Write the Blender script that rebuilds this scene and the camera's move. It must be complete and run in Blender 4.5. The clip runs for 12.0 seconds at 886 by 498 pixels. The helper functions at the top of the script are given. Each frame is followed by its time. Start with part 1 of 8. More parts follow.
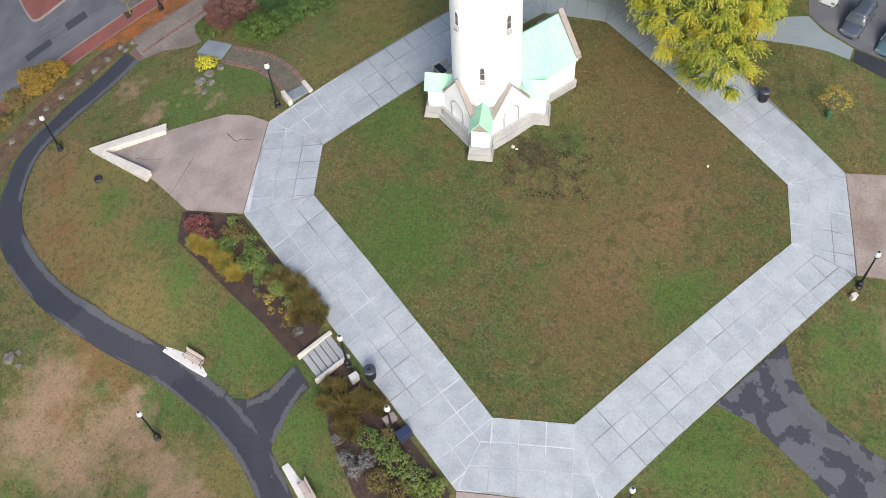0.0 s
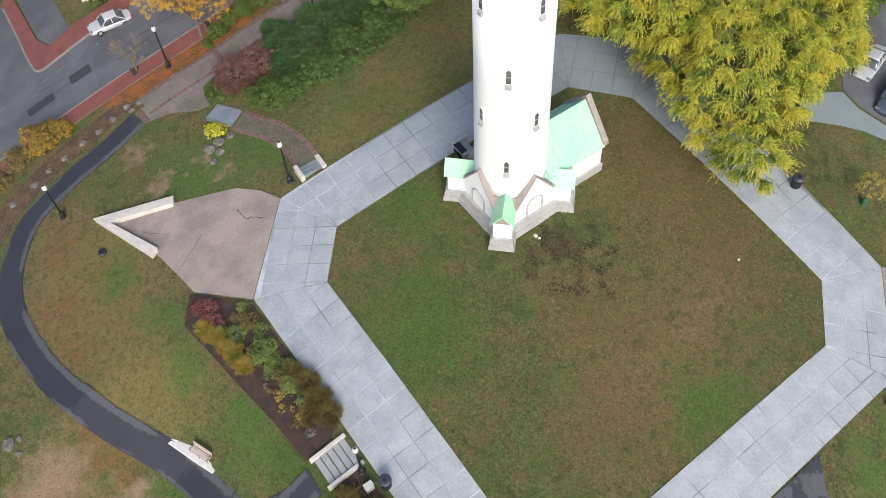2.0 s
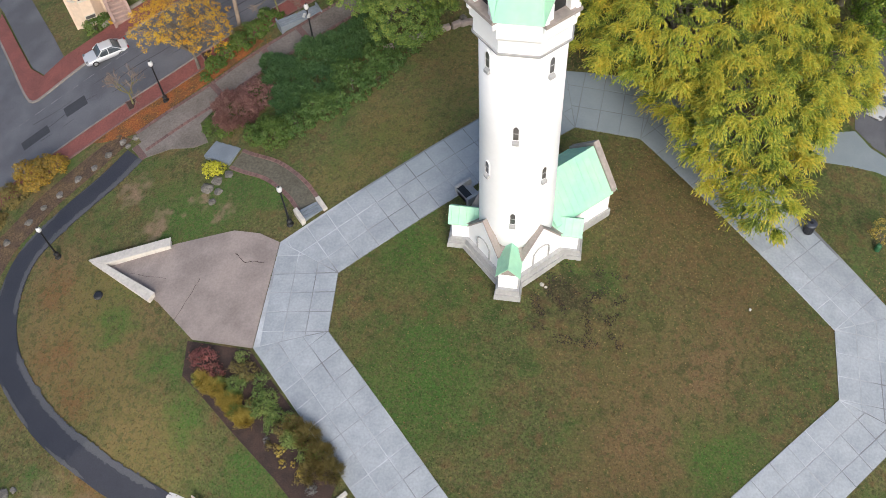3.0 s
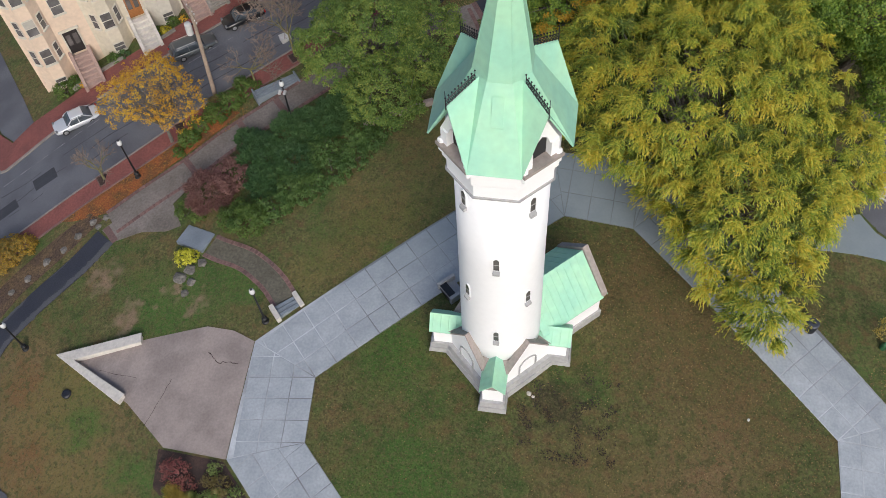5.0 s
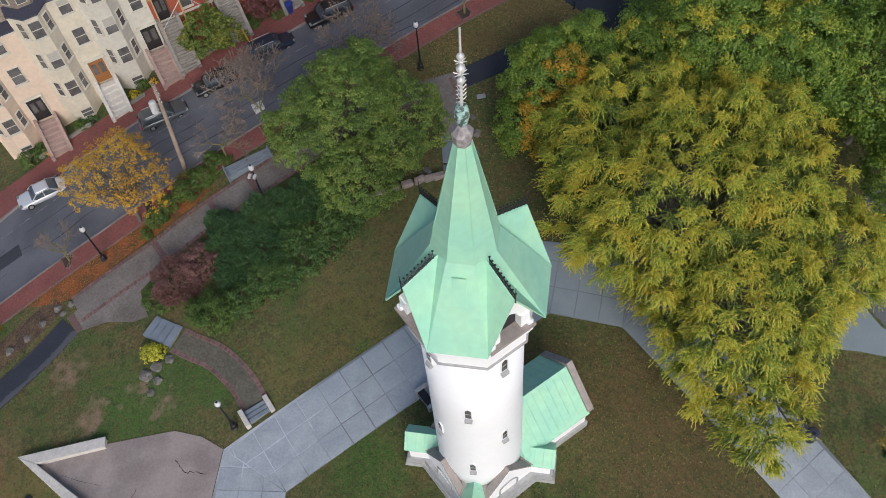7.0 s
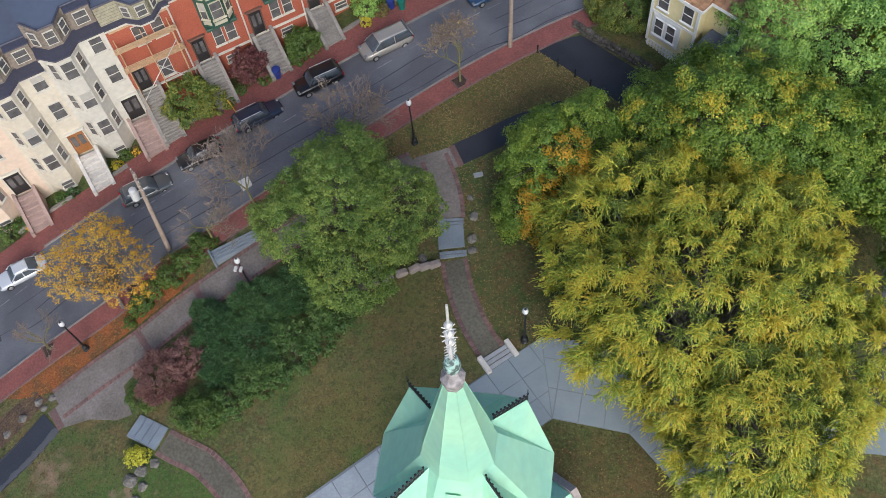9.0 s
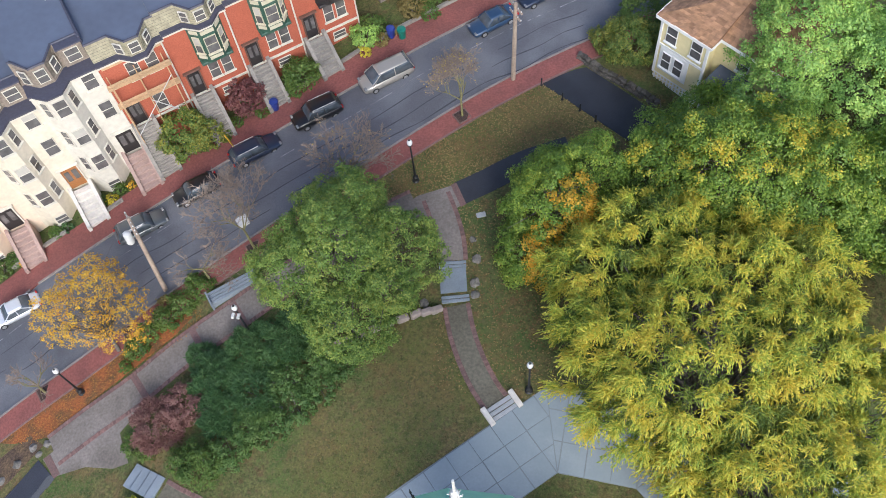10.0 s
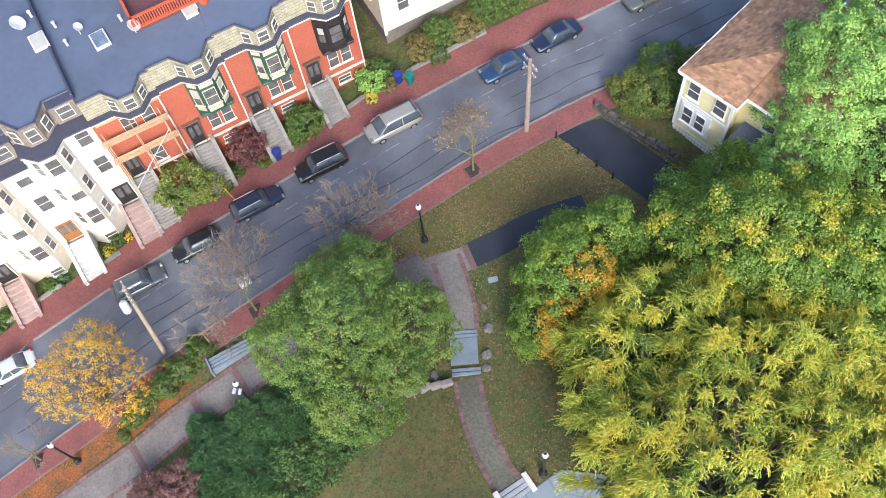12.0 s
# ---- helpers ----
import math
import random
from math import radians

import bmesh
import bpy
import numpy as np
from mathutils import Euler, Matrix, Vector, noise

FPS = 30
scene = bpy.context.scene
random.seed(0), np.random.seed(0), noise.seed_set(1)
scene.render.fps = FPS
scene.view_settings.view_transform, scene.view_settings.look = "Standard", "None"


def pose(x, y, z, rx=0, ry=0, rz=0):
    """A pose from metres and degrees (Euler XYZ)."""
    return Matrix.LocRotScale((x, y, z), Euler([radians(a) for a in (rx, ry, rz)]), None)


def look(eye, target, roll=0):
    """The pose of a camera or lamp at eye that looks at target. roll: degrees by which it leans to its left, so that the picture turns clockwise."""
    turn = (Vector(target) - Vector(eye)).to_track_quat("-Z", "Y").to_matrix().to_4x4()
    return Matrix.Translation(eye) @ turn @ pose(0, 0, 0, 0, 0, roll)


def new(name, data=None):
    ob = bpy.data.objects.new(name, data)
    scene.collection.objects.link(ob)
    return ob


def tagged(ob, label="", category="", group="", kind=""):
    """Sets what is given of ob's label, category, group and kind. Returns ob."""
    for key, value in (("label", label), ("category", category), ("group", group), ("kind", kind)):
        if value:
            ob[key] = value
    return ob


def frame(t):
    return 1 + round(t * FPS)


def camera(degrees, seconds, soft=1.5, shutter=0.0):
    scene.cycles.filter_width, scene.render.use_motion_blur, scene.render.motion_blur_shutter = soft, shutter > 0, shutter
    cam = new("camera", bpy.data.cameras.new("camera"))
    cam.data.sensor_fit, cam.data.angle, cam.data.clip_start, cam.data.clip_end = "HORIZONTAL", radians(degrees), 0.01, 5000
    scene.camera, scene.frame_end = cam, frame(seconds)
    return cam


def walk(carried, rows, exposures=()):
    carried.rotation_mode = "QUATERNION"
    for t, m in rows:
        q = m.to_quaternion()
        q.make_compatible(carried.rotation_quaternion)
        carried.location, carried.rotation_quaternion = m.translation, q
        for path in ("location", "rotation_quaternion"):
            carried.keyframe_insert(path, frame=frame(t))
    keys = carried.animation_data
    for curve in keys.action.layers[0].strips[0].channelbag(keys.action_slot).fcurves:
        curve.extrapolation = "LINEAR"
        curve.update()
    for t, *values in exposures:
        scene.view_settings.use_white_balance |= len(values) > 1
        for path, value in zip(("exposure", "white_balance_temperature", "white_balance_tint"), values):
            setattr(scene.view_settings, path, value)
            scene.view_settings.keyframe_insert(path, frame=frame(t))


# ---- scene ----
K = 1.25   # the plan below is drawn at four fifths of true size: K brings it to metres
cam = camera(51.1, 12.0, 0.55)
EXPOSURES = [(0.0, 0.3, 6350, 10), (3.0, 0.03, 6300, 10), (5.5, -0.38, 6100, 11), (7.0, -0.44, 5950, 11), (9.0, -0.04, 5800, 10), (9.5, 0.26, 5780, 10), (10.5, 0.58, 5700, 10), (12.0, 0.93, 5700, 10)]
PATH = [
    (0, (0.987, -36.398, 47.524), (0.739, -35.301, 45.87), -5.2),
    (0.5, (0.549, -34.814, 47.925), (0.302, -33.723, 46.266), -5.1),
    (1, (0.11, -33.17, 48.348), (-0.136, -32.086, 46.686), -5.1),
    (1.5, (-0.497, -31.45, 48.856), (-0.739, -30.375, 47.187), -4.7),
    (2, (-1.134, -29.826, 49.26), (-1.378, -28.756, 47.588), -4.5),
    (2.5, (-1.617, -28.194, 49.565), (-1.86, -27.127, 47.891), -4.4),
    (3, (-1.974, -26.399, 49.906), (-2.214, -25.339, 48.227), -4.4),
    (5, (-1.891, -18.484, 51.274), (-2.132, -17.463, 49.571), -5.3),
    (5.5, (-1.719, -16.601, 51.553), (-1.959, -15.585, 49.847), -5.4),
    (6, (-1.555, -14.651, 51.881), (-1.796, -13.646, 50.168), -5.6),
    (6.5, (-1.395, -12.592, 51.955), (-1.64, -11.598, 50.237), -6.1),
    (7, (-1.402, -10.592, 52.076), (-1.65, -9.608, 50.352), -6.5),
    (9, (-2.074, -3.225, 52.962), (-2.322, -2.277, 51.219), -7.6),
    (9.5, (-2.331, -1.321, 53.237), (-2.579, -0.388, 51.486), -7.8),
    (10, (-2.667, 0.541, 53.542), (-2.913, 1.461, 51.783), -8.0),
    (10.5, (-2.975, 2.546, 53.845), (-3.222, 3.444, 52.075), -8.3),
    (11, (-3.199, 4.357, 53.897), (-3.449, 5.244, 52.122), -8.8),
    (11.5, (-3.587, 5.729, 54.013), (-3.836, 6.602, 52.231), -8.8),
    (12, (-3.794, 6.606, 53.905), (-4.046, 7.475, 52.121), -9.0),
]
walk(cam, [(t, look(Vector(eye) * K, Vector(target) * K, roll)) for t, eye, target, roll in PATH], EXPOSURES)

# ---- light: an overcast autumn day, soft sun from the south ----
world = bpy.data.worlds.new("overcast_sky")
scene.world = world
world.use_nodes = True
wn = world.node_tree.nodes
sky = wn.new("ShaderNodeTexSky")
sky.sky_type = "NISHITA"
sky.sun_disc = False
sky.sun_elevation, sky.sun_rotation = radians(37), radians(158)
sky.air_density, sky.dust_density, sky.ozone_density = 1.0, 4.0, 1.5
world.node_tree.links.new(sky.outputs[0], wn["Background"].inputs[0])
wn["Background"].inputs[1].default_value = 0.165
sun = new("sun", bpy.data.lights.new("sun", "SUN"))
sun.data.energy, sun.data.angle, sun.data.color = 1.85, radians(26), (1.0, 0.94, 0.85)
sun.matrix_world = look((18, -44.5, 36.2), (0, 0, 0))

# ---- materials ----
MATS = {}


def plan_place(nt):
    """The place on the plan, as the source of a material's patterns; and the geometry node itself."""
    g = nt.nodes.new("ShaderNodeNewGeometry")
    v = nt.nodes.new("ShaderNodeVectorMath")
    v.operation = "SCALE"
    v.inputs["Scale"].default_value = 1 / K
    nt.links.new(g.outputs["Position"], v.inputs[0])
    return v.outputs[0], g


def mat(name, base, rough=0.8, scale=4.0, var=0.25, second=None, amount=0.5, scale2=0.6, bump=0.0, bump_scale=None,
        metal=0.0, per_object=0.0, per_island=0.0, spread=0.12):
    """Principled material: fine grain that varies the base colour, and a second colour in larger blotches."""
    m = bpy.data.materials.new(name)
    m.use_nodes = True
    nt = m.node_tree
    n, l = nt.nodes, nt.links
    b = n["Principled BSDF"]
    b.inputs["Roughness"].default_value, b.inputs["Metallic"].default_value = rough, metal
    place, tc = plan_place(nt)
    n1 = n.new("ShaderNodeTexNoise")
    n1.inputs["Scale"].default_value, n1.inputs["Detail"].default_value = scale, 6.0
    l.new(place, n1.inputs["Vector"])
    r1 = n.new("ShaderNodeMapRange")
    r1.inputs[1].default_value, r1.inputs[2].default_value = 0.3, 0.7
    r1.inputs[3].default_value, r1.inputs[4].default_value = 1 - var, 1 + var
    l.new(n1.outputs["Fac"], r1.inputs[0])
    colour = n.new("ShaderNodeMix")
    colour.data_type = "RGBA"
    colour.inputs[6].default_value = (*base, 1)
    colour.inputs[7].default_value = (*(second or base), 1)
    n2 = n.new("ShaderNodeTexNoise")
    n2.inputs["Scale"].default_value, n2.inputs["Detail"].default_value = scale2, 4.0
    l.new(place, n2.inputs["Vector"])
    r2 = n.new("ShaderNodeMapRange")
    r2.inputs[1].default_value, r2.inputs[2].default_value = 0.5 - spread, 0.5 + spread
    r2.inputs[4].default_value = amount if second else 0.0
    l.new(n2.outputs["Fac"], r2.inputs[0])
    l.new(r2.outputs[0], colour.inputs[0])
    mul = n.new("ShaderNodeMix")
    mul.data_type, mul.blend_type = "RGBA", "MULTIPLY"
    mul.inputs[0].default_value = 1.0
    l.new(colour.outputs[2], mul.inputs[6])
    l.new(r1.outputs[0], mul.inputs[7])
    last = mul.outputs[2]
    if per_object or per_island:
        hv = n.new("ShaderNodeMath")
        hv.operation = "MULTIPLY_ADD"
        if per_object:
            info = n.new("ShaderNodeObjectInfo")
            l.new(info.outputs["Random"], hv.inputs[0])
        else:
            l.new(tc.outputs["Random Per Island"], hv.inputs[0])
        k = per_object or per_island
        hv.inputs[1].default_value, hv.inputs[2].default_value = 2 * k, 1 - k
        mm = n.new("ShaderNodeMix")
        mm.data_type, mm.blend_type = "RGBA", "MULTIPLY"
        mm.inputs[0].default_value = 1.0
        l.new(last, mm.inputs[6])
        l.new(hv.outputs[0], mm.inputs[7])
        last = mm.outputs[2]
    l.new(last, b.inputs["Base Color"])
    if bump:
        bn = n.new("ShaderNodeBump")
        bn.inputs["Strength"].default_value, bn.inputs["Distance"].default_value = bump, 0.05
        if bump_scale:
            n3 = n.new("ShaderNodeTexNoise")
            n3.inputs["Scale"].default_value, n3.inputs["Detail"].default_value = bump_scale, 5.0
            l.new(place, n3.inputs["Vector"])
            l.new(n3.outputs["Fac"], bn.inputs["Height"])
        else:
            l.new(n1.outputs["Fac"], bn.inputs["Height"])
        l.new(bn.outputs[0], b.inputs["Normal"])
    MATS[name] = m
    return m


def leaf_mat(name, colours, gloss=0.55):
    """Leaves: each one takes its own shade out of a ramp of colours, and lets some light through."""
    m = bpy.data.materials.new(name)
    m.use_nodes = True
    nt = m.node_tree
    n, l = nt.nodes, nt.links
    b = n["Principled BSDF"]
    b.inputs["Roughness"].default_value = gloss
    b.inputs["Subsurface Weight"].default_value = 0.0
    place, g = plan_place(nt)
    no = n.new("ShaderNodeTexNoise")
    no.inputs["Scale"].default_value, no.inputs["Detail"].default_value = 0.55, 3.0
    l.new(place, no.inputs["Vector"])
    ad = n.new("ShaderNodeMath")
    ad.operation = "MULTIPLY_ADD"
    ad.inputs[1].default_value = 0.65
    l.new(g.outputs["Random Per Island"], ad.inputs[0])
    mr = n.new("ShaderNodeMapRange")
    mr.inputs[1].default_value, mr.inputs[2].default_value = 0.32, 0.68
    mr.inputs[4].default_value = 0.42
    l.new(no.outputs["Fac"], mr.inputs[0])
    l.new(mr.outputs[0], ad.inputs[2])
    ramp = n.new("ShaderNodeValToRGB")
    while len(ramp.color_ramp.elements) < len(colours):
        ramp.color_ramp.elements.new(0.5)
    for i, c in enumerate(colours):
        ramp.color_ramp.elements[i].position = i / (len(colours) - 1)
        ramp.color_ramp.elements[i].color = (*c, 1)
    l.new(ad.outputs[0], ramp.inputs[0])
    l.new(ramp.outputs[0], b.inputs["Base Color"])
    tr = n.new("ShaderNodeBsdfTranslucent")
    l.new(ramp.outputs[0], tr.inputs["Color"])
    mix = n.new("ShaderNodeMixShader")
    mix.inputs[0].default_value = 0.28
    l.new(b.outputs[0], mix.inputs[1])
    l.new(tr.outputs[0], mix.inputs[2])
    l.new(mix.outputs[0], n["Material Output"].inputs[0])
    MATS[name] = m
    return m


def glass_mat(name, tint, rough=0.06):
    m = mat(name, tint, rough, 1.5, 0.3)
    m.node_tree.nodes["Principled BSDF"].inputs["Specular IOR Level"].default_value = 0.8
    return m


CONCRETE = mat("pale_concrete", (0.40, 0.432, 0.455), 0.72, 7.0, 0.10, (0.29, 0.32, 0.35), 0.75, 0.9, 0.12, per_object=0.06, spread=0.17)
JOINT = mat("pale_joint", (0.52, 0.55, 0.57), 0.9, 6.0, 0.1, (0.15, 0.15, 0.155), 0.85, 0.16, spread=0.09)


def darken_north(m, colour, start, end, amount):
    """Blends in a darker colour towards the north, on the far side of the hilltop, with a ragged edge."""
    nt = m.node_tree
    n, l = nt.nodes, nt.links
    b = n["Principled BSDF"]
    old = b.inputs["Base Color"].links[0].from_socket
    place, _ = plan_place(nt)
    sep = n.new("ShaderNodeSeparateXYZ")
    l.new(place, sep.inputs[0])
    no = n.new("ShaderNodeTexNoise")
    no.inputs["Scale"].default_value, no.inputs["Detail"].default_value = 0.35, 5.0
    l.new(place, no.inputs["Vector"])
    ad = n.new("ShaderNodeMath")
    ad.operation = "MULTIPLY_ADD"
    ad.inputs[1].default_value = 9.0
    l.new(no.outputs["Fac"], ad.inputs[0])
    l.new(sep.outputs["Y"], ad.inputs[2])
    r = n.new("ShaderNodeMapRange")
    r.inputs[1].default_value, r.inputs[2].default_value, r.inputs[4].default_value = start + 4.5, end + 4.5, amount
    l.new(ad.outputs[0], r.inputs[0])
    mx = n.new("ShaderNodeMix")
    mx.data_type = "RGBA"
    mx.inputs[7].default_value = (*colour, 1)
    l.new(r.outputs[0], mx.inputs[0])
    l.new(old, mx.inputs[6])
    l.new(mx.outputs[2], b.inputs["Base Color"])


darken_north(CONCRETE, (0.20, 0.245, 0.265), 5.0, 15.0, 0.8)
darken_north(JOINT, (0.13, 0.15, 0.16), 4.0, 12.0, 0.8)
TAN_CONCRETE = mat("tan_concrete", (0.36, 0.30, 0.27), 0.85, 7.0, 0.1, (0.22, 0.185, 0.17), 0.7, 0.5, 0.15)
AGED_CONCRETE = mat("aged_concrete", (0.15, 0.128, 0.108), 0.9, 6.0, 0.2, (0.245, 0.215, 0.19), 0.75, 0.35, 0.2)
CAST = mat("cream_cast_stone", (0.62, 0.58, 0.52), 0.8, 5.0, 0.1, (0.48, 0.45, 0.41), 0.5, 1.2, 0.1)
GRANITE = mat("grey_granite", (0.36, 0.37, 0.38), 0.7, 30.0, 0.18, (0.28, 0.29, 0.30), 0.5, 1.5, 0.15)
BLUESTONE = mat("bluish_granite", (0.22, 0.255, 0.29), 0.7, 20.0, 0.15, (0.15, 0.175, 0.2), 0.5, 1.2, 0.15)
ASPHALT = mat("road_asphalt", (0.148, 0.152, 0.168), 0.85, 14.0, 0.16, (0.095, 0.098, 0.112), 0.85, 0.32, 0.2, 60.0)
WET = mat("path_asphalt", (0.034, 0.036, 0.048), 0.6, 16.0, 0.2, (0.042, 0.044, 0.055), 0.7, 0.5, 0.2, 60.0)
DRY = mat("path_edge_asphalt", (0.092, 0.095, 0.108), 0.9, 16.0, 0.15, (0.09, 0.095, 0.1), 0.7, 0.7, 0.2, 60.0)
PATCHY = mat("patchy_damp_asphalt", (0.036, 0.038, 0.050), 0.65, 16.0, 0.2, (0.098, 0.101, 0.114), 0.9, 0.75, 0.2, 60.0, spread=0.012)
BLACKTOP = mat("new_blacktop", (0.022, 0.024, 0.03), 0.6, 20.0, 0.2, (0.04, 0.042, 0.05), 0.6, 0.5, 0.15, 60.0)
MULCH = mat("bark_mulch", (0.045, 0.03, 0.025), 0.95, 22.0, 0.5, (0.075, 0.045, 0.035), 0.8, 1.5, 0.8)
WHITE = mat("white_stucco", (0.95, 0.95, 0.95), 0.7, 3.0, 0.015, (0.92, 0.93, 0.94), 0.4, 0.5, 0.06, 25.0)
COPPER = mat("green_copper_roof", (0.43, 0.74, 0.505), 0.4, 3.0, 0.05, (0.33, 0.66, 0.505), 0.7, 0.5, 0.05)
IRON = mat("black_iron", (0.012, 0.013, 0.015), 0.5, 20.0, 0.2)
BRICK = mat("red_brick_paving", (0.25, 0.085, 0.07), 0.85, 7.0, 0.22, (0.19, 0.07, 0.06), 0.7, 0.6, 0.25, 20.0)
BRICK_EDGE = mat("brick_edging", (0.20, 0.115, 0.10), 0.85, 9.0, 0.2, (0.15, 0.10, 0.09), 0.6, 1.0, per_object=0.25)
BARK = mat("grey_bark", (0.16, 0.14, 0.12), 0.95, 12.0, 0.3, (0.1, 0.085, 0.07), 0.5, 2.0, 0.5)
MOSSY = mat("mossy_bark", (0.20, 0.19, 0.07), 0.95, 12.0, 0.3, (0.13, 0.11, 0.07), 0.6, 2.0, 0.5)
TWIG = mat("bare_twigs", (0.25, 0.195, 0.15), 0.9, 8.0, 0.25, (0.15, 0.12, 0.10), 0.5, 2.0)
DARK = mat("dark_opening", (0.02, 0.02, 0.022), 0.6, 4.0, 0.2)
PANE = glass_mat("window_glass", (0.12, 0.115, 0.112))
ROCK = mat("boulder_stone", (0.27, 0.26, 0.25), 0.9, 7.0, 0.3, (0.17, 0.165, 0.16), 0.7, 1.5, 0.6)


# ---- building helpers ----
def link(name, bm, material, parent=None, label="", smooth=False):
    me = bpy.data.meshes.new(name)
    bm.normal_update()
    bm.to_mesh(me)
    bm.free()
    for m in (material if isinstance(material, (list, tuple)) else [material]):
        me.materials.append(m)
    if smooth:
        me.shade_smooth()
    ob = new(name, me)
    if parent:
        ob.parent = parent
    if label:
        ob["label"] = label
    return ob


part = link


def thing(name, m, label, category, group="", kind=""):
    """An empty at the thing's base, which parents its parts."""
    ob = new(name)
    ob.empty_display_size = 0.3
    ob.matrix_world = m
    return tagged(ob, label, category, group, kind)


def box(bm, x0, y0, z0, x1, y1, z1, bevel=0.0, m=None, mat_index=0):
    r = bmesh.ops.create_cube(bm, size=1.0)["verts"]
    bmesh.ops.scale(bm, vec=(x1 - x0, y1 - y0, z1 - z0), verts=r)
    bmesh.ops.translate(bm, vec=((x0 + x1) / 2, (y0 + y1) / 2, (z0 + z1) / 2), verts=r)
    fs = {f for v in r for f in v.link_faces}
    for f in fs:
        f.material_index = mat_index
    if m:
        bmesh.ops.transform(bm, matrix=m, verts=r)
    if bevel:
        es = {e for v in r for e in v.link_edges}
        bmesh.ops.bevel(bm, geom=list(es), offset=bevel, segments=1, affect="EDGES")
    return r


def boxed(x0, y0, z0, x1, y1, z1, bevel=0.0):
    bm = bmesh.new()
    box(bm, x0, y0, z0, x1, y1, z1, bevel)
    return bm


def lathe(bm, profile, sides=12, cx=0.0, cy=0.0, turn=0.0, cap=True, mat_index=0):
    """A turned body out of (radius, height) pairs."""
    rings = []
    for r, z in profile:
        rings.append([bm.verts.new((cx + r * math.cos(turn + 2 * math.pi * i / sides), cy + r * math.sin(turn + 2 * math.pi * i / sides), z)) for i in range(sides)])
    for a, b in zip(rings, rings[1:]):
        for i in range(sides):
            bm.faces.new((a[i], a[(i + 1) % sides], b[(i + 1) % sides], b[i])).material_index = mat_index
    if cap:
        bm.faces.new(list(reversed(rings[0]))).material_index = mat_index
        bm.faces.new(rings[-1]).material_index = mat_index
    return rings


def tube(bm, a, b, r0, r1, sides=6, mat_index=0):
    a, b = Vector(a), Vector(b)
    d = b - a
    if d.length < 1e-5:
        return
    q = d.to_track_quat("Z", "Y").to_matrix()
    u, v = q.col[0], q.col[1]
    rings = []
    for p, r in ((a, r0), (b, r1)):
        rings.append([bm.verts.new(p + u * (r * math.cos(2 * math.pi * i / sides)) + v * (r * math.sin(2 * math.pi * i / sides))) for i in range(sides)])
    for i in range(sides):
        bm.faces.new((rings[0][i], rings[0][(i + 1) % sides], rings[1][(i + 1) % sides], rings[1][i])).material_index = mat_index
    bm.faces.new(list(reversed(rings[0]))).material_index = mat_index
    bm.faces.new(rings[1]).material_index = mat_index


def prism(bm, pts, z0, z1, mat_index=0):
    """An upright body over a plan outline, counter-clockwise."""
    lo = [bm.verts.new((x, y, z0)) for x, y in pts]
    hi = [bm.verts.new((x, y, z1)) for x, y in pts]
    k = len(pts)
    fs = [bm.faces.new(hi), bm.faces.new(list(reversed(lo)))]
    for i in range(k):
        fs.append(bm.faces.new((lo[i], lo[(i + 1) % k], hi[(i + 1) % k], hi[i])))
    for f in fs:
        f.material_index = mat_index
    return lo + hi


def glide(points, step=0.6):
    """A smooth line through plan points."""
    out = []
    P = [Vector(p) for p in points]
    P = [2 * P[0] - P[1], *P, 2 * P[-1] - P[-2]]
    for i in range(1, len(P) - 2):
        a, b, c, d = P[i - 1], P[i], P[i + 1], P[i + 2]
        k = max(2, int((c - b).length / step))
        for j in range(k):
            t = j / k
            out.append(0.5 * ((2 * b) + (c - a) * t + (2 * a - 5 * b + 4 * c - d) * t * t + (3 * b - a - 3 * c + d) * t ** 3))
    out.append(P[-2].copy())
    return out


# ---- the hill ----
def rise(s):
    s = min(max(s, 0.0), 1.0)
    return s * s * (3 - 2 * s)


def bow(u):
    return 2 * (math.sqrt(1 + u * u) - 1)


def gz(x, y):
    """Height of the ground: a hilltop that falls away on all sides, lower outside the south-west walk."""
    u, v = x / 30, y / 30
    z = 1.63 - 0.72 * u + 2.96 * v - 5.98 * bow(u) - 0.67 * u * v / (1 + (u * u + v * v) / 4) - 2.19 * bow(v)
    out, along = (-x - y) / math.sqrt(2) - 19.2, (x - y) / math.sqrt(2)
    z -= 2.0 * rise(out / 5) * min(max((along + 14) / 8, 0), 1) * min(max((18 - along) / 8, 0), 1)
    return max(z, -40.0)


def up(x, y, dz=0.0):
    return Vector((x, y, gz(x, y) + dz))


def grid_lines(lo, hi, step, far):
    inner = [lo + i * step for i in range(int((hi - lo) / step) + 1)]
    a, b, out_lo, out_hi = lo, hi, [], []
    s = step
    while a > -far:
        s *= 1.45
        a -= s
        out_lo.append(a)
    s = step
    while b < far:
        s *= 1.45
        b += s
        out_hi.append(b)
    return list(reversed(out_lo)) + inner + out_hi


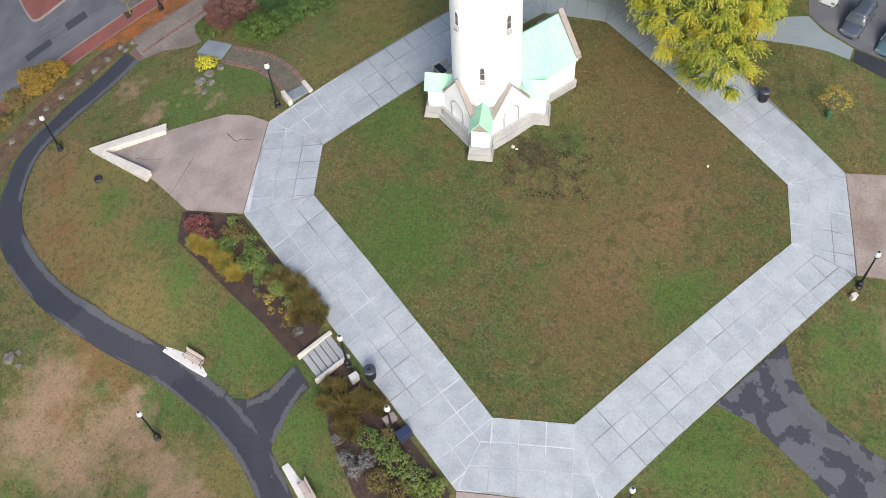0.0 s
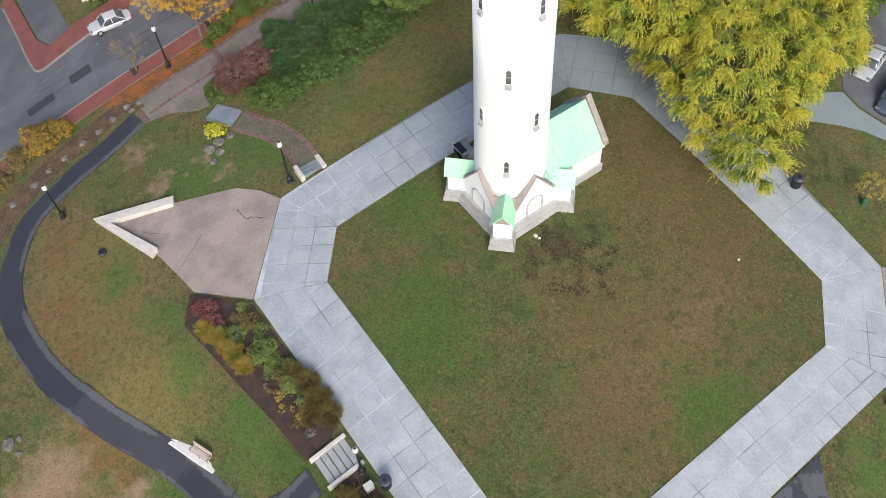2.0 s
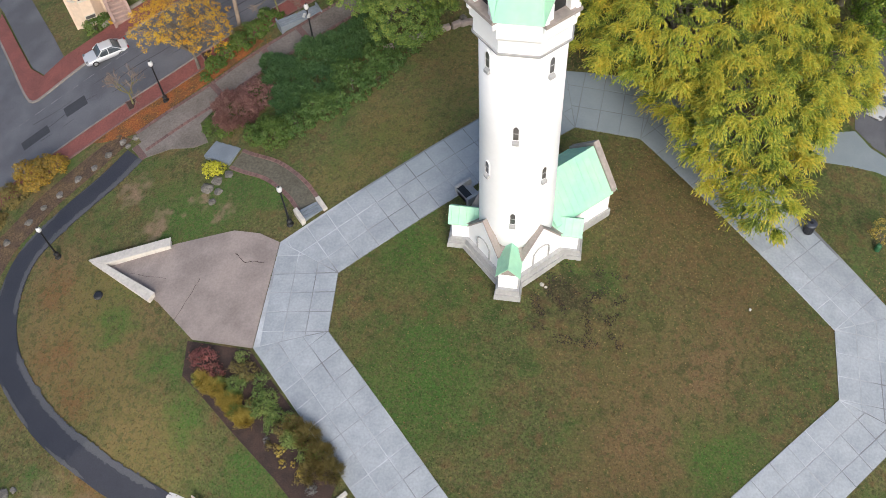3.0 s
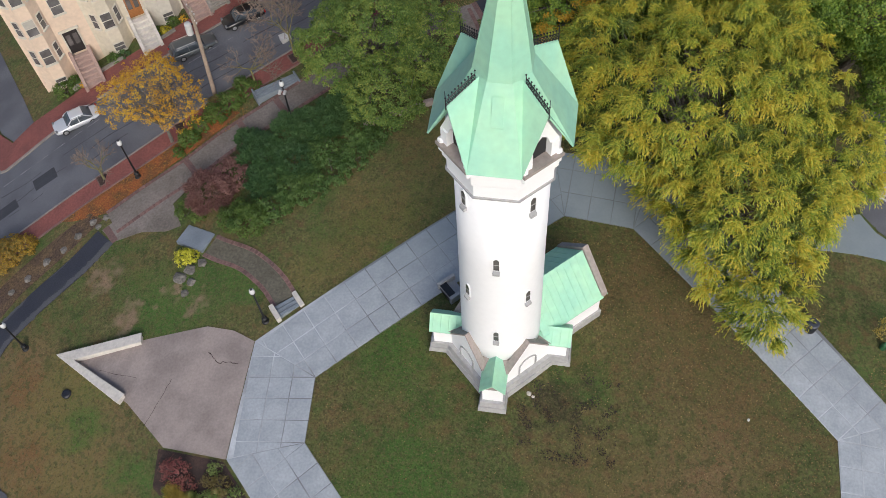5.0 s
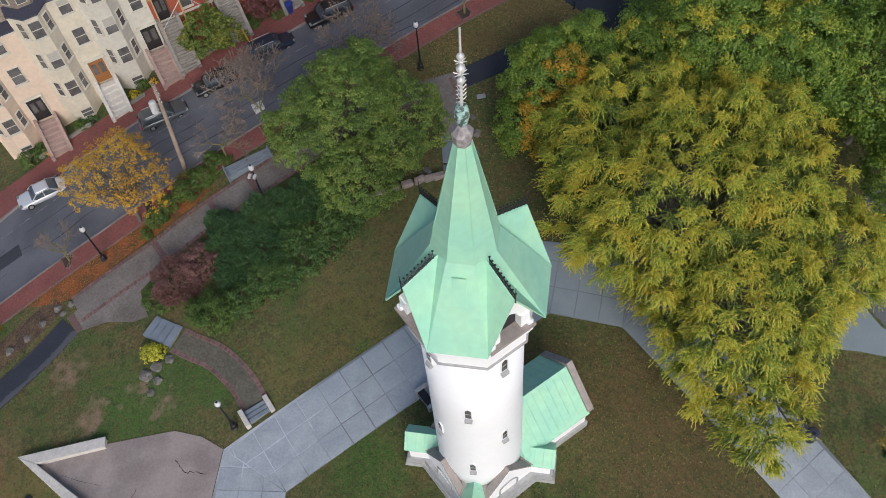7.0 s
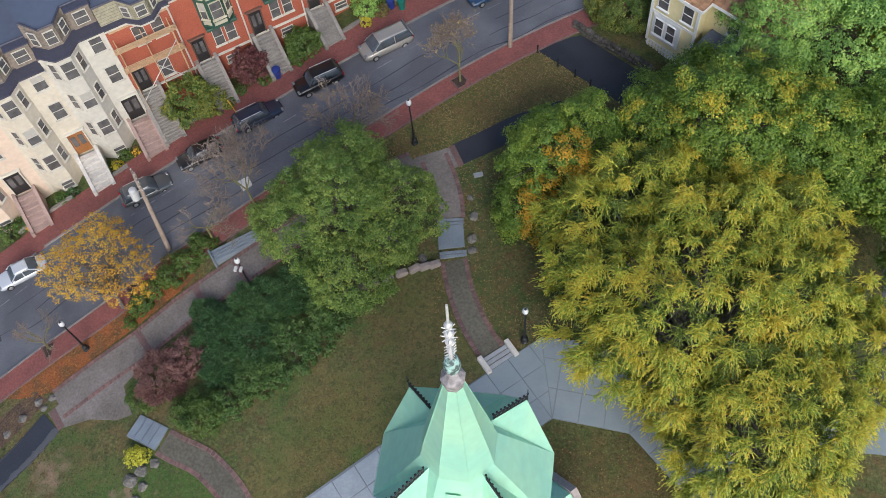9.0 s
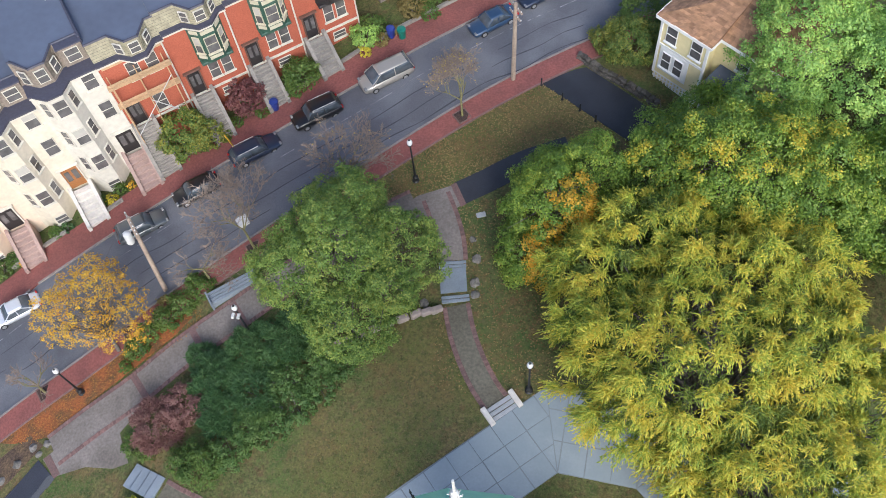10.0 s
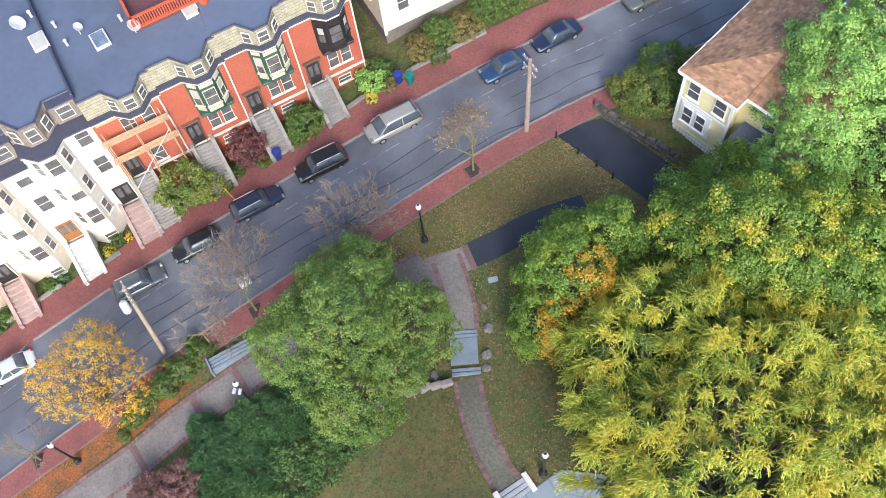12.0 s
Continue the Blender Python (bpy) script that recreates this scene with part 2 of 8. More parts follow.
def lawn_mat(name="autumn_lawn", own=0.0):
    """Autumn grass: green, olive and brown at several sizes, worn tan patches, bare soil and fallen leaves as specks."""
    m = mat(name, (0.084, 0.110, 0.029), 0.95, 5.5, 0.48, (0.152, 0.126, 0.046), 0.85, 0.17, 0.8, 30.0, spread=0.16)
    nt = m.node_tree
    n, l = nt.nodes, nt.links
    b = n["Principled BSDF"]
    old = b.inputs["Base Color"].links[0].from_socket
    place, g = plan_place(nt)

    def blend(under, fac, colour):
        mx = n.new("ShaderNodeMix")
        mx.data_type = "RGBA"
        mx.inputs[7].default_value = (*colour, 1)
        l.new(fac, mx.inputs[0])
        l.new(under, mx.inputs[6])
        return mx.outputs[2]

    def ranged(src, lo, hi, amount):
        r = n.new("ShaderNodeMapRange")
        r.inputs[1].default_value, r.inputs[2].default_value, r.inputs[4].default_value = lo, hi, amount
        l.new(src, r.inputs[0])
        return r.outputs[0]

    def layer(under, scale, lo, hi, colour, amount, detail=3.0, voronoi=False):
        if voronoi:
            t = n.new("ShaderNodeTexVoronoi")
            t.inputs["Scale"].default_value = scale
            src = t.outputs["Distance"]
        else:
            t = n.new("ShaderNodeTexNoise")
            t.inputs["Scale"].default_value, t.inputs["Detail"].default_value = scale, detail
            src = t.outputs["Fac"]
        l.new(place, t.inputs["Vector"])
        return blend(under, ranged(src, lo, hi, amount), colour)

    # ragged places: position shaken by noise, then distance from a spot
    shake = n.new("ShaderNodeTexNoise")
    shake.inputs["Scale"].default_value, shake.inputs["Detail"].default_value = 0.9, 7.0
    l.new(place, shake.inputs["Vector"])
    centred = n.new("ShaderNodeVectorMath")
    centred.operation = "MULTIPLY_ADD"
    centred.inputs[1].default_value, centred.inputs[2].default_value = (5.0, 5.0, 0), (-2.5, -2.5, 0)
    l.new(shake.outputs["Color"], centred.inputs[0])
    moved = n.new("ShaderNodeVectorMath")
    l.new(place, moved.inputs[0])
    l.new(centred.outputs[0], moved.inputs[1])
    flat = n.new("ShaderNodeVectorMath")
    flat.operation = "MULTIPLY"
    flat.inputs[1].default_value = (1, 1, 0)
    l.new(moved.outputs[0], flat.inputs[0])

    def spots(under, places, colour, amount, soft=0.6):
        for x, y, r in places:
            d = n.new("ShaderNodeVectorMath")
            d.operation = "DISTANCE"
            d.inputs[1].default_value = (x, y, 0)
            l.new(flat.outputs[0], d.inputs[0])
            under = blend(under, ranged(d.outputs["Value"], r * (1 + soft), r * (1 - soft), amount), colour)
        return under

    c = layer(old, 0.30, 0.50, 0.66, (0.060, 0.110, 0.019), 0.75)
    c = layer(c, 1.5, 0.54, 0.68, (0.10, 0.050, 0.022), 0.5, 7.0)
    c = layer(c, 0.75, 0.50, 0.60, (0.19, 0.112, 0.048), 0.38, 9.0)
    c = layer(c, 0.5, 0.53, 0.62, (0.060, 0.125, 0.022), 0.6, 8.0)
    c = spots(c, ((-35, -2, 2.6), (-33.5, -5.5, 2.4), (-29.5, -3, 2.8), (-27, -8, 2.0), (-36, 2.5, 1.8), (4.5, -6, 3.0), (7, -1, 2.6)), (0.215, 0.13, 0.062), 0.75, 0.8)
    c = layer(c, 1.1, 0.56, 0.64, (0.030, 0.062, 0.010), 0.6, 6.0)
    c = spots(c, ((-33, -3, 4.5), (-29, -6.5, 3.0), (-25, -1.5 - 8, 3.0), (-17, -20, 3), (-32, 0, 2.5), (-13, 13, 3.5), (-9.5, 19, 3), (-17, 9, 2), (-6, 36, 3), (-2, 38.6, 3), (-9.4, 33.8, 1.6), (-13, 31.6, 2)), (0.19, 0.155, 0.045), 0.5)
    c = spots(c, ((-16.8, -12.2, 1.6), (-30, -1.6, 1.4), (-26, -4.5, 1.2), (20.5, -7.2, 1.6), (17.5, -9.0, 1.2), (10, -15.5, 3), (-13, -17, 1.6), (-18.5, -10.6, 1.4), (-14.6, -13.2, 1.2), (-23, -7.5, 1.2), (-9, -5, 3.5), (-11, 4, 2.5), (8, -7, 2.2), (-22.6, -15.6, 1.6), (-26, 6.5, 3.0), (-21.5, 8.4, 1.6), (-12, 9, 1.6)) , (0.056, 0.138, 0.018), 0.78)
    c = spots(c, ((6, 6.5, 4.0), (9.5, 3, 2.6), (1.5, -2, 3), (-3, 10, 3), (3, -9, 3), (4, 10, 3)), (0.165, 0.105, 0.042), 0.5)
    c = spots(c, ((-28.6, -12.8, 1.5), (-26.0, -13.4, 1.2), (-22.4, -17.8, 1.2), (-29.0, -16.2, 1.0), (-33.6, -4.0, 1.4), (-31.4, -7.0, 1.2), (-35.4, 0.6, 1.2)), (0.20, 0.092, 0.034), 0.6)
    c = layer(c, 2.6, 0.54, 0.62, (0.060, 0.086, 0.020), 0.6, 9.0)
    c = spots(c, ((-30.4, -14.6, 1.9), (-31.2, -17.6, 2.0), (-25.6, -16.3, 1.4), (-27.6, -19.4, 1.9), (-21.3, -19.2, 1.5), (-24.4, -15.2, 1.0), (-32.1, 8.5, 0.9), (-24.5, 6.7, 0.8), (-26.6, 7.2, 0.6), (-29.2, 5.5, 0.8), (23, -7, 2.0), (25.5, -9.5, 1.8), (-23.6, -17.4, 1.2), (-19.6, -21.2, 1.4)), (0.31, 0.205, 0.138), 0.8, 0.6)
    c = layer(c, 5.0, 0.5, 0.66, (0.16, 0.105, 0.06), 0.35, 6.0)
    c = spots(c, ((-1.9, 1.9, 0.8), (-0.9, 2.2, 0.8), (-1.2, 1.2, 0.7), (0.3, 2.8, 0.6), (0.0, 1.0, 0.5), (-2.6, 0.4, 0.5)), (0.032, 0.02, 0.014), 0.5, 0.95)
    c = layer(c, 9.0, 0.50, 0.66, (0.22, 0.18, 0.08), 0.3, 4.0)
    c = layer(c, 7.0, 0.52, 0.68, (0.022, 0.035, 0.008), 0.34, 4.0)
    c = layer(c, 3.4, 0.09, 0.05, (0.19, 0.105, 0.04), 0.75, voronoi=True)
    c = layer(c, 5.2, 0.075, 0.04, (0.24, 0.17, 0.06), 0.6, voronoi=True)
    if own:
        hv = n.new("ShaderNodeMath")
        hv.operation = "MULTIPLY_ADD"
        hv.inputs[1].default_value, hv.inputs[2].default_value = 2 * own, 1.03 - own
        l.new(g.outputs["Random Per Island"], hv.inputs[0])
        mx = n.new("ShaderNodeMix")
        mx.data_type, mx.blend_type = "RGBA", "MULTIPLY"
        mx.inputs[0].default_value = 1.0
        l.new(c, mx.inputs[6])
        l.new(hv.outputs[0], mx.inputs[7])
        c = mx.outputs[2]
    l.new(c, b.inputs["Base Color"])
    return m


LAWN = lawn_mat()
TUFT = lawn_mat("grass_tuft", 0.28)
xs, ys = grid_lines(-62, 44, 0.8, 420), grid_lines(-34, 72, 0.8, 420)
bm = bmesh.new()
rows = [[bm.verts.new((x, y, gz(x, y) + 0.02 * noise.noise((x * 0.7, y * 0.7, 0)))) for x in xs] for y in ys]
for a, b in zip(rows, rows[1:]):
    for i in range(len(xs) - 1):
        bm.faces.new((a[i], a[i + 1], b[i + 1], b[i]))
tagged(link("ground", bm, LAWN, smooth=True), "grassy hilltop lawn with worn patches and fallen leaves", "lawn", kind="structure")


PAVED = []


def drape(name, outline, dz, material, label="", category="", parent=None, depth=0.25, step=0.9, kind="structure"):
    """A paved area over a plan outline that follows the ground, with a rim that goes into it."""
    PAVED.append(outline)
    bm = bmesh.new()
    bm.faces.new([bm.verts.new((x, y, 0)) for x, y in outline])
    bmesh.ops.recalc_face_normals(bm, faces=bm.faces)
    if bm.faces[:][0].normal.z < 0:
        bmesh.ops.reverse_faces(bm, faces=bm.faces)
    for axis in (0, 1):
        lo, hi = min(p[axis] for p in outline), max(p[axis] for p in outline)
        for i in range(1, int((hi - lo) / step) + 1):
            co = [0.0, 0.0, 0.0]
            co[axis] = lo + i * step
            no = (1, 0, 0) if axis == 0 else (0, 1, 0)
            bmesh.ops.bisect_plane(bm, geom=bm.verts[:] + bm.edges[:] + bm.faces[:], plane_co=co, plane_no=no)
    for v in bm.verts:
        v.co.z = gz(v.co.x, v.co.y) + dz
    rim = bmesh.ops.extrude_edge_only(bm, edges=[e for e in bm.edges if e.is_boundary])["geom"]
    for v in rim:
        if isinstance(v, bmesh.types.BMVert):
            v.co.z -= depth
    ob = link(name, bm, material, parent)
    return tagged(ob, label, category, kind=kind) if category else ob


def ribbon(name, line, width, dz, material, label="", category="", parent=None, depth=0.2, offset=0.0, step=0.6, kind="structure", taper=None):
    """A path of some width along a smooth line, that follows the ground."""
    pts = glide(line, step)
    bm = bmesh.new()
    prev = None
    k = max(2, int(width / 0.8) + 1)
    for i, p in enumerate(pts):
        d = (pts[min(i + 1, len(pts) - 1)] - pts[max(i - 1, 0)]).normalized()
        nrm = Vector((-d.y, d.x))
        row = []
        for j in range(k + 1):
            q = p + nrm * (offset + width * (j / k - 0.5))
            row.append(q)
        vs = [bm.verts.new(up(row[0].x, row[0].y, dz - depth))] + [bm.verts.new(up(q.x, q.y, dz)) for q in row] + [bm.verts.new(up(row[-1].x, row[-1].y, dz - depth))]
        if prev:
            for a in range(len(vs) - 1):
                bm.faces.new((prev[a + 1], prev[a], vs[a], vs[a + 1]))
        else:
            bm.faces.new(vs)
        prev = vs
    bm.faces.new(list(reversed(prev)))
    bmesh.ops.recalc_face_normals(bm, faces=bm.faces)
    side = [[], []]
    for i, p in enumerate(pts):
        d = (pts[min(i + 1, len(pts) - 1)] - pts[max(i - 1, 0)]).normalized()
        for s in (0, 1):
            q = p + Vector((-d.y, d.x)) * (offset + width * (s - 0.5))
            side[s].append((q.x, q.y))
    PAVED.append(side[0] + side[1][::-1])
    ob = link(name, bm, material, parent)
    return tagged(ob, label, category, kind=kind) if category else ob


inner = [(2.7, -15.3), (15.0, -1.9), (14.9, 2.4), (2.7, 13.7), (-1.6, 14.0), (-15.2, 2.0), (-15.0, -1.9), (-1.8, -15.5)]
outer = [(4.5, -19.5), (19.0, -3.1), (18.8, 4.3), (3.9, 18.9), (-2.65, 18.82), (-19.6, 4.1), (-19.6, -3.2), (-3.3, -19.6)]


def clip(poly, a, b):
    """Keeps the part of a plan outline to the left of the line from a to b."""
    out = []
    nx, ny = -(b[1] - a[1]), b[0] - a[0]
    side = [(p[0] - a[0]) * nx + (p[1] - a[1]) * ny for p in poly]
    for i in range(len(poly)):
        p, q, s, t = poly[i], poly[(i + 1) % len(poly)], side[i], side[(i + 1) % len(poly)]
        if s >= 0:
            out.append(p)
        if (s >= 0) != (t >= 0):
            k = s / (s - t)
            out.append((p[0] + (q[0] - p[0]) * k, p[1] + (q[1] - p[1]) * k))
    return out


def inset(poly, d):
    out = list(poly)
    k = len(poly)
    for i in range(k):
        a, b = poly[i], poly[(i + 1) % k]
        l = math.hypot(b[0] - a[0], b[1] - a[1])
        if l < 1e-6:
            continue
        nx, ny = -(b[1] - a[1]) / l * d, (b[0] - a[0]) / l * d
        out = clip(out, (a[0] + nx, a[1] + ny), (b[0] + nx, b[1] + ny))
    return out


def area(poly):
    return 0.5 * sum(p[0] * q[1] - q[0] * p[1] for p, q in zip(poly, poly[1:] + poly[:1]))


def slab(poly, parent, top=0.07, name="slab", material=None, tilt=0.006):
    """One paving piece over a convex outline, a little uneven, with eased edges."""
    bm = bmesh.new()
    inn = inset(poly, 0.018)
    if len(inn) != len(poly) or len(poly) < 3:
        inn = poly
    poly = [(x + random.uniform(-0.02, 0.02), y + random.uniform(-0.02, 0.02)) for x, y in poly]
    jig = random.uniform(-tilt, tilt)
    lo = [bm.verts.new(up(x, y, 0.0)) for x, y in poly]
    mi = [bm.verts.new(up(x, y, top - 0.012 + jig)) for x, y in poly]
    hi = [bm.verts.new(up(x, y, top + jig)) for x, y in inn]
    k = len(poly)
    for i in range(k):
        j = (i + 1) % k
        bm.faces.new((lo[i], lo[j], mi[j], mi[i]))
        if len(inn) == k:
            bm.faces.new((mi[i], mi[j], hi[j], hi[i]))
    bm.faces.new(hi)
    return link(name, bm, material or CONCRETE, parent)


ring = thing("ring_walk", Matrix(), "pale grey concrete slab walk in an eight-sided ring round the lawn", "walkway", kind="structure")
for i in range(8):
    j = (i + 1) % 8
    quad = [inner[i], outer[i], outer[j], inner[j]]
    drape("slab_bed", quad, 0.058, JOINT, parent=ring)
    a, b = Vector(inner[i]), Vector(inner[j])
    ex = (b - a).normalized()
    ey = Vector((ex.y, -ex.x))
    wide = (Vector(outer[i]) - a).dot(ey)
    length = (b - a).length
    if area(quad) < 0:
        quad.reverse()
    cut = inset(quad, 0.02)
    rows_n = max(1, round(length / 1.5))
    row = length / rows_n
    for r in range(-3, rows_n + 3):
        for c in range(3):
            shift = 0.5 * row if (c == 1 and i in (4, 6) and r % 2) else 0.0
            u0, u1, v0, v1 = r * row + 0.026, (r + 1) * row - 0.026, c * wide / 3 + 0.026, (c + 1) * wide / 3 - 0.026
            cell = [a + ex * u + ey * v for u, v in ((u0, v0), (u0, v1), (u1, v1), (u1, v0))]
            cell = [(p.x, p.y) for p in cell]
            if area(cell) < 0:
                cell.reverse()
            for m in range(len(cut)):
                if len(cell) > 2:
                    cell = clip(cell, cut[m], cut[(m + 1) % len(cut)])
            if len(cell) > 2 and area(cell) > 0.008:
                slab(cell, ring)

STAINED = mat("stained_concrete", (0.22, 0.17, 0.145), 0.85, 6.0, 0.15, (0.34, 0.29, 0.26), 0.7, 0.45, 0.15)
west = drape("forecourt", [(-19.65, -3.2), (-19.65, 4.1), (-21.2, 4.75), (-23.1, 5.0), (-27.4, 4.0), (-32.6, 2.7), (-27.2, -0.2), (-23.9, -2.75)], 0.05, TAN_CONCRETE, "worn tan concrete forecourt beside the ring walk", "forecourt")
drape("forecourt", [(19.05, -3.1), (25.5, -2.4), (25.5, 5.9), (18.85, 4.3)], 0.05, STAINED, "stained tan concrete forecourt with a brown leaf edge", "forecourt")
drape("forecourt", [(-3.3, -19.65), (-2.6, -25), (4.0, -25), (4.5, -19.55)], 0.05, TAN_CONCRETE, "pinkish tan concrete forecourt below the walk", "forecourt")


def crack(points, width=0.025):
    bm = bmesh.new()
    prev = None
    pts = []
    for a, b in zip(points, points[1:]):
        for k in range(6):
            t = k / 6
            pts.append((a[0] + (b[0] - a[0]) * t + random.uniform(-.06, .06), a[1] + (b[1] - a[1]) * t + random.uniform(-.06, .06)))
    for i, (x, y) in enumerate(pts):
        d = Vector(pts[min(i + 1, len(pts) - 1)]) - Vector(pts[max(i - 1, 0)])
        nn = Vector((-d.y, d.x)).normalized() * width * random.uniform(0.4, 1.2)
        row = [bm.verts.new(up(x + nn.x, y + nn.y, 0.058)), bm.verts.new(up(x - nn.x, y - nn.y, 0.058))]
        if prev:
            bm.faces.new((prev[0], prev[1], row[1], row[0]))
        prev = row
    link("crack", bm, MULCH, west)


crack([(-22.5, 3.3), (-21.8, 2.6), (-21.0, 2.7), (-20.2, 2.6)])
crack([(-25.6, -1.6), (-24.9, 0.4), (-24.6, 1.6)], 0.018)
crack([(-30, 1.9), (-26.5, 1.4)], 0.012)


# the low wall in the shape of an arrow head
def seat_wall():
    tip, n_end, s_end = Vector((-33.35, 2.75)), Vector((-27.55, 4.25)), Vector((-27.75, -0.28))
    w = thing("seat_wall", Matrix.Translation(up(tip.x, tip.y)), "cream cast-stone seat wall in an arrow shape", "seat wall")
    inn = Vector((-31.95, 2.43))
    for end, side in ((n_end, 1), (s_end, -1)):
        d = (end - tip).normalized()
        nrm = Vector((-d.y, d.x)) * (-side)
        back = end + nrm * 0.58
        for name, grow, z0, z1, material in (("arm", 0.0, -0.5, 0.38, CAST), ("coping", 0.05, 0.38, 0.5, CAST)):
            bm = bmesh.new()
            plan = [tip - d * grow * 2 - nrm * grow, end + d * grow - nrm * grow, back + d * grow + nrm * grow, inn + nrm * grow * 0]
            if area([tuple(p) for p in plan]) < 0:
                plan.reverse()
            lo = [bm.verts.new(up(p.x, p.y, z0)) for p in plan]
            hi = [bm.verts.new(up(p.x, p.y, z1)) for p in plan]
            bm.faces.new(hi)
            for q in range(4):
                bm.faces.new((lo[q], lo[(q + 1) % 4], hi[(q + 1) % 4], hi[q]))
            bmesh.ops.bevel(bm, geom=[e for e in bm.edges], offset=0.025, segments=1, affect="EDGES")
            ob = link(name, bm, material, w)
            ob.matrix_parent_inverse = w.matrix_world.inverted()


seat_wall()


def on_ground(x, y, turn=0.0, dz=0.0):
    return pose(x, y, gz(x, y) + dz, 0, 0, turn)


def stairs(x, y, turn, width, run, count, drop, material, label, cheek=0.3, cheek_mat=None, tail=0.0):
    """Steps that go down along local +y from the plan point, between two cheek walls."""
    top = gz(x, y) + 0.06
    st = thing("stairs", pose(x, y, top, 0, 0, turn), label, "stairs")
    step_d = run / count
    m = st.matrix_world.copy()

    def land(yy):
        """The ground's height over the foot of the flight, at a distance along it."""
        return max(gz(*(m @ Vector((xx, yy, 0))).xy) for xx in (-width / 2, 0, width / 2)) - top

    for k in range(count):
        high = max(land(k * step_d), land((k + 0.5) * step_d), land((k + 1) * step_d)) + 0.06
        part("tread", boxed(-width / 2, k * step_d, high - 0.7, width / 2, (k + 1) * step_d - 0.05, high, 0.015), material, st)
    for sx in (-1, 1):
        if cheek:
            bm = bmesh.new()
            x0, x1 = sorted((sx * width / 2, sx * (width / 2 + cheek)))
            v = []
            for yy, zz in ((-0.15, land(0) + 0.24), (run + tail, land(run) + 0.3), (run + tail, land(run) - 0.8), (-0.15, -0.9)):
                v.append([bm.verts.new((x0, yy, zz)), bm.verts.new((x1, yy, zz))])
            for q in range(4):
                n2 = (q + 1) % 4
                bm.faces.new((v[q][0], v[q][1], v[n2][1], v[n2][0]))
            bm.faces.new([p[0] for p in v][::-1])
            bm.faces.new([p[1] for p in v])
            bmesh.ops.recalc_face_normals(bm, faces=bm.faces)
            bmesh.ops.bevel(bm, geom=bm.edges[:], offset=0.02, segments=1, affect="EDGES")
            part("cheek_wall", bm, cheek_mat or CAST, st)
    return st


stairs(-11.35, -12.05, 135, 1.75, 2.1, 5, 0.75, GRANITE, "grey granite park stairs between cream cheek walls", 0.22, CAST, 0.15)
stairs(-17.75, 6.1, 42, 1.35, 0.9, 3, 0.42, BLUESTONE, "short grey granite stairs up to the ring walk", 0.3, CAST, 0.1)
stairs(-4.74, 16.98, 41, 1.6, 0.9, 3, 0.35, GRANITE, "short granite stairs with pale cheek walls at the walk", 0.3, CAST, 0.1)
# ---- asphalt footpaths ----
loop = [(-33.1, 11.7), (-34.6, 9.5), (-37.4, 6.2), (-39.2, 3.2), (-39.1, -0.8), (-37.2, -4.6), (-32.9, -8.4), (-28.0, -11.0), (-23.0, -12.9), (-18.9, -15.2), (-16.0, -17.7), (-13.7, -20.6), (-11.2, -24.6), (-9, -29)]
loop_path = ribbon("footpath", loop, 1.95, 0.05, WET, "dark damp asphalt footpath with paler dry margins", "footpath", step=0.3)


def dry_strip(line, width, parent, offset=0.0, seed=0.0, dz=0.085, gap=-0.15):
    """Dry patches on a damp path: a ragged strip that thins out and breaks off here and there."""
    pts = glide(line, 0.08)
    bm = bmesh.new()
    prev = None
    for i, p in enumerate(pts):
        d = (pts[min(i + 1, len(pts) - 1)] - pts[max(i - 1, 0)]).normalized()
        nn = Vector((-d.y, d.x))
        big = noise.noise((p.x * 0.35, p.y * 0.35, seed))
        if big < gap:
            prev = None
            continue
        row = []
        for s in (-1, 1):
            e = width / 2 * min(1.0, (big - gap) * 4 + 0.1) * (1 + 0.4 * noise.noise((p.x * 1.1, p.y * 1.1, seed + s)) + 0.7 * noise.noise((p.x * 3.7, p.y * 3.7, seed - s)) + 0.4 * noise.noise((p.x * 9.0, p.y * 9.0, seed - s)))
            row.append(p + nn * (offset + s * max(e, 0.01)))
        vs = [bm.verts.new(up(q.x, q.y, dz)) for q in row]
        if prev:
            bm.faces.new((prev[0], prev[1], vs[1], vs[0]))
        prev = vs
    bmesh.ops.recalc_face_normals(bm, faces=bm.faces)
    part("dry_patch", bm, DRY, parent, "paler dry margin of the path")


dry_strip(loop[:10], 0.42, loop_path, 0.78, 1.0, gap=-0.5)
dry_strip(loop[:10], 0.22, loop_path, -0.86, 2.0, gap=-0.1)
dry_strip(loop[9:], 0.3, loop_path, 0.8, 4.0, gap=-0.2)
dry_strip(loop[9:], 0.3, loop_path, -0.8, 3.0, gap=-0.2)
drape("footpath", [(-19.6, -14.0), (-18.0, -14.75), (-16.6, -14.95), (-15.0, -14.5), (-13.75, -13.3), (-12.6, -14.6), (-13.6, -15.7), (-14.6, -17.2), (-14.7, -18.8), (-16.4, -18.2)], 0.058, WET, "dark asphalt branch path to the stairs", "footpath", step=0.5)
dry_strip([(-16.8, -15.1), (-15.1, -14.7), (-13.8, -13.5)], 0.4, loop_path, -0.1, 5.0, 0.09, gap=-0.5)
dry_strip([(-12.8, -14.6), (-13.7, -15.8), (-14.6, -17.4)], 0.35, loop_path, -0.1, 6.0, 0.09, gap=-0.5)
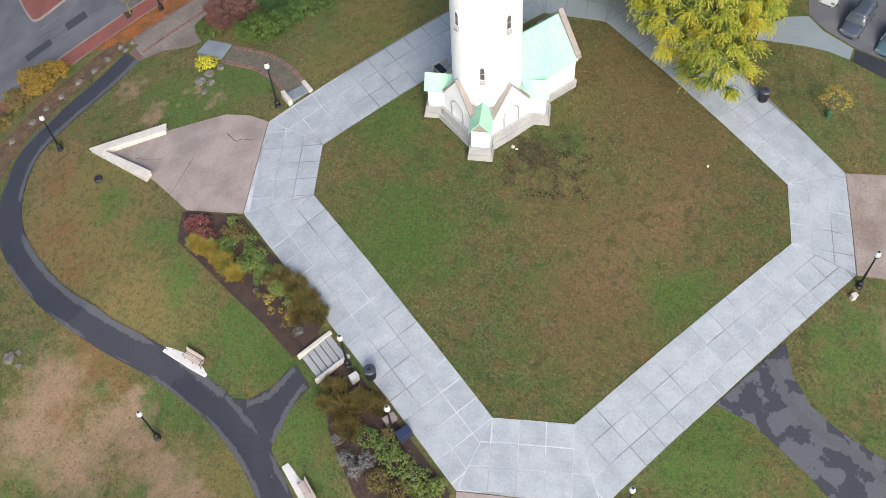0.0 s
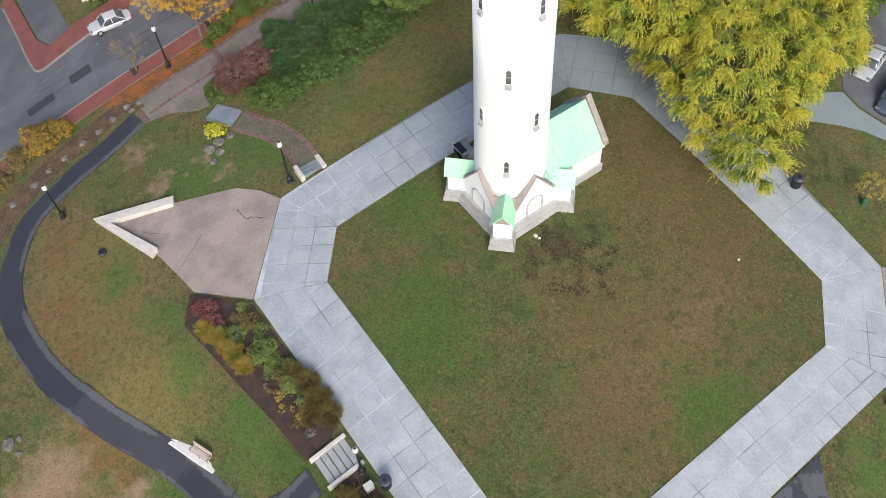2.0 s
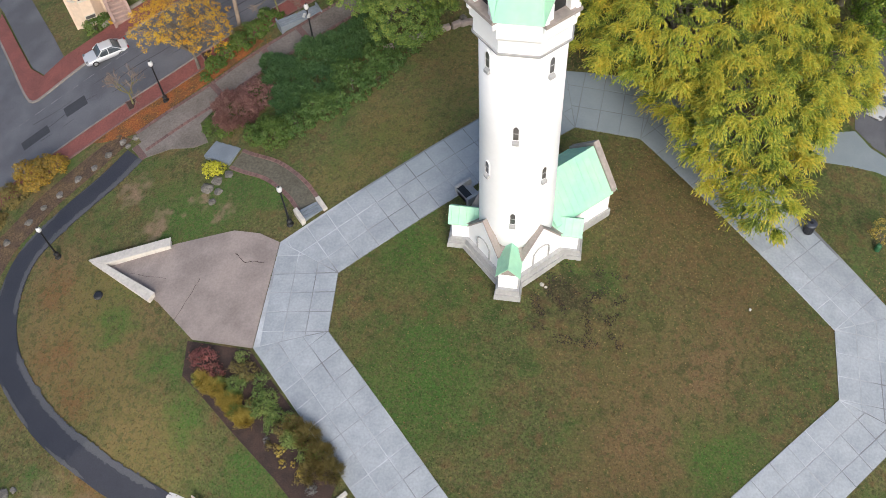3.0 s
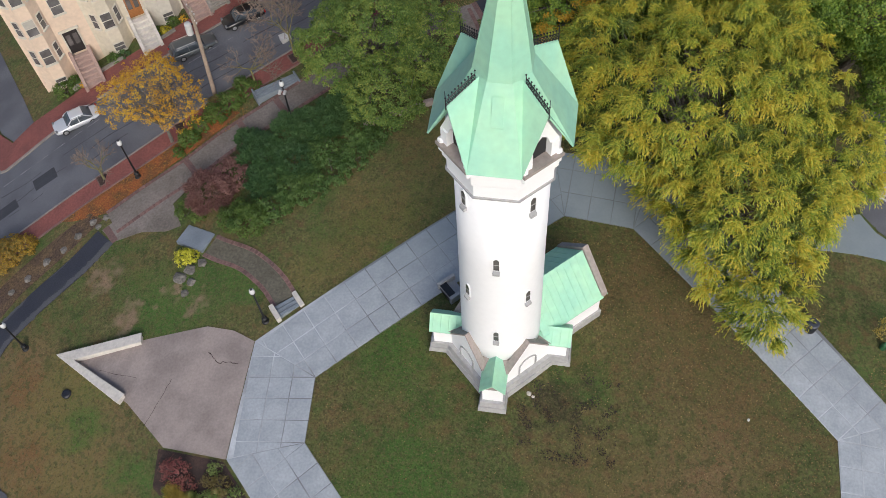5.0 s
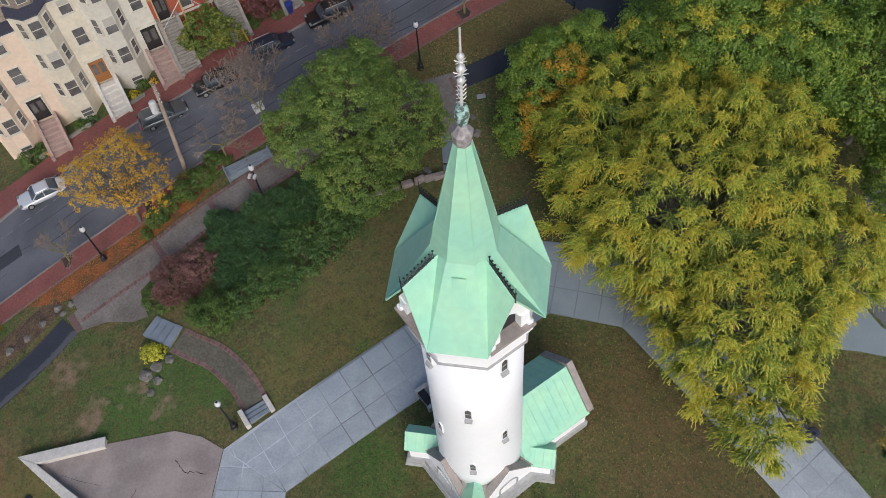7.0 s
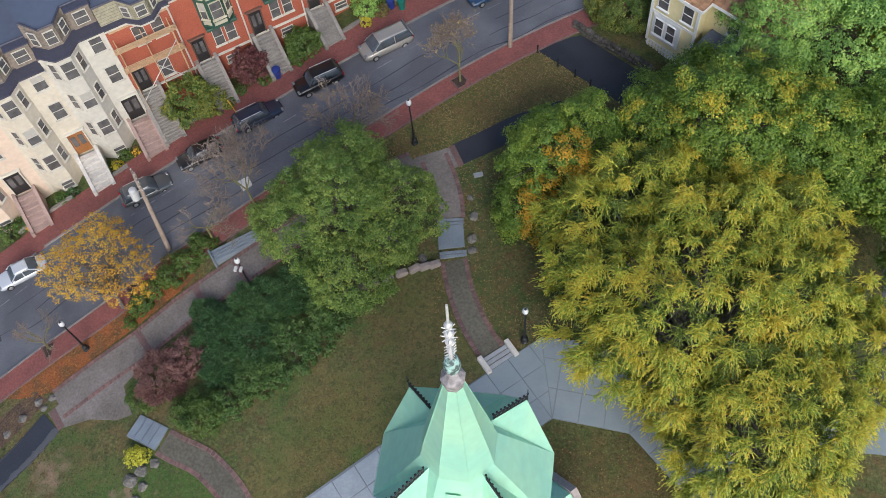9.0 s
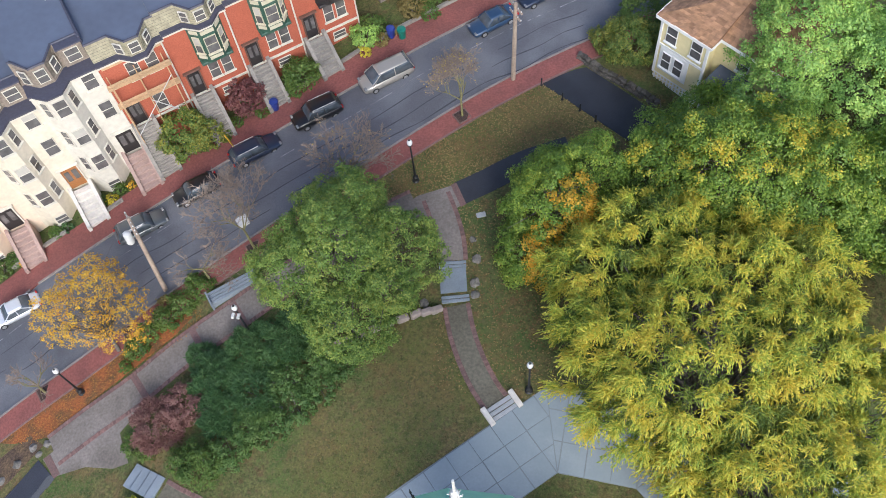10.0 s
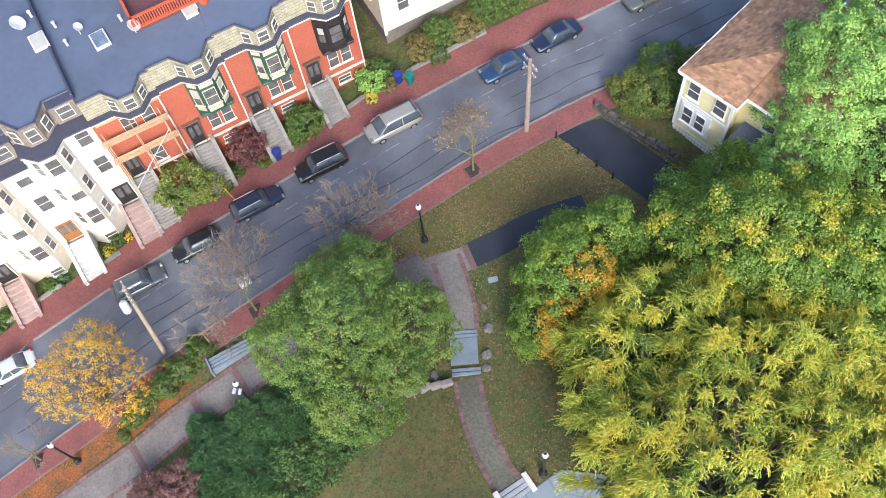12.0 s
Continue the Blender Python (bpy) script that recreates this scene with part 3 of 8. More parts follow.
flare = drape("footpath", [(10.4, -12.95), (12.4, -13.6), (15.8, -16.1), (18.4, -18.6), (21.5, -22.5), (25.5, -21.5), (22.6, -16.6), (19.9, -14.2), (17.4, -13.1), (15.8, -12.0), (14.8, -10.4), (14.45, -8.45)], 0.05, PATCHY, "damp asphalt footpath that flares at the ring walk", "footpath", step=0.5)
dry_strip([(13.9, -9.6), (14.6, -11.4), (16.0, -12.9), (18.2, -13.9), (20.6, -15.6), (23.2, -18.6), (25, -21.8)], 0.6, flare, -0.35, 7.0, gap=-0.45)
drape("footpath", [(20.15, 14.5), (22.5, 13.65), (27, 11.4), (27.6, 12.8), (22.75, 15.35), (20.5, 15.75)], 0.03, BLACKTOP, "black asphalt footpath beside the car park", "footpath")
drape("footpath", [(13.2, 14.4), (15.2, 14.7), (16.7, 14.85), (18.4, 14.9), (19.95, 14.6), (20.35, 15.8), (18.2, 16.85), (17.2, 18.0), (15.6, 17.4), (13.5, 15.6)], 0.03, CONCRETE, "pale concrete path under the willow", "footpath")
drape("car_park", [(20.5, 15.95), (22.8, 15.55), (28, 12.8), (46, 20), (34, 34), (18, 27), (17.2, 18.2), (18.4, 17.0)], 0.028, ASPHALT, "dark asphalt car park behind the willow", "car park", step=1.5)

# ---- brick-edged concrete paths on the street side ----
EDGE_PIECES = []
BROWNPATH = mat("brown_mossy_concrete", (0.115, 0.105, 0.075), 0.9, 6.0, 0.25, (0.17, 0.155, 0.115), 0.7, 0.5, 0.2)


def brick_path(line, width, label, edge=0.28, material=None, bricks=True):
    p = ribbon("brick_edged_path", line, width, 0.035, material or AGED_CONCRETE, label, "footpath")
    for s in (-1, 1):
        ribbon("brick_border", line, edge, 0.05, BRICK_EDGE, parent=p, offset=s * (width / 2 + edge / 2))
    if bricks:
        pts = glide(line, 0.3)
        for s in (-1, 1):
            for i in range(0, len(pts) - 1):
                EDGE_PIECES.append((p, pts[i], pts[i + 1], s, width, edge))
    return p


diag = [(-33.0, 12.9), (-30.6, 15.0), (-28.2, 17.0), (-25.6, 19.6), (-22.9, 21.9), (-20.6, 23.9), (-17.5, 26.5), (-14.5, 28.8), (-12.0, 30.4)]
brick_path(diag, 1.9, "weathered concrete path with red brick borders")
brick_path([(-18.3, 6.9), (-19.6, 8.3), (-21.6, 9.7), (-23.6, 10.4), (-24.6, 10.8)], 1.2, "brown concrete path with brick borders up to stairs", material=BROWNPATH)
brick_path([(-5.4, 17.6), (-6.2, 18.55), (-7.1, 20.0), (-7.9, 21.7), (-8.45, 23.4)], 1.15, "curving brown concrete path with brick borders", material=BROWNPATH)
brick_path([(-9.1, 26.4), (-9.4, 27.8), (-10.0, 29.4), (-10.8, 31.0)], 1.4, "weathered concrete path with red brick borders")
drape("path_junction", [(-33.6, 12.3), (-32.3, 11.3), (-30.3, 12.0), (-28.3, 12.0), (-27.3, 12.4), (-28.0, 13.4), (-28.5, 14.2), (-27.6, 15.6), (-28.6, 15.9), (-31.0, 14.6)], 0.042, AGED_CONCRETE, "weathered concrete landing where the paths meet", "footpath")
drape("path_junction", [(-13.5, 29.6), (-10.7, 29.0), (-9.0, 30.5), (-9.8, 31.9), (-12.0, 31.0)], 0.042, AGED_CONCRETE, "weathered concrete landing where the paths meet", "footpath")
drape("brick_band", [(-33.55, 12.35), (-33.15, 12.65), (-32.0, 11.5), (-32.35, 11.15)], 0.05, BRICK_EDGE, "red brick band across the footpath", "paving")
drape("brick_band", [(-9.05, 30.3), (-8.75, 30.55), (-9.6, 32.1), (-9.95, 31.9)], 0.05, BRICK_EDGE, "red brick band across the footpath", "paving")
for x, y, t in ((-28.0, 17.2, 45), (-22.4, 22.3, 42), (-24.8, 20.4, 42)):
    m = pose(x, y, 0, 0, 0, t)
    drape("brick_band", [tuple((m @ Vector(p)).xy) for p in ((-0.22, -0.95, 0), (0.22, -0.95, 0), (0.22, 0.95, 0), (-0.22, 0.95, 0))], 0.05, BRICK_EDGE, "red brick band across the path", "paving")
ribbon("blacktop_path", [(-9.3, 31.3), (-7.6, 32.4), (-5.3, 34.0), (-2.5, 35.4)], 1.8, 0.034, BLACKTOP, "new black asphalt footpath", "footpath")
drape("driveway", [(-4.8, 40.5), (-4.3, 40.95), (-2.5, 42.0), (-1.9, 42.2), (0.8, 40.4), (3.4, 38.6), (6, 36), (4.4, 34.2), (-0.9, 37.8), (-3.2, 39.4)], 0.034, BLACKTOP, "new black asphalt driveway", "driveway")

# flights on the brick-edged paths
stairs(-24.75, 10.95, 71, 1.5, 2.3, 4, 0.5, BLUESTONE, "bluish granite garden stairs beside a yellow shrub", 0.0)
stairs(-8.5, 23.6, 12, 1.7, 0.5, 2, 0.1, BLUESTONE, "bluish granite steps below a landing", 0.0)
drape("landing", [(-9.5, 24.1), (-7.9, 24.4), (-8.2, 26.0), (-9.8, 25.7)], 0.09, BLUESTONE, "grey stone landing between two short flights", "landing")
stairs(-9.0, 25.9, 10, 1.7, 0.5, 2, 0.1, BLUESTONE, "bluish granite steps above a landing", 0.0)
stairs(-22.9, 23.6, 38, 3.2, 1.0, 4, 0.35, BLUESTONE, "wide granite stairs from the pavement to the path", 0.12, BLUESTONE)

VERGE = mat("earthy_verge", (0.085, 0.055, 0.038), 0.95, 8.0, 0.5, (0.15, 0.10, 0.05), 0.8, 1.4, 0.8)
# leaf litter under the orange tree, and round the beds
LITTER = mat("fallen_orange_leaves", (0.30, 0.10, 0.03), 0.95, 9.0, 0.4, (0.13, 0.075, 0.03), 0.9, 0.9, 0.5, 40.0)
drape("leaf_litter", [(-38.3, 13.2), (-36.2, 13.2), (-33.8, 13.7), (-31.0, 16.4), (-28.6, 18.6), (-26.4, 20.8), (-25.6, 22.0), (-27.5, 22.4), (-30.0, 20.1), (-33.6, 17.0), (-36.6, 14.6)], 0.03, LITTER, "carpet of fallen orange leaves on the verge", "fallen leaves", kind="stuff")

drape("rough_verge", [(-33.9, 13.2), (-35.5, 11.0), (-38.5, 7.5), (-40.5, 4.0), (-41.0, 1.5), (-43.2, 2.0), (-42.4, 5.2), (-40.0, 8.8), (-37.2, 12.0), (-35.2, 13.8)], 0.03, VERGE, "brown earthy verge with stones and leaf litter", "verge")

# planting beds
drape("planting_bed", [(-24.2, -2.85), (-19.75, -3.35), (-15.0, -8.0), (-12.6, -10.6), (-12.9, -12.0), (-14.0, -12.9), (-16.3, -10.9), (-19.5, -8.5), (-22.0, -6.5), (-23.9, -5.1)], 0.04, MULCH, "dark bark mulch planting bed", "flower bed")
drape("planting_bed", [(-11.9, -13.6), (-10.9, -12.75), (-9.4, -14.1), (-5.7, -17.6), (-3.6, -19.7), (-3.9, -23), (-6.5, -22.6), (-9.0, -20.2), (-11.0, -17.0)], 0.04, MULCH, "dark bark mulch planting bed", "flower bed")

# ---- the street ----
near = [(-62, -6.5), (-50, 4.2), (-37.9, 15.0), (-33.0, 19.1), (-26.3, 24.9), (-17.6, 32.1), (-11.3, 37.5), (-7.6, 40.5), (-2, 44.6), (8, 51.5), (30, 64)]
far = [(-66, 2.5), (-54, 12), (-46.2, 18.2), (-38.8, 24.6), (-30.1, 31.2), (-17.9, 40.2), (-14.5, 43.0), (-7.3, 48.2), (-4.2, 50.3), (5, 57), (26, 71)]
drape("road", near + far[::-1], 0.02, ASPHALT, "patched grey asphalt street with worn lines", "street", step=1.6)
KERB = mat("granite_kerb", (0.30, 0.262, 0.235), 0.8, 12.0, 0.2, (0.20, 0.18, 0.165), 0.6, 1.0, 0.1)
ribbon("near_kerb", near, 0.13, 0.16, KERB, "pale granite kerb", "kerb", depth=0.4)
ribbon("far_kerb", far[3:], 0.13, 0.16, KERB, "pale granite kerb", "kerb", depth=0.4)


def beside(line, d):
    out = []
    for i, p in enumerate(line):
        a, b = Vector(line[max(i - 1, 0)]), Vector(line[min(i + 1, len(line) - 1)])
        t = (b - a).normalized()
        out.append((p[0] - t.y * d, p[1] + t.x * d))
    return out


ribbon("near_pavement", beside(near, -0.85), 1.5, 0.13, BRICK, "red brick pavement along the park", "pavement", depth=0.3)
ribbon("far_pavement", beside(far, 1.35)[3:], 2.5, 0.13, BRICK, "red brick pavement in front of the houses", "pavement", depth=0.3)
ribbon("pavement_edge", beside(near, -1.66), 0.1, 0.135, BRICK_EDGE, "thin brick edge of the pavement", "kerb", depth=0.3)
drape("corner_pavement", [(-54, 27.9), (-50.1, 23.4), (-46.3, 19.0), (-45.0, 18.2), (-44.3, 18.9), (-42.4, 20.9), (-38.75, 24.6), (-40.3, 26.4), (-41.4, 25.3), (-44.2, 22.9), (-45.4, 21.0), (-47.2, 22.1), (-50.4, 25.7), (-54.4, 30.2)], 0.13, BRICK, "red brick pavement round the street corner", "pavement")
drape("side_street", [(-45.1, 18.1), (-46.4, 18.9), (-50.2, 23.3), (-54, 27.8), (-62, 38), (-74, 34), (-68, 2), (-54, 12.2)], 0.022, ASPHALT, "asphalt side street", "street", step=1.6)
drape("side_drive", [(-45.4, 21.2), (-44.25, 23.0), (-46.6, 25.8), (-49.1, 28.6), (-53, 33), (-57, 33), (-54.3, 30.4), (-50.3, 25.8), (-47.1, 22.2)], 0.05, ASPHALT, "asphalt drive beside the row of houses", "driveway", step=1.6)
ribbon("island_kerb", [(-53.5, 27.3), (-50.1, 23.4), (-46.5, 19.2), (-45.2, 18.2), (-44.3, 18.8), (-42.4, 20.9), (-39.3, 24.1)], 0.18, 0.16, KERB, "pale granite kerb round the street corner", "kerb", depth=0.4)
PAINT = mat("worn_road_paint", (0.30, 0.30, 0.31), 0.8, 6.0, 0.2, (0.15, 0.15, 0.16), 0.95, 1.6, spread=0.06)
lines = thing("parking_line", Matrix(), "worn white dashed parking line on the asphalt", "road marking", kind="structure")
pts = glide(beside(far, -2.25), 0.5)
for i in range(30, len(pts) - 8, 3):
    bm = bmesh.new()
    a, b = pts[i], pts[i + 2]
    d = (b - a).normalized()
    nn = Vector((-d.y, d.x)) * 0.03
    bm.faces.new([bm.verts.new(up(p.x, p.y, 0.026)) for p in (a - nn, b - nn, b + nn, a + nn)])
    link("dash", bm, PAINT, lines)
PATCH = mat("asphalt_patch", (0.05, 0.053, 0.062), 0.8, 18.0, 0.15, (0.038, 0.04, 0.046), 0.6, 0.8, 0.15, 60.0)
for k, (x, y, l, w) in enumerate(((-40.6, 17.2, 1.9, 1.2), (-43.2, 14.4, 2.4, 1.0))):
    m = pose(x, y, 0, 0, 0, 39 + 3 * (k % 3))
    drape("road_patch", [tuple((m @ Vector(p)).xy) for p in ((-l / 2, -w / 2, 0), (l / 2, -w / 2, 0), (l / 2, w / 2, 0), (-l / 2, w / 2, 0))], 0.026, PATCH, "darker asphalt repair patch in the street", "road patch")

# worn seams and cracks in the street
SEAM = mat("asphalt_seam", (0.055, 0.058, 0.066), 0.8, 12.0, 0.2)
road_seams = thing("road_seam", Matrix(), "dark tar seams and cracks in the street", "road seam", kind="structure")
for d, seed in ((-3.4, 1), (-4.6, 2), (-5.7, 3)):
    pts = glide(beside(far[2:-1], d), 0.5)
    bm = bmesh.new()
    prev = None
    for i, p in enumerate(pts):
        w = 0.035 + 0.05 * noise.noise((p.x * 0.4, p.y * 0.4, seed))
        q = p + Vector((-0.605, 0.796)) * 0.35 * noise.noise((p.x * 0.3, p.y * 0.3, seed + 5.0))
        if w < 0.02:
            prev = None
            continue
        vs = [bm.verts.new(up(q.x - 0.6 * s * w, q.y + 0.8 * s * w, 0.028)) for s in (-1, 1)]
        if prev:
            bm.faces.new((prev[0], prev[1], vs[1], vs[0]))
        prev = vs
    link("seam", bm, SEAM, road_seams)

# brick pieces of the borders
unit = bmesh.new()
box(unit, -0.095, -0.125, -0.05, 0.095, 0.125, 0.022, 0.008)
brick_me = bpy.data.meshes.new("border_brick")
unit.to_mesh(brick_me)
unit.free()
brick_me.materials.append(BRICK_EDGE)
count = 0
for p, a, b, s, width, edge in EDGE_PIECES:
    d = b - a
    k = max(1, round(d.length / 0.21))
    nrm = Vector((-d.y, d.x)).normalized() * s * (width / 2 + edge / 2)
    for i in range(k):
        q = a + d * ((i + 0.5) / k) + nrm
        count += 1
        if count > 900:
            break
        ob = new("border_brick", brick_me)
        ob.matrix_world = pose(q.x, q.y, gz(q.x, q.y) + 0.045 + random.uniform(-0.004, 0.006), 0, 0, math.degrees(math.atan2(d.y, d.x)) + random.uniform(-3, 3))
        ob.parent = p
# ---- the standpipe tower ----
TX, TY = -4.5, 4.88
TZ = gz(TX, TY) - 0.1
STONE = mat("grey_plinth_stone", (0.42, 0.42, 0.41), 0.8, 6.0, 0.1, (0.33, 0.33, 0.33), 0.6, 1.2, 0.12)
BROWN = mat("brownish_coping_stone", (0.36, 0.31, 0.28), 0.85, 6.0, 0.12, (0.28, 0.25, 0.23), 0.6, 1.0, 0.12)
tower = thing("water_tower", pose(TX, TY, TZ), "tall white round water tower with a green copper spire roof", "tower")


def loft(bm, rings, cap=True, mat_index=0):
    vs = [[bm.verts.new(p) for p in r] for r in rings]
    k = len(vs[0])
    for a, b in zip(vs, vs[1:]):
        for i in range(k):
            bm.faces.new((a[i], a[(i + 1) % k], b[(i + 1) % k], b[i])).material_index = mat_index
    if cap:
        bm.faces.new(vs[0][::-1])
        bm.faces.new(vs[-1])


def star(arm, half, z, notch):
    """The plan of the base: four arms with straight walls between them."""
    pts = []
    for k in range(4):
        c, s = math.cos(k * math.pi / 2), math.sin(k * math.pi / 2)
        for x, y in ((arm, -half), (arm, half), (notch, half)):
            pts.append((x * c - y * s, x * s + y * c, z))
        pts.append((half * c - notch * s, half * s + notch * c, z))
    return pts


for name, a0, h0, z0, a1, h1, z1, n0, n1, material in (
        ("plinth", 4.12, 0.8, 0.0, 4.06, 0.77, 0.45, 3.12, 3.07, STONE), ("plinth_course", 4.0, 0.72, 0.45, 3.94, 0.68, 0.95, 3.02, 2.96, STONE),
        ("base_wall", 3.78, 0.56, 0.95, 3.78, 0.56, 2.5, 2.75, 2.75, WHITE)):
    bm = bmesh.new()
    loft(bm, [star(a0, h0, z0, n0), star(a1, h1, z1, n1)])
    part(name, bm, material, tower)
bm = bmesh.new()
loft(bm, [star(2.95, 0.66, 2.5, 2.6), star(1.9, 0.66, 3.0, 2.0)])
part("sloped_coping", bm, BROWN, tower, "sloped brownish stone coping round the base")
# gabled copper roofs on the four arms
for k in range(4):
    r = pose(0, 0, 0, 0, 0, 90 * k)
    bm = bmesh.new()
    prof = ((-0.72, 2.45), (0.0, 3.35), (0.72, 2.45), (0.72, 2.38), (0.0, 3.25), (-0.72, 2.38))
    loft(bm, [[r @ Vector((x, y, z)) for y, z in prof] for x in (1.85, 3.98)])
    bmesh.ops.recalc_face_normals(bm, faces=bm.faces)
    part("arm_roof", bm, COPPER, tower)
    bm = bmesh.new()
    loft(bm, [[r @ Vector((x, y, z)) for y, z in ((-0.57, 2.4), (0.57, 2.4), (0.0, 3.2))] for x in (3.4, 3.8)])
    bmesh.ops.recalc_face_normals(bm, faces=bm.faces)
    part("arm_gable", bm, BROWN, tower)
    # raised seams
    for q in range(5):
        bm = bmesh.new()
        for sy in (-1, 1):
            tube(bm, r @ Vector((2.0 + q * 0.45, 0, 3.37)), r @ Vector((2.0 + q * 0.45, sy * 0.72, 2.47)), 0.014, 0.014, 4)
        part("roof_seam", bm, COPPER, tower)
# blind arches on the diagonal walls
for k in range(4):
    if k == 0:
        continue
    r = pose(0, 0, 0, 0, 0, 45 + 90 * k)
    d = (2.75 + 0.66) / math.sqrt(2) + 0.02
    bm = bmesh.new()
    pts = []
    for i in range(17):
        t = math.pi * i / 16
        pts.append((0.58 * math.cos(t), 2.0 + 0.62 * math.sin(t)))
    pts = [(0.58, 1.05)] + pts + [(-0.58, 1.05)]
    for (y0, z0), (y1, z1) in zip(pts, pts[1:]):
        tube(bm, r @ Vector((d, y0, z0)), r @ Vector((d, y1, z1)), 0.05, 0.05, 4)
    part("blind_arch", bm, STONE, tower, "rough stone surround of a blind arch")
    # the steep gable that rises over each blind arch against the shaft
    w = d - 0.02
    bm = bmesh.new()
    loft(bm, [[r @ Vector((x, y, z)) for y, z in ((-1.46, 2.3), (1.46, 2.3), (0.0, 4.45))] for x in (w - 0.34, w)])
    bmesh.ops.recalc_face_normals(bm, faces=bm.faces)
    part("base_gable", bm, WHITE, tower)
    for sy in (-1, 1):
        bm = bmesh.new()
        loft(bm, [[r @ Vector((x, y, z)) for y, z in ((0, 4.47), (sy * 1.52, 2.24), (sy * 1.62, 2.28), (0, 4.58))] for x in (w - 0.35, w + 0.05)])
        bmesh.ops.recalc_face_normals(bm, faces=bm.faces)
        part("base_gable_coping", bm, BROWN, tower, "brownish stone coping of a gable")

# shaft
bm = bmesh.new()
lathe(bm, [(2.2, 2.2), (2.17, 4.0), (2.1, 12.0), (2.08, 18.6)], 64)
part("shaft", bm, WHITE, tower, smooth=True)


def arch_outline(w, h, n=6):
    pts = [(-w / 2, 0), (w / 2, 0), (w / 2, h - w * 0.75)]
    for i in range(1, n):
        t = i / n
        pts.append((w / 2 - w / 2 * t ** 1.4, h - w * 0.75 + w * 0.75 * t ** 0.7))
    pts.append((0, h))
    pts += [(-x, z) for x, z in pts[2:-1][::-1]]
    return pts


def shaft_window(az, z, w, h, radius):
    """A small pointed window in the round shaft: dark glass in a frame, on a sloping stone sill."""
    m = pose(0, 0, z, 0, 0, az) @ pose(0, -radius, 0)
    win = new("window")
    win.parent = tower
    win.matrix_local = m
    win["label"] = "small pointed window with a stone sill"
    bm = bmesh.new()
    o = arch_outline(w, h)
    vs = [bm.verts.new((x, -0.012, zz)) for x, zz in o]
    bm.faces.new(vs)
    part("pane", bm, PANE, win)
    bm = bmesh.new()
    o2 = arch_outline(w + 0.12, h + 0.07)
    k = len(o)
    a = [bm.verts.new((x, -0.03, zz)) for x, zz in o]
    b = [bm.verts.new((x, -0.03, zz - 0.0)) for x, zz in o2]
    c = [bm.verts.new((x, 0.06, zz)) for x, zz in o2]
    for i in range(k):
        j = (i + 1) % k
        bm.faces.new((a[i], a[j], b[j], b[i]))
        bm.faces.new((b[i], b[j], c[j], c[i]))
    bmesh.ops.recalc_face_normals(bm, faces=bm.faces)
    part("frame", bm, WHITE, win)
    bm = bmesh.new()
    box(bm, -w * 0.62, -0.14, -0.34, w * 0.62, 0.12, -0.02, 0.02)
    for v in bm.verts:
        if v.co.z > -0.1 and v.co.y < -0.05:
            v.co.z -= 0.12
    part("sill", bm, STONE, win, "sloping grey stone sill")
    bm = bmesh.new()
    box(bm, -w / 2, -0.025, h * 0.46, w / 2, -0.005, h * 0.5)
    part("glazing_bar", bm, STONE, win)


GZ0 = TZ
for az, z in ((0, 7.1), (0, 14.3), (44, 10.7), (-44, 10.7), (44, 18.6), (-44, 18.6), (135, 14.3), (-135, 14.3), (180, 18.4), (180, 10.7)):
    zz = z - GZ0 + 0.1
    shaft_window(az, zz, 0.27, 1.0, 2.175 - 0.0075 * (zz - 4) if zz < 12 else 2.1)


# corbelled head: eight sides, with a gabled bay on each diagonal
def oct_ring(cardinal, half, z):
    """Plan points: each cardinal side is 2*half long at that distance, diagonals join them."""
    pts = []
    for k in range(4):
        c, s = math.cos(k * math.pi / 2 - math.pi / 2), math.sin(k * math.pi / 2 - math.pi / 2)
        for q in (-half, half):
            x, y = cardinal, q
            pts.append((x * c - y * s, x * s + y * c, z))
    return pts


Z0 = 18.15   # underside of the head, above the tower's foot
bm = bmesh.new()
loft(bm, [oct_ring(2.05, 0.87, Z0), oct_ring(2.16, 0.9, Z0 + 0.2), oct_ring(2.2, 0.92, Z0 + 0.25), oct_ring(2.2, 0.92, Z0 + 1.0), oct_ring(2.36, 0.98, Z0 + 1.25), oct_ring(2.36, 0.98, Z0 + 2.2)])
part("head_wall", bm, WHITE, tower)
bm = bmesh.new()
loft(bm, [oct_ring(2.26, 0.95, Z0 + 0.16), oct_ring(2.28, 0.96, Z0 + 0.28)])
part("string_course", bm, STONE, tower, "thin grey stone string course")
EAVE, PEAK, NECK = Z0 + 2.65, Z0 + 5.3, Z0 + 6.0     # heights of eaves, gable peaks and the spire's foot
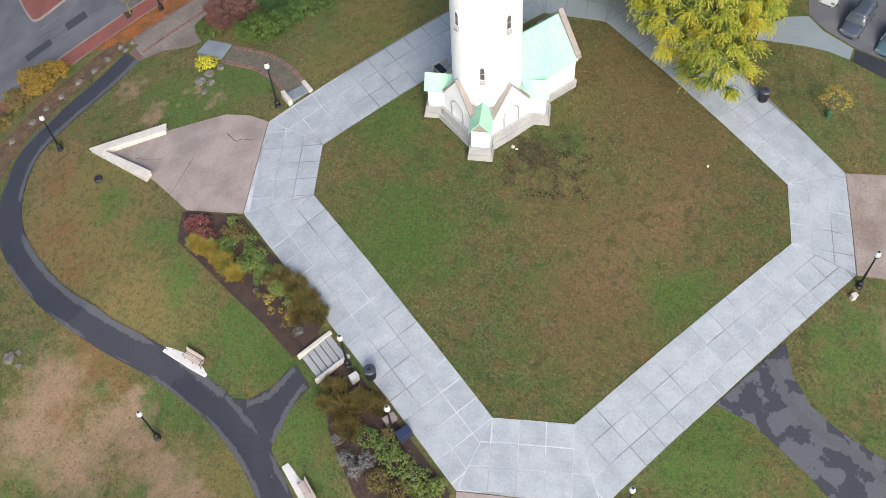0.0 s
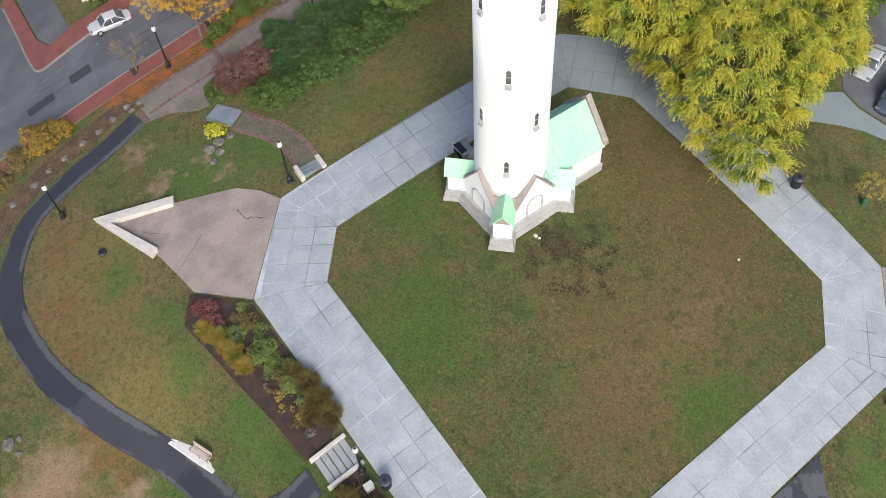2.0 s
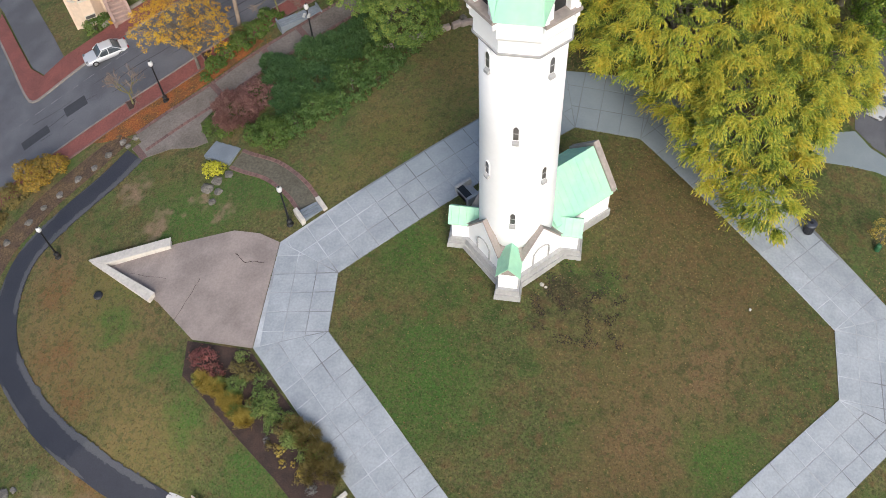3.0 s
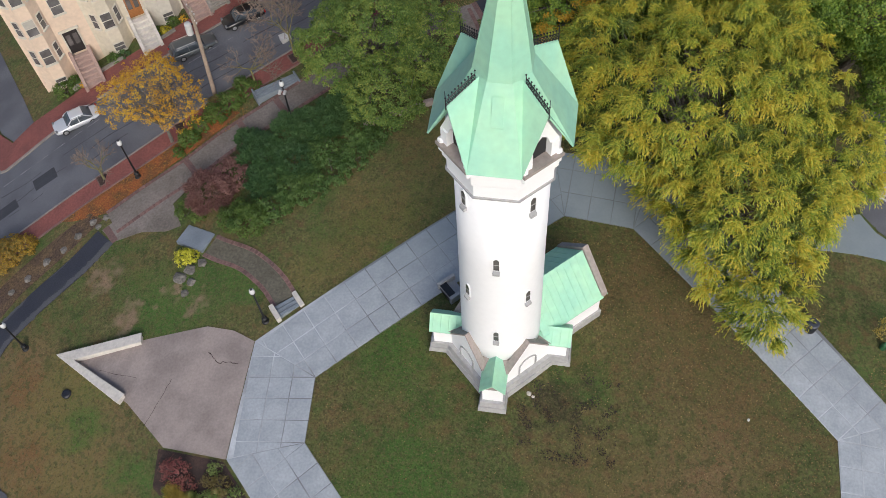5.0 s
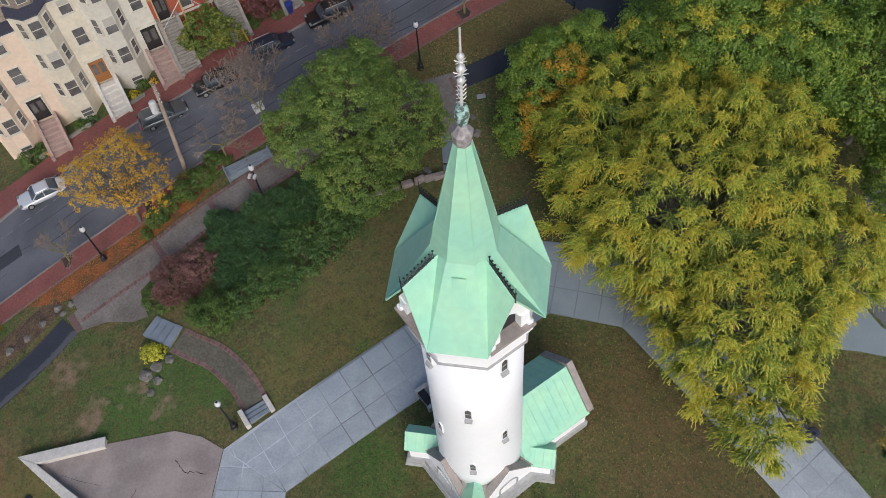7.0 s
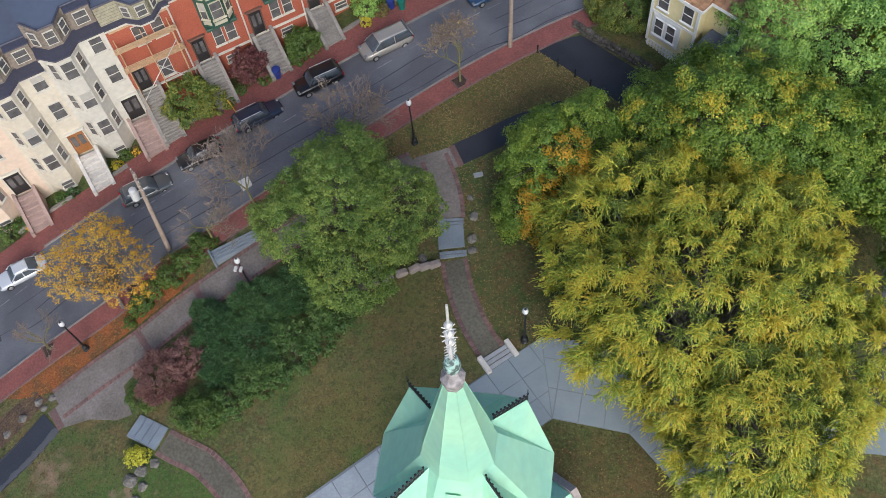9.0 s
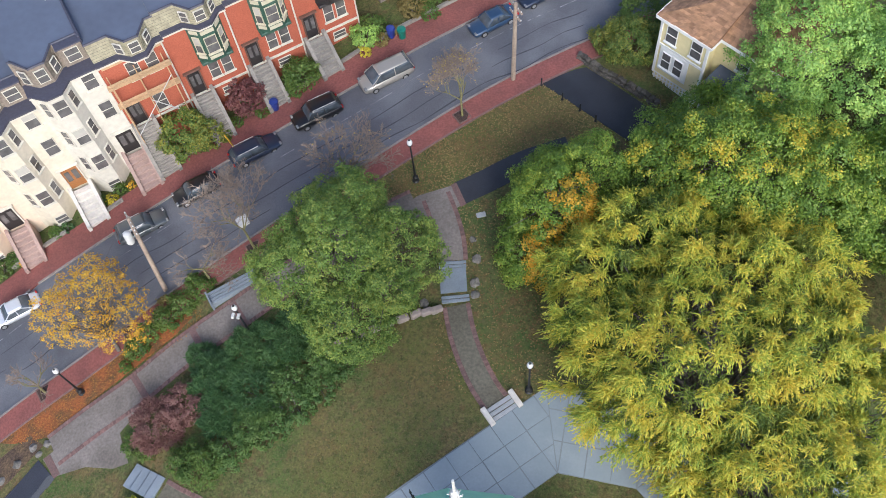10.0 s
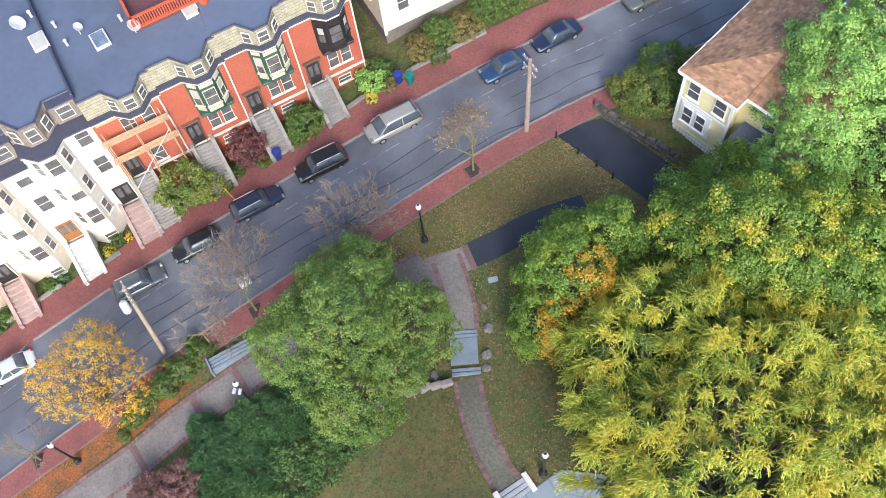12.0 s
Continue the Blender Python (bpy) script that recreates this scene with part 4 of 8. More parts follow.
# core behind the openings
bm = bmesh.new()
loft(bm, [oct_ring(1.65, 0.7, Z0 + 2.2), oct_ring(1.3, 0.55, Z0 + 4.6)])
part("lantern_core", bm, DARK, tower, "dark interior behind the openings")
for k in range(4):
    r = pose(0, 0, 0, 0, 0, 45 + 90 * k)
    # gabled bay: local x outwards
    bm = bmesh.new()
    loft(bm, [[r @ Vector((x, y, z)) for y, z in ((-1.0, Z0 + 2.15), (1.0, Z0 + 2.15), (1.0, Z0 + 2.32), (-1.0, Z0 + 2.32))] for x in (1.9, 2.62)])
    bmesh.ops.recalc_face_normals(bm, faces=bm.faces)
    part("balcony_ledge", bm, BROWN, tower)
    for sy in (-1, 1):
        bm = bmesh.new()
        y0, y1 = sorted((sy * 0.46, sy * 0.86))
        loft(bm, [[r @ Vector((x, y, z)) for x, y in ((2.1, y0), (2.42, y0), (2.42, y1), (2.1, y1))] for z in (Z0 + 2.3, Z0 + 3.15)])
        bmesh.ops.recalc_face_normals(bm, faces=bm.faces)
        part("gable_pier", bm, WHITE, tower)
        bm = bmesh.new()
        box(bm, 2.25, min(sy * 0.72, sy * 0.98), Z0 + 1.75, 2.54, max(sy * 0.72, sy * 0.98), Z0 + 2.5, 0.05, r)
        part("corbel", bm, WHITE, tower)
    bm = bmesh.new()
    loft(bm, [[r @ Vector((x, y, z)) for y, z in ((-0.9, Z0 + 3.1), (-0.45, Z0 + 3.1), (-0.25, Z0 + 3.6), (0, Z0 + 3.8), (0.25, Z0 + 3.6), (0.45, Z0 + 3.1), (0.9, Z0 + 3.1), (0, PEAK - 0.3))] for x in (2.2, 2.36)])
    bmesh.ops.recalc_face_normals(bm, faces=bm.faces)
    part("gable_wall", bm, WHITE, tower)
    bm = bmesh.new()
    box(bm, 2.0, -0.5, Z0 + 2.32, 2.1, 0.5, Z0 + 3.95, 0, r)
    part("shutter", bm, DARK, tower, "dark louvred opening under the gable")


# the copper roof: four broad slopes between four ridges
def peak(k):
    a = radians(45 + 90 * k - 90)
    return Vector((2.62 * math.cos(a), 2.62 * math.sin(a), PEAK))


def foot(k):
    a = radians(45 + 90 * k - 90)
    return Vector((1.12 * math.cos(a), 1.12 * math.sin(a), NECK - 0.12))


def eave_pts(k, out=2.88, half=1.06, z=EAVE):
    m = pose(0, 0, 0, 0, 0, 90 * k - 90)
    return m @ Vector((out, -half, z)), m @ Vector((out, half, z))


for k in range(4):
    e0, e1 = eave_pts(k)
    p0, p1, f0, f1 = peak(k - 1), peak(k), foot(k - 1), foot(k)
    m = pose(0, 0, 0, 0, 0, 90 * k - 90)
    bm = bmesh.new()
    vs = {n: bm.verts.new(p) for n, p in dict(e0=e0, e1=e1, p0=p0, p1=p1, f0=f0, f1=f1).items()}
    c0 = bm.verts.new(m @ Vector((1.08, -0.47, NECK)))
    c1 = bm.verts.new(m @ Vector((1.08, 0.47, NECK)))
    bm.faces.new((c0, vs["e0"], vs["e1"], c1))
    bm.faces.new((vs["f0"], vs["p0"], vs["e0"]))
    bm.faces.new((vs["f0"], vs["e0"], c0))
    bm.faces.new((vs["f1"], vs["e1"], vs["p1"]))
    bm.faces.new((vs["f1"], c1, vs["e1"]))
    bmesh.ops.recalc_face_normals(bm, faces=bm.faces)
    for f in bm.faces:
        if f.normal.z < 0:
            f.normal_flip()
    bmesh.ops.solidify(bm, geom=bm.faces[:], thickness=0.07)
    part("roof_slope", bm, COPPER, tower)
    # hatch
    if k == 0:
        bm = bmesh.new()
        s = (EAVE - NECK) / (2.86 - 1.08)
        rim = []
        for x, lift in ((1.42, 0.17), (1.95, 0.08)):
            for y in (-0.23, 0.23):
                rim.append(m @ Vector((x, y, NECK + s * (x - 1.08) + lift)))
                rim.append(m @ Vector((x, y, NECK + s * (x - 1.08) - 0.1)))
        bmesh.ops.convex_hull(bm, input=[bm.verts.new(p) for p in rim])
        part("roof_hatch", bm, COPPER, tower)
# ridge cresting
for k in range(4):
    a, b = foot(k), peak(k)
    b = b + (b - a) * 0.02
    bm = bmesh.new()
    a = a + (b - a) * 0.12
    upz = Vector((0, 0, 1))
    for h in (0.06, 0.32):
        tube(bm, a + upz * h, b + upz * h, 0.022, 0.022, 4)
    n = 9
    for i in range(n + 1):
        p = a.lerp(b, i / n)
        tube(bm, p, p + upz * 0.46, 0.018, 0.012, 4)
        lathe(bm, [(0.0, 0), (0.045, 0.04), (0.0, 0.1)], 5, cap=False)
        last = bm.verts[:][-15:]
        bmesh.ops.translate(bm, vec=p + upz * 0.44, verts=last)
        if i < n:
            q = a.lerp(b, (i + 1) / n)
            tube(bm, p + upz * 0.06, q + upz * 0.32, 0.014, 0.014, 4)
            tube(bm, p + upz * 0.32, q + upz * 0.06, 0.014, 0.014, 4)
    tube(bm, b - upz * 0.15, b + upz * 0.85, 0.028, 0.012, 5)
    part("ridge_cresting", bm, IRON, tower, "black iron ridge cresting")
# spire, finial
bm = bmesh.new()
TIP = 31.15 - TZ
lathe(bm, [(1.36, NECK - 0.75), (1.2, NECK - 0.05), (1.06, NECK + 0.75), (0.27, TIP)], 8, turn=radians(22.5))
part("spire", bm, COPPER, tower)
for i in range(8):
    bm = bmesh.new()
    a = radians(22.5 + 45 * i)
    tube(bm, (1.065 * math.cos(a), 1.065 * math.sin(a), NECK + 0.75), (0.272 * math.cos(a), 0.272 * math.sin(a), TIP), 0.014, 0.014, 4)
    part("spire_seam", bm, COPPER, tower)
LEAD = mat("grey_lead_collar", (0.40, 0.36, 0.35), 0.6, 9.0, 0.25, (0.22, 0.2, 0.2), 0.8, 5.0, 0.3)
VERD = mat("mottled_verdigris", (0.42, 0.62, 0.55), 0.6, 14.0, 0.3, (0.06, 0.08, 0.07), 0.95, 7.0, 0.2, spread=0.05)
SILVER = mat("weathered_silver_metal", (0.68, 0.67, 0.64), 0.5, 8.0, 0.12, metal=0.25)
bm = bmesh.new()
lathe(bm, [(0.24, TIP - 0.12), (0.27, TIP), (0.33, TIP + 0.45), (0.15, TIP + 0.72), (0.1, TIP + 0.78)], 8, turn=radians(22.5))
part("collar", bm, LEAD, tower, "flared grey lead collar")
bm = bmesh.new()
lathe(bm, [(0.1, TIP + 0.75), (0.17, TIP + 0.92), (0.225, TIP + 1.2), (0.2, TIP + 1.42), (0.12, TIP + 1.62)], 12)
part("finial_urn", bm, VERD, tower, "mottled green copper urn", smooth=True)
bm = bmesh.new()
tube(bm, (0, 0, TIP + 1.4), (0, 0, TIP + 4.5), 0.05, 0.03, 8)
part("finial_rod", bm, SILVER, tower)
for z, r in ((2.6, 0.12), (3.05, 0.13), (3.5, 0.11)):
    bm = bmesh.new()
    lathe(bm, [(0.04, -r), (r * 0.8, -r * 0.55), (r, 0), (r * 0.8, r * 0.55), (0.04, r)], 10)
    bmesh.ops.translate(bm, vec=(0, 0, TIP + z), verts=bm.verts)
    part("finial_ball", bm, SILVER, tower, smooth=True)
bm = bmesh.new()
for i in range(5):
    for q in range(4):
        a = radians(90 * q + 45)
        z = TIP + 1.75 + i * 0.16
        tube(bm, (0, 0, z), (0.17 * math.cos(a), 0.17 * math.sin(a), z + 0.1), 0.022, 0.012, 4)
for q in range(8):
    a = radians(45 * q)
    for z, l in ((2.82, 0.2), (3.28, 0.17)):
        tube(bm, (0, 0, TIP + z), (l * math.cos(a), l * math.sin(a), TIP + z + 0.05), 0.025, 0.01, 4)
part("finial_leaves", bm, SILVER, tower, "pointed metal leaves round the rod")

# the spire and its finial lean a little to the east
for ob in tower.children:
    if ob.name.split(".")[0] in ("spire", "spire_seam", "collar", "finial_urn", "finial_rod", "finial_ball", "finial_leaves"):
        for v in ob.data.vertices:
            v.co.x += 0.22 * max(0.0, v.co.z - NECK) / (TIP + 4.5 - NECK)

# gabled annexe on the north-east side: local x runs out from the shaft
an = pose(0, 0, 0, 0, 0, 43.5)
L, HW, EV, RG = 5.75, 1.8, 3.2, 5.4
bm = bmesh.new()
loft(bm, [[an @ Vector((x, y, z)) for x, y in ((1.5, -HW - 0.12), (L + 0.12, -HW - 0.12), (L + 0.12, HW + 0.12), (1.5, HW + 0.12))] for z in (0.0, 0.95)])
part("annexe_plinth", bm, STONE, tower)
bm = bmesh.new()
loft(bm, [[an @ Vector((x, y, z)) for y, z in ((-HW, 0.9), (HW, 0.9), (HW, EV), (0, RG - 0.15), (-HW, EV))] for x in (1.5, L)])
bmesh.ops.recalc_face_normals(bm, faces=bm.faces)
part("annexe_wall", bm, WHITE, tower)
for sy in (-1, 1):
    bm = bmesh.new()
    prof = [(0, RG), (sy * (HW + 0.3), EV - 0.2), (sy * (HW + 0.3), EV - 0.28), (0, RG - 0.1)]
    loft(bm, [[an @ Vector((x, y, z)) for y, z in prof] for x in (1.4, L - 0.1)])
    bmesh.ops.recalc_face_normals(bm, faces=bm.faces)
    part("annexe_roof", bm, COPPER, tower)
    for q in range(10):
        bm = bmesh.new()
        x = 1.9 + q * 0.45
        tube(bm, an @ Vector((x, 0, RG + 0.02)), an @ Vector((x, sy * (HW + 0.3), EV - 0.18)), 0.016, 0.016, 4)
        part("roof_seam", bm, COPPER, tower)
    bm = bmesh.new()
    prof = [(0, RG + 0.32), (sy * (HW + 0.22), EV + 0.12), (sy * (HW + 0.22), EV - 0.3), (0, RG - 0.15)]
    loft(bm, [[an @ Vector((x, y, z)) for y, z in prof] for x in (L - 0.18, L + 0.18)])
    bmesh.ops.recalc_face_normals(bm, faces=bm.faces)
    part("gable_coping", bm, BROWN, tower, "brownish stone gable coping")


# granite steps from the walk to the west door
entry = thing("entrance_steps", pose(-8.0, 7.95, gz(-8.0, 7.95), 0, 0, 45), "grey granite entrance steps beside the tower", "steps")
for k in range(3):
    part("tread", boxed(-0.3, -0.5, -0.4, 0.75 - 0.3 * k, 0.5, 0.16 * (k + 1), 0.015), GRANITE, entry)
for sy in (-1, 1):
    part("cheek_wall", boxed(-0.35, min(sy * 0.5, sy * 0.72), -0.4, 0.85, max(sy * 0.5, sy * 0.72), 0.62, 0.02), STONE, entry)
part("door_grate", boxed(-0.3, -0.48, 0.5, 0.15, 0.48, 0.56), IRON, entry, "black iron grate")

# ---- park furniture ----
GLOBE = mat("white_globe", (0.62, 0.63, 0.62), 0.25, 3.0, 0.02)
SLAT = mat("pale_bench_slats", (0.56, 0.47, 0.42), 0.7, 12.0, 0.12, (0.45, 0.37, 0.33), 0.5, 2.0)
BOXGREY = mat("utility_box_paint", (0.55, 0.55, 0.53), 0.6, 5.0, 0.08, (0.42, 0.42, 0.4), 0.5, 2.0)
PLASTIC_BLACK = mat("black_bin_metal", (0.02, 0.021, 0.026), 0.45, 10.0, 0.2)


def park_lamp(x, y, height=4.0, floods=False):
    lamp = thing("park_lamp", on_ground(x, y), "black iron park lamp post with a white globe", "street lamp", "park lamps")
    if floods:
        lamp["label"] = "black park lamp post with globe and two white floodlights"
    bm = bmesh.new()
    lathe(bm, [(0.24, -0.3), (0.24, 0.08), (0.17, 0.14), (0.16, 0.4), (0.19, 0.46), (0.11, 0.56)], 12)
    part("base", bm, IRON, lamp, smooth=False)
    bm = bmesh.new()
    lathe(bm, [(0.085, 0.5), (0.06, 2.0), (0.05, height - 0.55), (0.08, height - 0.5), (0.05, height - 0.45)], 10)
    part("post", bm, IRON, lamp)
    bm = bmesh.new()
    lathe(bm, [(0.06, height - 0.47), (0.15, height - 0.4), (0.16, height - 0.36)], 10)
    part("globe_holder", bm, IRON, lamp)
    bm = bmesh.new()
    lathe(bm, [(0.09, height - 0.38), (0.16, height - 0.3), (0.185, height - 0.15), (0.15, height + 0.0), (0.06, height + 0.08)], 14)
    part("globe", bm, GLOBE, lamp, "white glass globe", smooth=True)
    bm = bmesh.new()
    lathe(bm, [(0.08, height + 0.09), (0.05, height + 0.14), (0.015, height + 0.22)], 8)
    part("finial", bm, IRON, lamp)
    if floods:
        for sx in (-1, 1):
            bm = bmesh.new()
            box(bm, sx * 0.17 - 0.09, -0.45, height - 0.8, sx * 0.17 + 0.09, -0.1, height - 0.66, 0.02)
            part("floodlight", bm, BOXGREY, lamp, "white box floodlight")
    return lamp


for x, y, h, fl in ((-22.4, -17.2, 3.7, 0), (-36.4, 3.4, 3.6, 0), (-19.25, 5.45, 4.0, 0), (19.1, -3.8, 3.6, 0), (5.7, -19.6, 3.8, 0), (-10.55, -13.15, 3.4, 0),
                    (-7.25, -16.85, 3.4, 0), (-32.2, 16.7, 4.1, 0), (-12.3, 32.2, 4.5, 0), (-21.2, 20.9, 4.1, 1), (-3.6, 18.5, 4.2, 0), (12.6, 27.0, 4.2, 0)):
    park_lamp(x, y, h, bool(fl))


PADWHITE = mat("white_concrete", (0.72, 0.71, 0.69), 0.8, 6.0, 0.08, (0.6, 0.59, 0.57), 0.5, 1.5)


def bench(x, y, turn):
    pad = tagged(link("bench_pad", boxed(-1.8, -0.55, -0.5, 1.8, 0.36, 0.09, 0.02), PADWHITE), "pale concrete pad under a park bench", "concrete pad")
    pad.matrix_world = on_ground(x, y, turn)
    b = thing("park_bench", on_ground(x, y, turn, 0.09) @ pose(0.5, 0.02, 0) @ Matrix.Scale(1 / K, 4), "slatted pale wooden park bench on a concrete pad", "bench", "park benches")
    for k in range(4):
        part("seat_slat", boxed(-0.92, -0.32 + k * 0.13, 0.42, 0.92, -0.22 + k * 0.13, 0.46, 0.008), SLAT, b)
    for k in range(4):
        bm = boxed(-0.92, -0.02, -0.05, 0.92, 0.02, 0.05, 0.008)
        bmesh.ops.transform(bm, matrix=pose(0, 0.24 + k * 0.035, 0.54 + k * 0.115, -16), verts=bm.verts)
        part("back_slat", bm, SLAT, b)
    for sx in (-0.86, 0.0, 0.86):
        bm = bmesh.new()
        for p, q in (((sx, -0.3, 0), (sx, -0.26, 0.42)), ((sx, 0.3, 0), (sx, 0.2, 0.42)), ((sx, -0.3, 0.41), (sx, 0.24, 0.41)), ((sx, 0.22, 0.4), (sx, 0.38, 0.98))):
            tube(bm, p, q, 0.025, 0.025, 6)
        if sx:
            tube(bm, (sx, -0.28, 0.64), (sx, 0.28, 0.66), 0.025, 0.025, 6)
            tube(bm, (sx, -0.28, 0.42), (sx, -0.28, 0.64), 0.025, 0.025, 6)
        part("iron_end", bm, IRON, b)


bench(-21.55, -12.2, -24)
bench(-12.15, -19.75, -50)


def litter_bin(x, y):
    b = thing("litter_bin", on_ground(x, y, 0, 0.07), "round black metal litter bin on the walk", "litter bin", "litter bins")
    bm = bmesh.new()
    lathe(bm, [(0.26, 0), (0.29, 0.05), (0.32, 0.85)], 18)
    part("drum", bm, PLASTIC_BLACK, b)
    for k in range(18):
        a = 2 * math.pi * k / 18
        bm = bmesh.new()
        tube(bm, (0.3 * math.cos(a), 0.3 * math.sin(a), 0.04), (0.34 * math.cos(a), 0.34 * math.sin(a), 0.86), 0.016, 0.016, 4)
        part("slat", bm, PLASTIC_BLACK, b)
    bm = bmesh.new()
    lathe(bm, [(0.36, 0.86), (0.37, 0.92), (0.3, 0.99), (0.13, 1.02), (0.12, 0.98)], 18)
    part("lid", bm, mat("bin_lid", (0.05, 0.056, 0.075), 0.4, 8.0, 0.15), b, "dark grey domed lid with a hole")
    bm = bmesh.new()
    lathe(bm, [(0.118, 0.97), (0.118, 0.985)], 12)
    part("hole", bm, DARK, b)


litter_bin(-9.03, -13.8)
litter_bin(13.45, 8.85)


def utility_box(x, y, turn, w, d, h, label, material):
    b = thing("utility_box", on_ground(x, y, turn), label, "utility box")
    part("body", boxed(-w / 2, -d / 2, -0.2, w / 2, d / 2, h, 0.02), material, b)
    part("lid", boxed(-w / 2 - 0.02, -d / 2 - 0.02, h, w / 2 + 0.02, d / 2 + 0.02, h + 0.04, 0.01), material, b)


utility_box(18.65, -4.75, 30, 0.34, 0.26, 0.45, "small cream utility box by the lamp", CAST)
utility_box(-9.95, -14.05, 45, 0.5, 0.35, 0.6, "pale grey utility box beside the stairs", BOXGREY)
utility_box(-6.55, -17.0, 42, 0.8, 0.5, 0.6, "dark blue utility box in the planting", mat("navy_paint", (0.03, 0.04, 0.09), 0.5, 6.0, 0.15))
utility_box(-7.5, -16.2, 42, 0.7, 0.45, 0.35, "low pinkish stone block in the planting", TAN_CONCRETE)
utility_box(-23.75, 28.9, 38, 0.75, 0.65, 0.35, "pale square utility box on the brick pavement", BOXGREY)


STONY = mat("mossy_boulder", (0.19, 0.175, 0.155), 0.9, 7.0, 0.35, (0.10, 0.095, 0.08), 0.7, 1.5, 0.6)


def boulder(x, y, r, label="rough grey boulder in the grass", material=None, squash=0.6):
    bm = bmesh.new()
    bmesh.ops.create_icosphere(bm, subdivisions=2, radius=r)
    off = random.uniform(0, 50)
    for v in bm.verts:
        k = 1 + 0.45 * noise.noise(v.co * (1.4 / r) + Vector((off, off, 0)))
        v.co = Vector((v.co.x * k, v.co.y * k * random.uniform(0.92, 1.0), max(v.co.z * k * squash, -r * 0.3)))
    ob = tagged(link("boulder", bm, material or STONY), label, "boulder", "boulders")
    ob.matrix_world = on_ground(x, y, random.uniform(0, 180), r * 0.1)


for x, y, r in ((-25.6, 9.0, 0.5), (-26.1, 8.4, 0.55), (-25.2, 8.1, 0.42), (-25.4, 7.3, 0.4), (-24.8, 9.5, 0.4), (-34.2, -13.0, 0.6), (-33.5, -12.6, 0.3), (-33.2, -13.5, 0.3), (-34.9, -14.4, 0.4), (-35.4, -15.2, 0.4),
                (-33.6, 13.3, 0.35), (-34.6, 13.0, 0.4), (-35.4, 11.9, 0.4), (-36.2, 10.8, 0.35), (-37.3, 9.9, 0.4), (-38.4, 8.6, 0.4), (-40.2, 6.4, 0.4), (-39.4, 7.6, 0.35), (-34.0, 12.6, 0.3),
                (-7.6, 26.6, 0.4), (-7.5, 25.0, 0.42), (-7.4, 24.2, 0.36), (-8.0, 28.0, 0.3), (-10.4, 23.4, 0.4), (-18.3, 16.2, 0.5), (-17.5, 17.7, 0.45), (-16.5, 18.6, 0.4), (-16.0, 19.2, 0.5), (-41.5, 4.8, 0.4), (-42.0, 2.0, 0.45)):
    boulder(x, y, r * 0.78)
boulder(-2.55, 2.2, 0.15, "small pale stone on bare earth", CAST)
boulder(-2.3, 2.05, 0.1, "small pale stone on bare earth", CAST)
lid = bmesh.new()
lathe(lid, [(0.07, -0.1), (0.08, 0.1), (0.05, 0.14)], 10)
tagged(link("marker_post", lid, GLOBE), "small white marker cap in the lawn", "marker").matrix_world = on_ground(9.8, 2.6)
lid = bmesh.new()
lathe(lid, [(0.3, -0.1), (0.32, 0.12), (0.24, 0.2), (0.08, 0.22)], 14)
tagged(link("ground_light", lid, PLASTIC_BLACK), "round black cover in the grass", "ground light").matrix_world = on_ground(-31.9, 0.3)
flat = boxed(-0.3, -0.18, -0.05, 0.3, 0.18, 0.06, 0.01)
tagged(link("stone_marker", flat, GRANITE), "flat grey stone marker in the grass", "marker").matrix_world = on_ground(-7.7, 29.8, 20)

# pinkish stone retaining wall under the lime tree
for k, (x, y) in enumerate(glide([(-15.4, 20.3), (-14.0, 21.1), (-12.4, 21.9), (-10.8, 22.6), (-9.6, 23.0)], 0.62)):
    bm = bmesh.new()
    box(bm, -0.36, -0.2, -0.3, 0.36, 0.2, 0.4 + random.uniform(-0.06, 0.06), 0.07)
    for v in bm.verts:
        v.co += Vector((random.uniform(-.04, .04), random.uniform(-.04, .04), 0))
    if k == 0:
        dry = thing("dry_stone_wall", on_ground(-12.4, 21.9), "low pinkish dry stone retaining wall", "stone wall")
    ob = part("stone", bm, TAN_CONCRETE, dry)
    ob.matrix_world = on_ground(x, y, 27 + random.uniform(-8, 8))

# utility poles
WOOD = mat("weathered_pole_wood", (0.34, 0.27, 0.21), 0.9, 9.0, 0.2, (0.24, 0.19, 0.15), 0.6, 1.0, 0.3)


def utility_pole(x, y, lean, height, label, transformer):
    p = thing("utility_pole", on_ground(x, y) @ Matrix.Translation((0, 0, -0.3)) @ lean, label, "utility pole")
    bm = bmesh.new()
    lathe(bm, [(0.17, 0), (0.12, height)], 10)
    part("shaft", bm, WOOD, p)
    if transformer:
        bm = bmesh.new()
        lathe(bm, [(0.22, 0), (0.25, 0.05), (0.25, 0.85), (0.2, 0.95), (0.05, 1.0)], 14, 0.5, 0.1)
        bmesh.ops.translate(bm, vec=(0, 0, height - 2.0), verts=bm.verts)
        part("transformer", bm, BOXGREY, p, "pale grey transformer drum")
        bm = bmesh.new()
        box(bm, 0, -0.04, height - 1.4, 0.5, 0.04, height - 1.3)
        part("bracket", bm, IRON, p)
    for k, z in enumerate((height - 0.35, height - 1.1)):
        bm = bmesh.new()
        box(bm, -0.06, -0.75 + 0.15 * k, z, 0.06, 0.75 - 0.15 * k, z + 0.1)
        part("crossarm", bm, WOOD, p)
        for yy in (-0.65, -0.3, 0.3, 0.65):
            bm = bmesh.new()
            lathe(bm, [(0.03, z + 0.1), (0.045, z + 0.16), (0.02, z + 0.22)], 6, 0, yy)
            part("insulator", bm, BOXGREY, p)
    return p


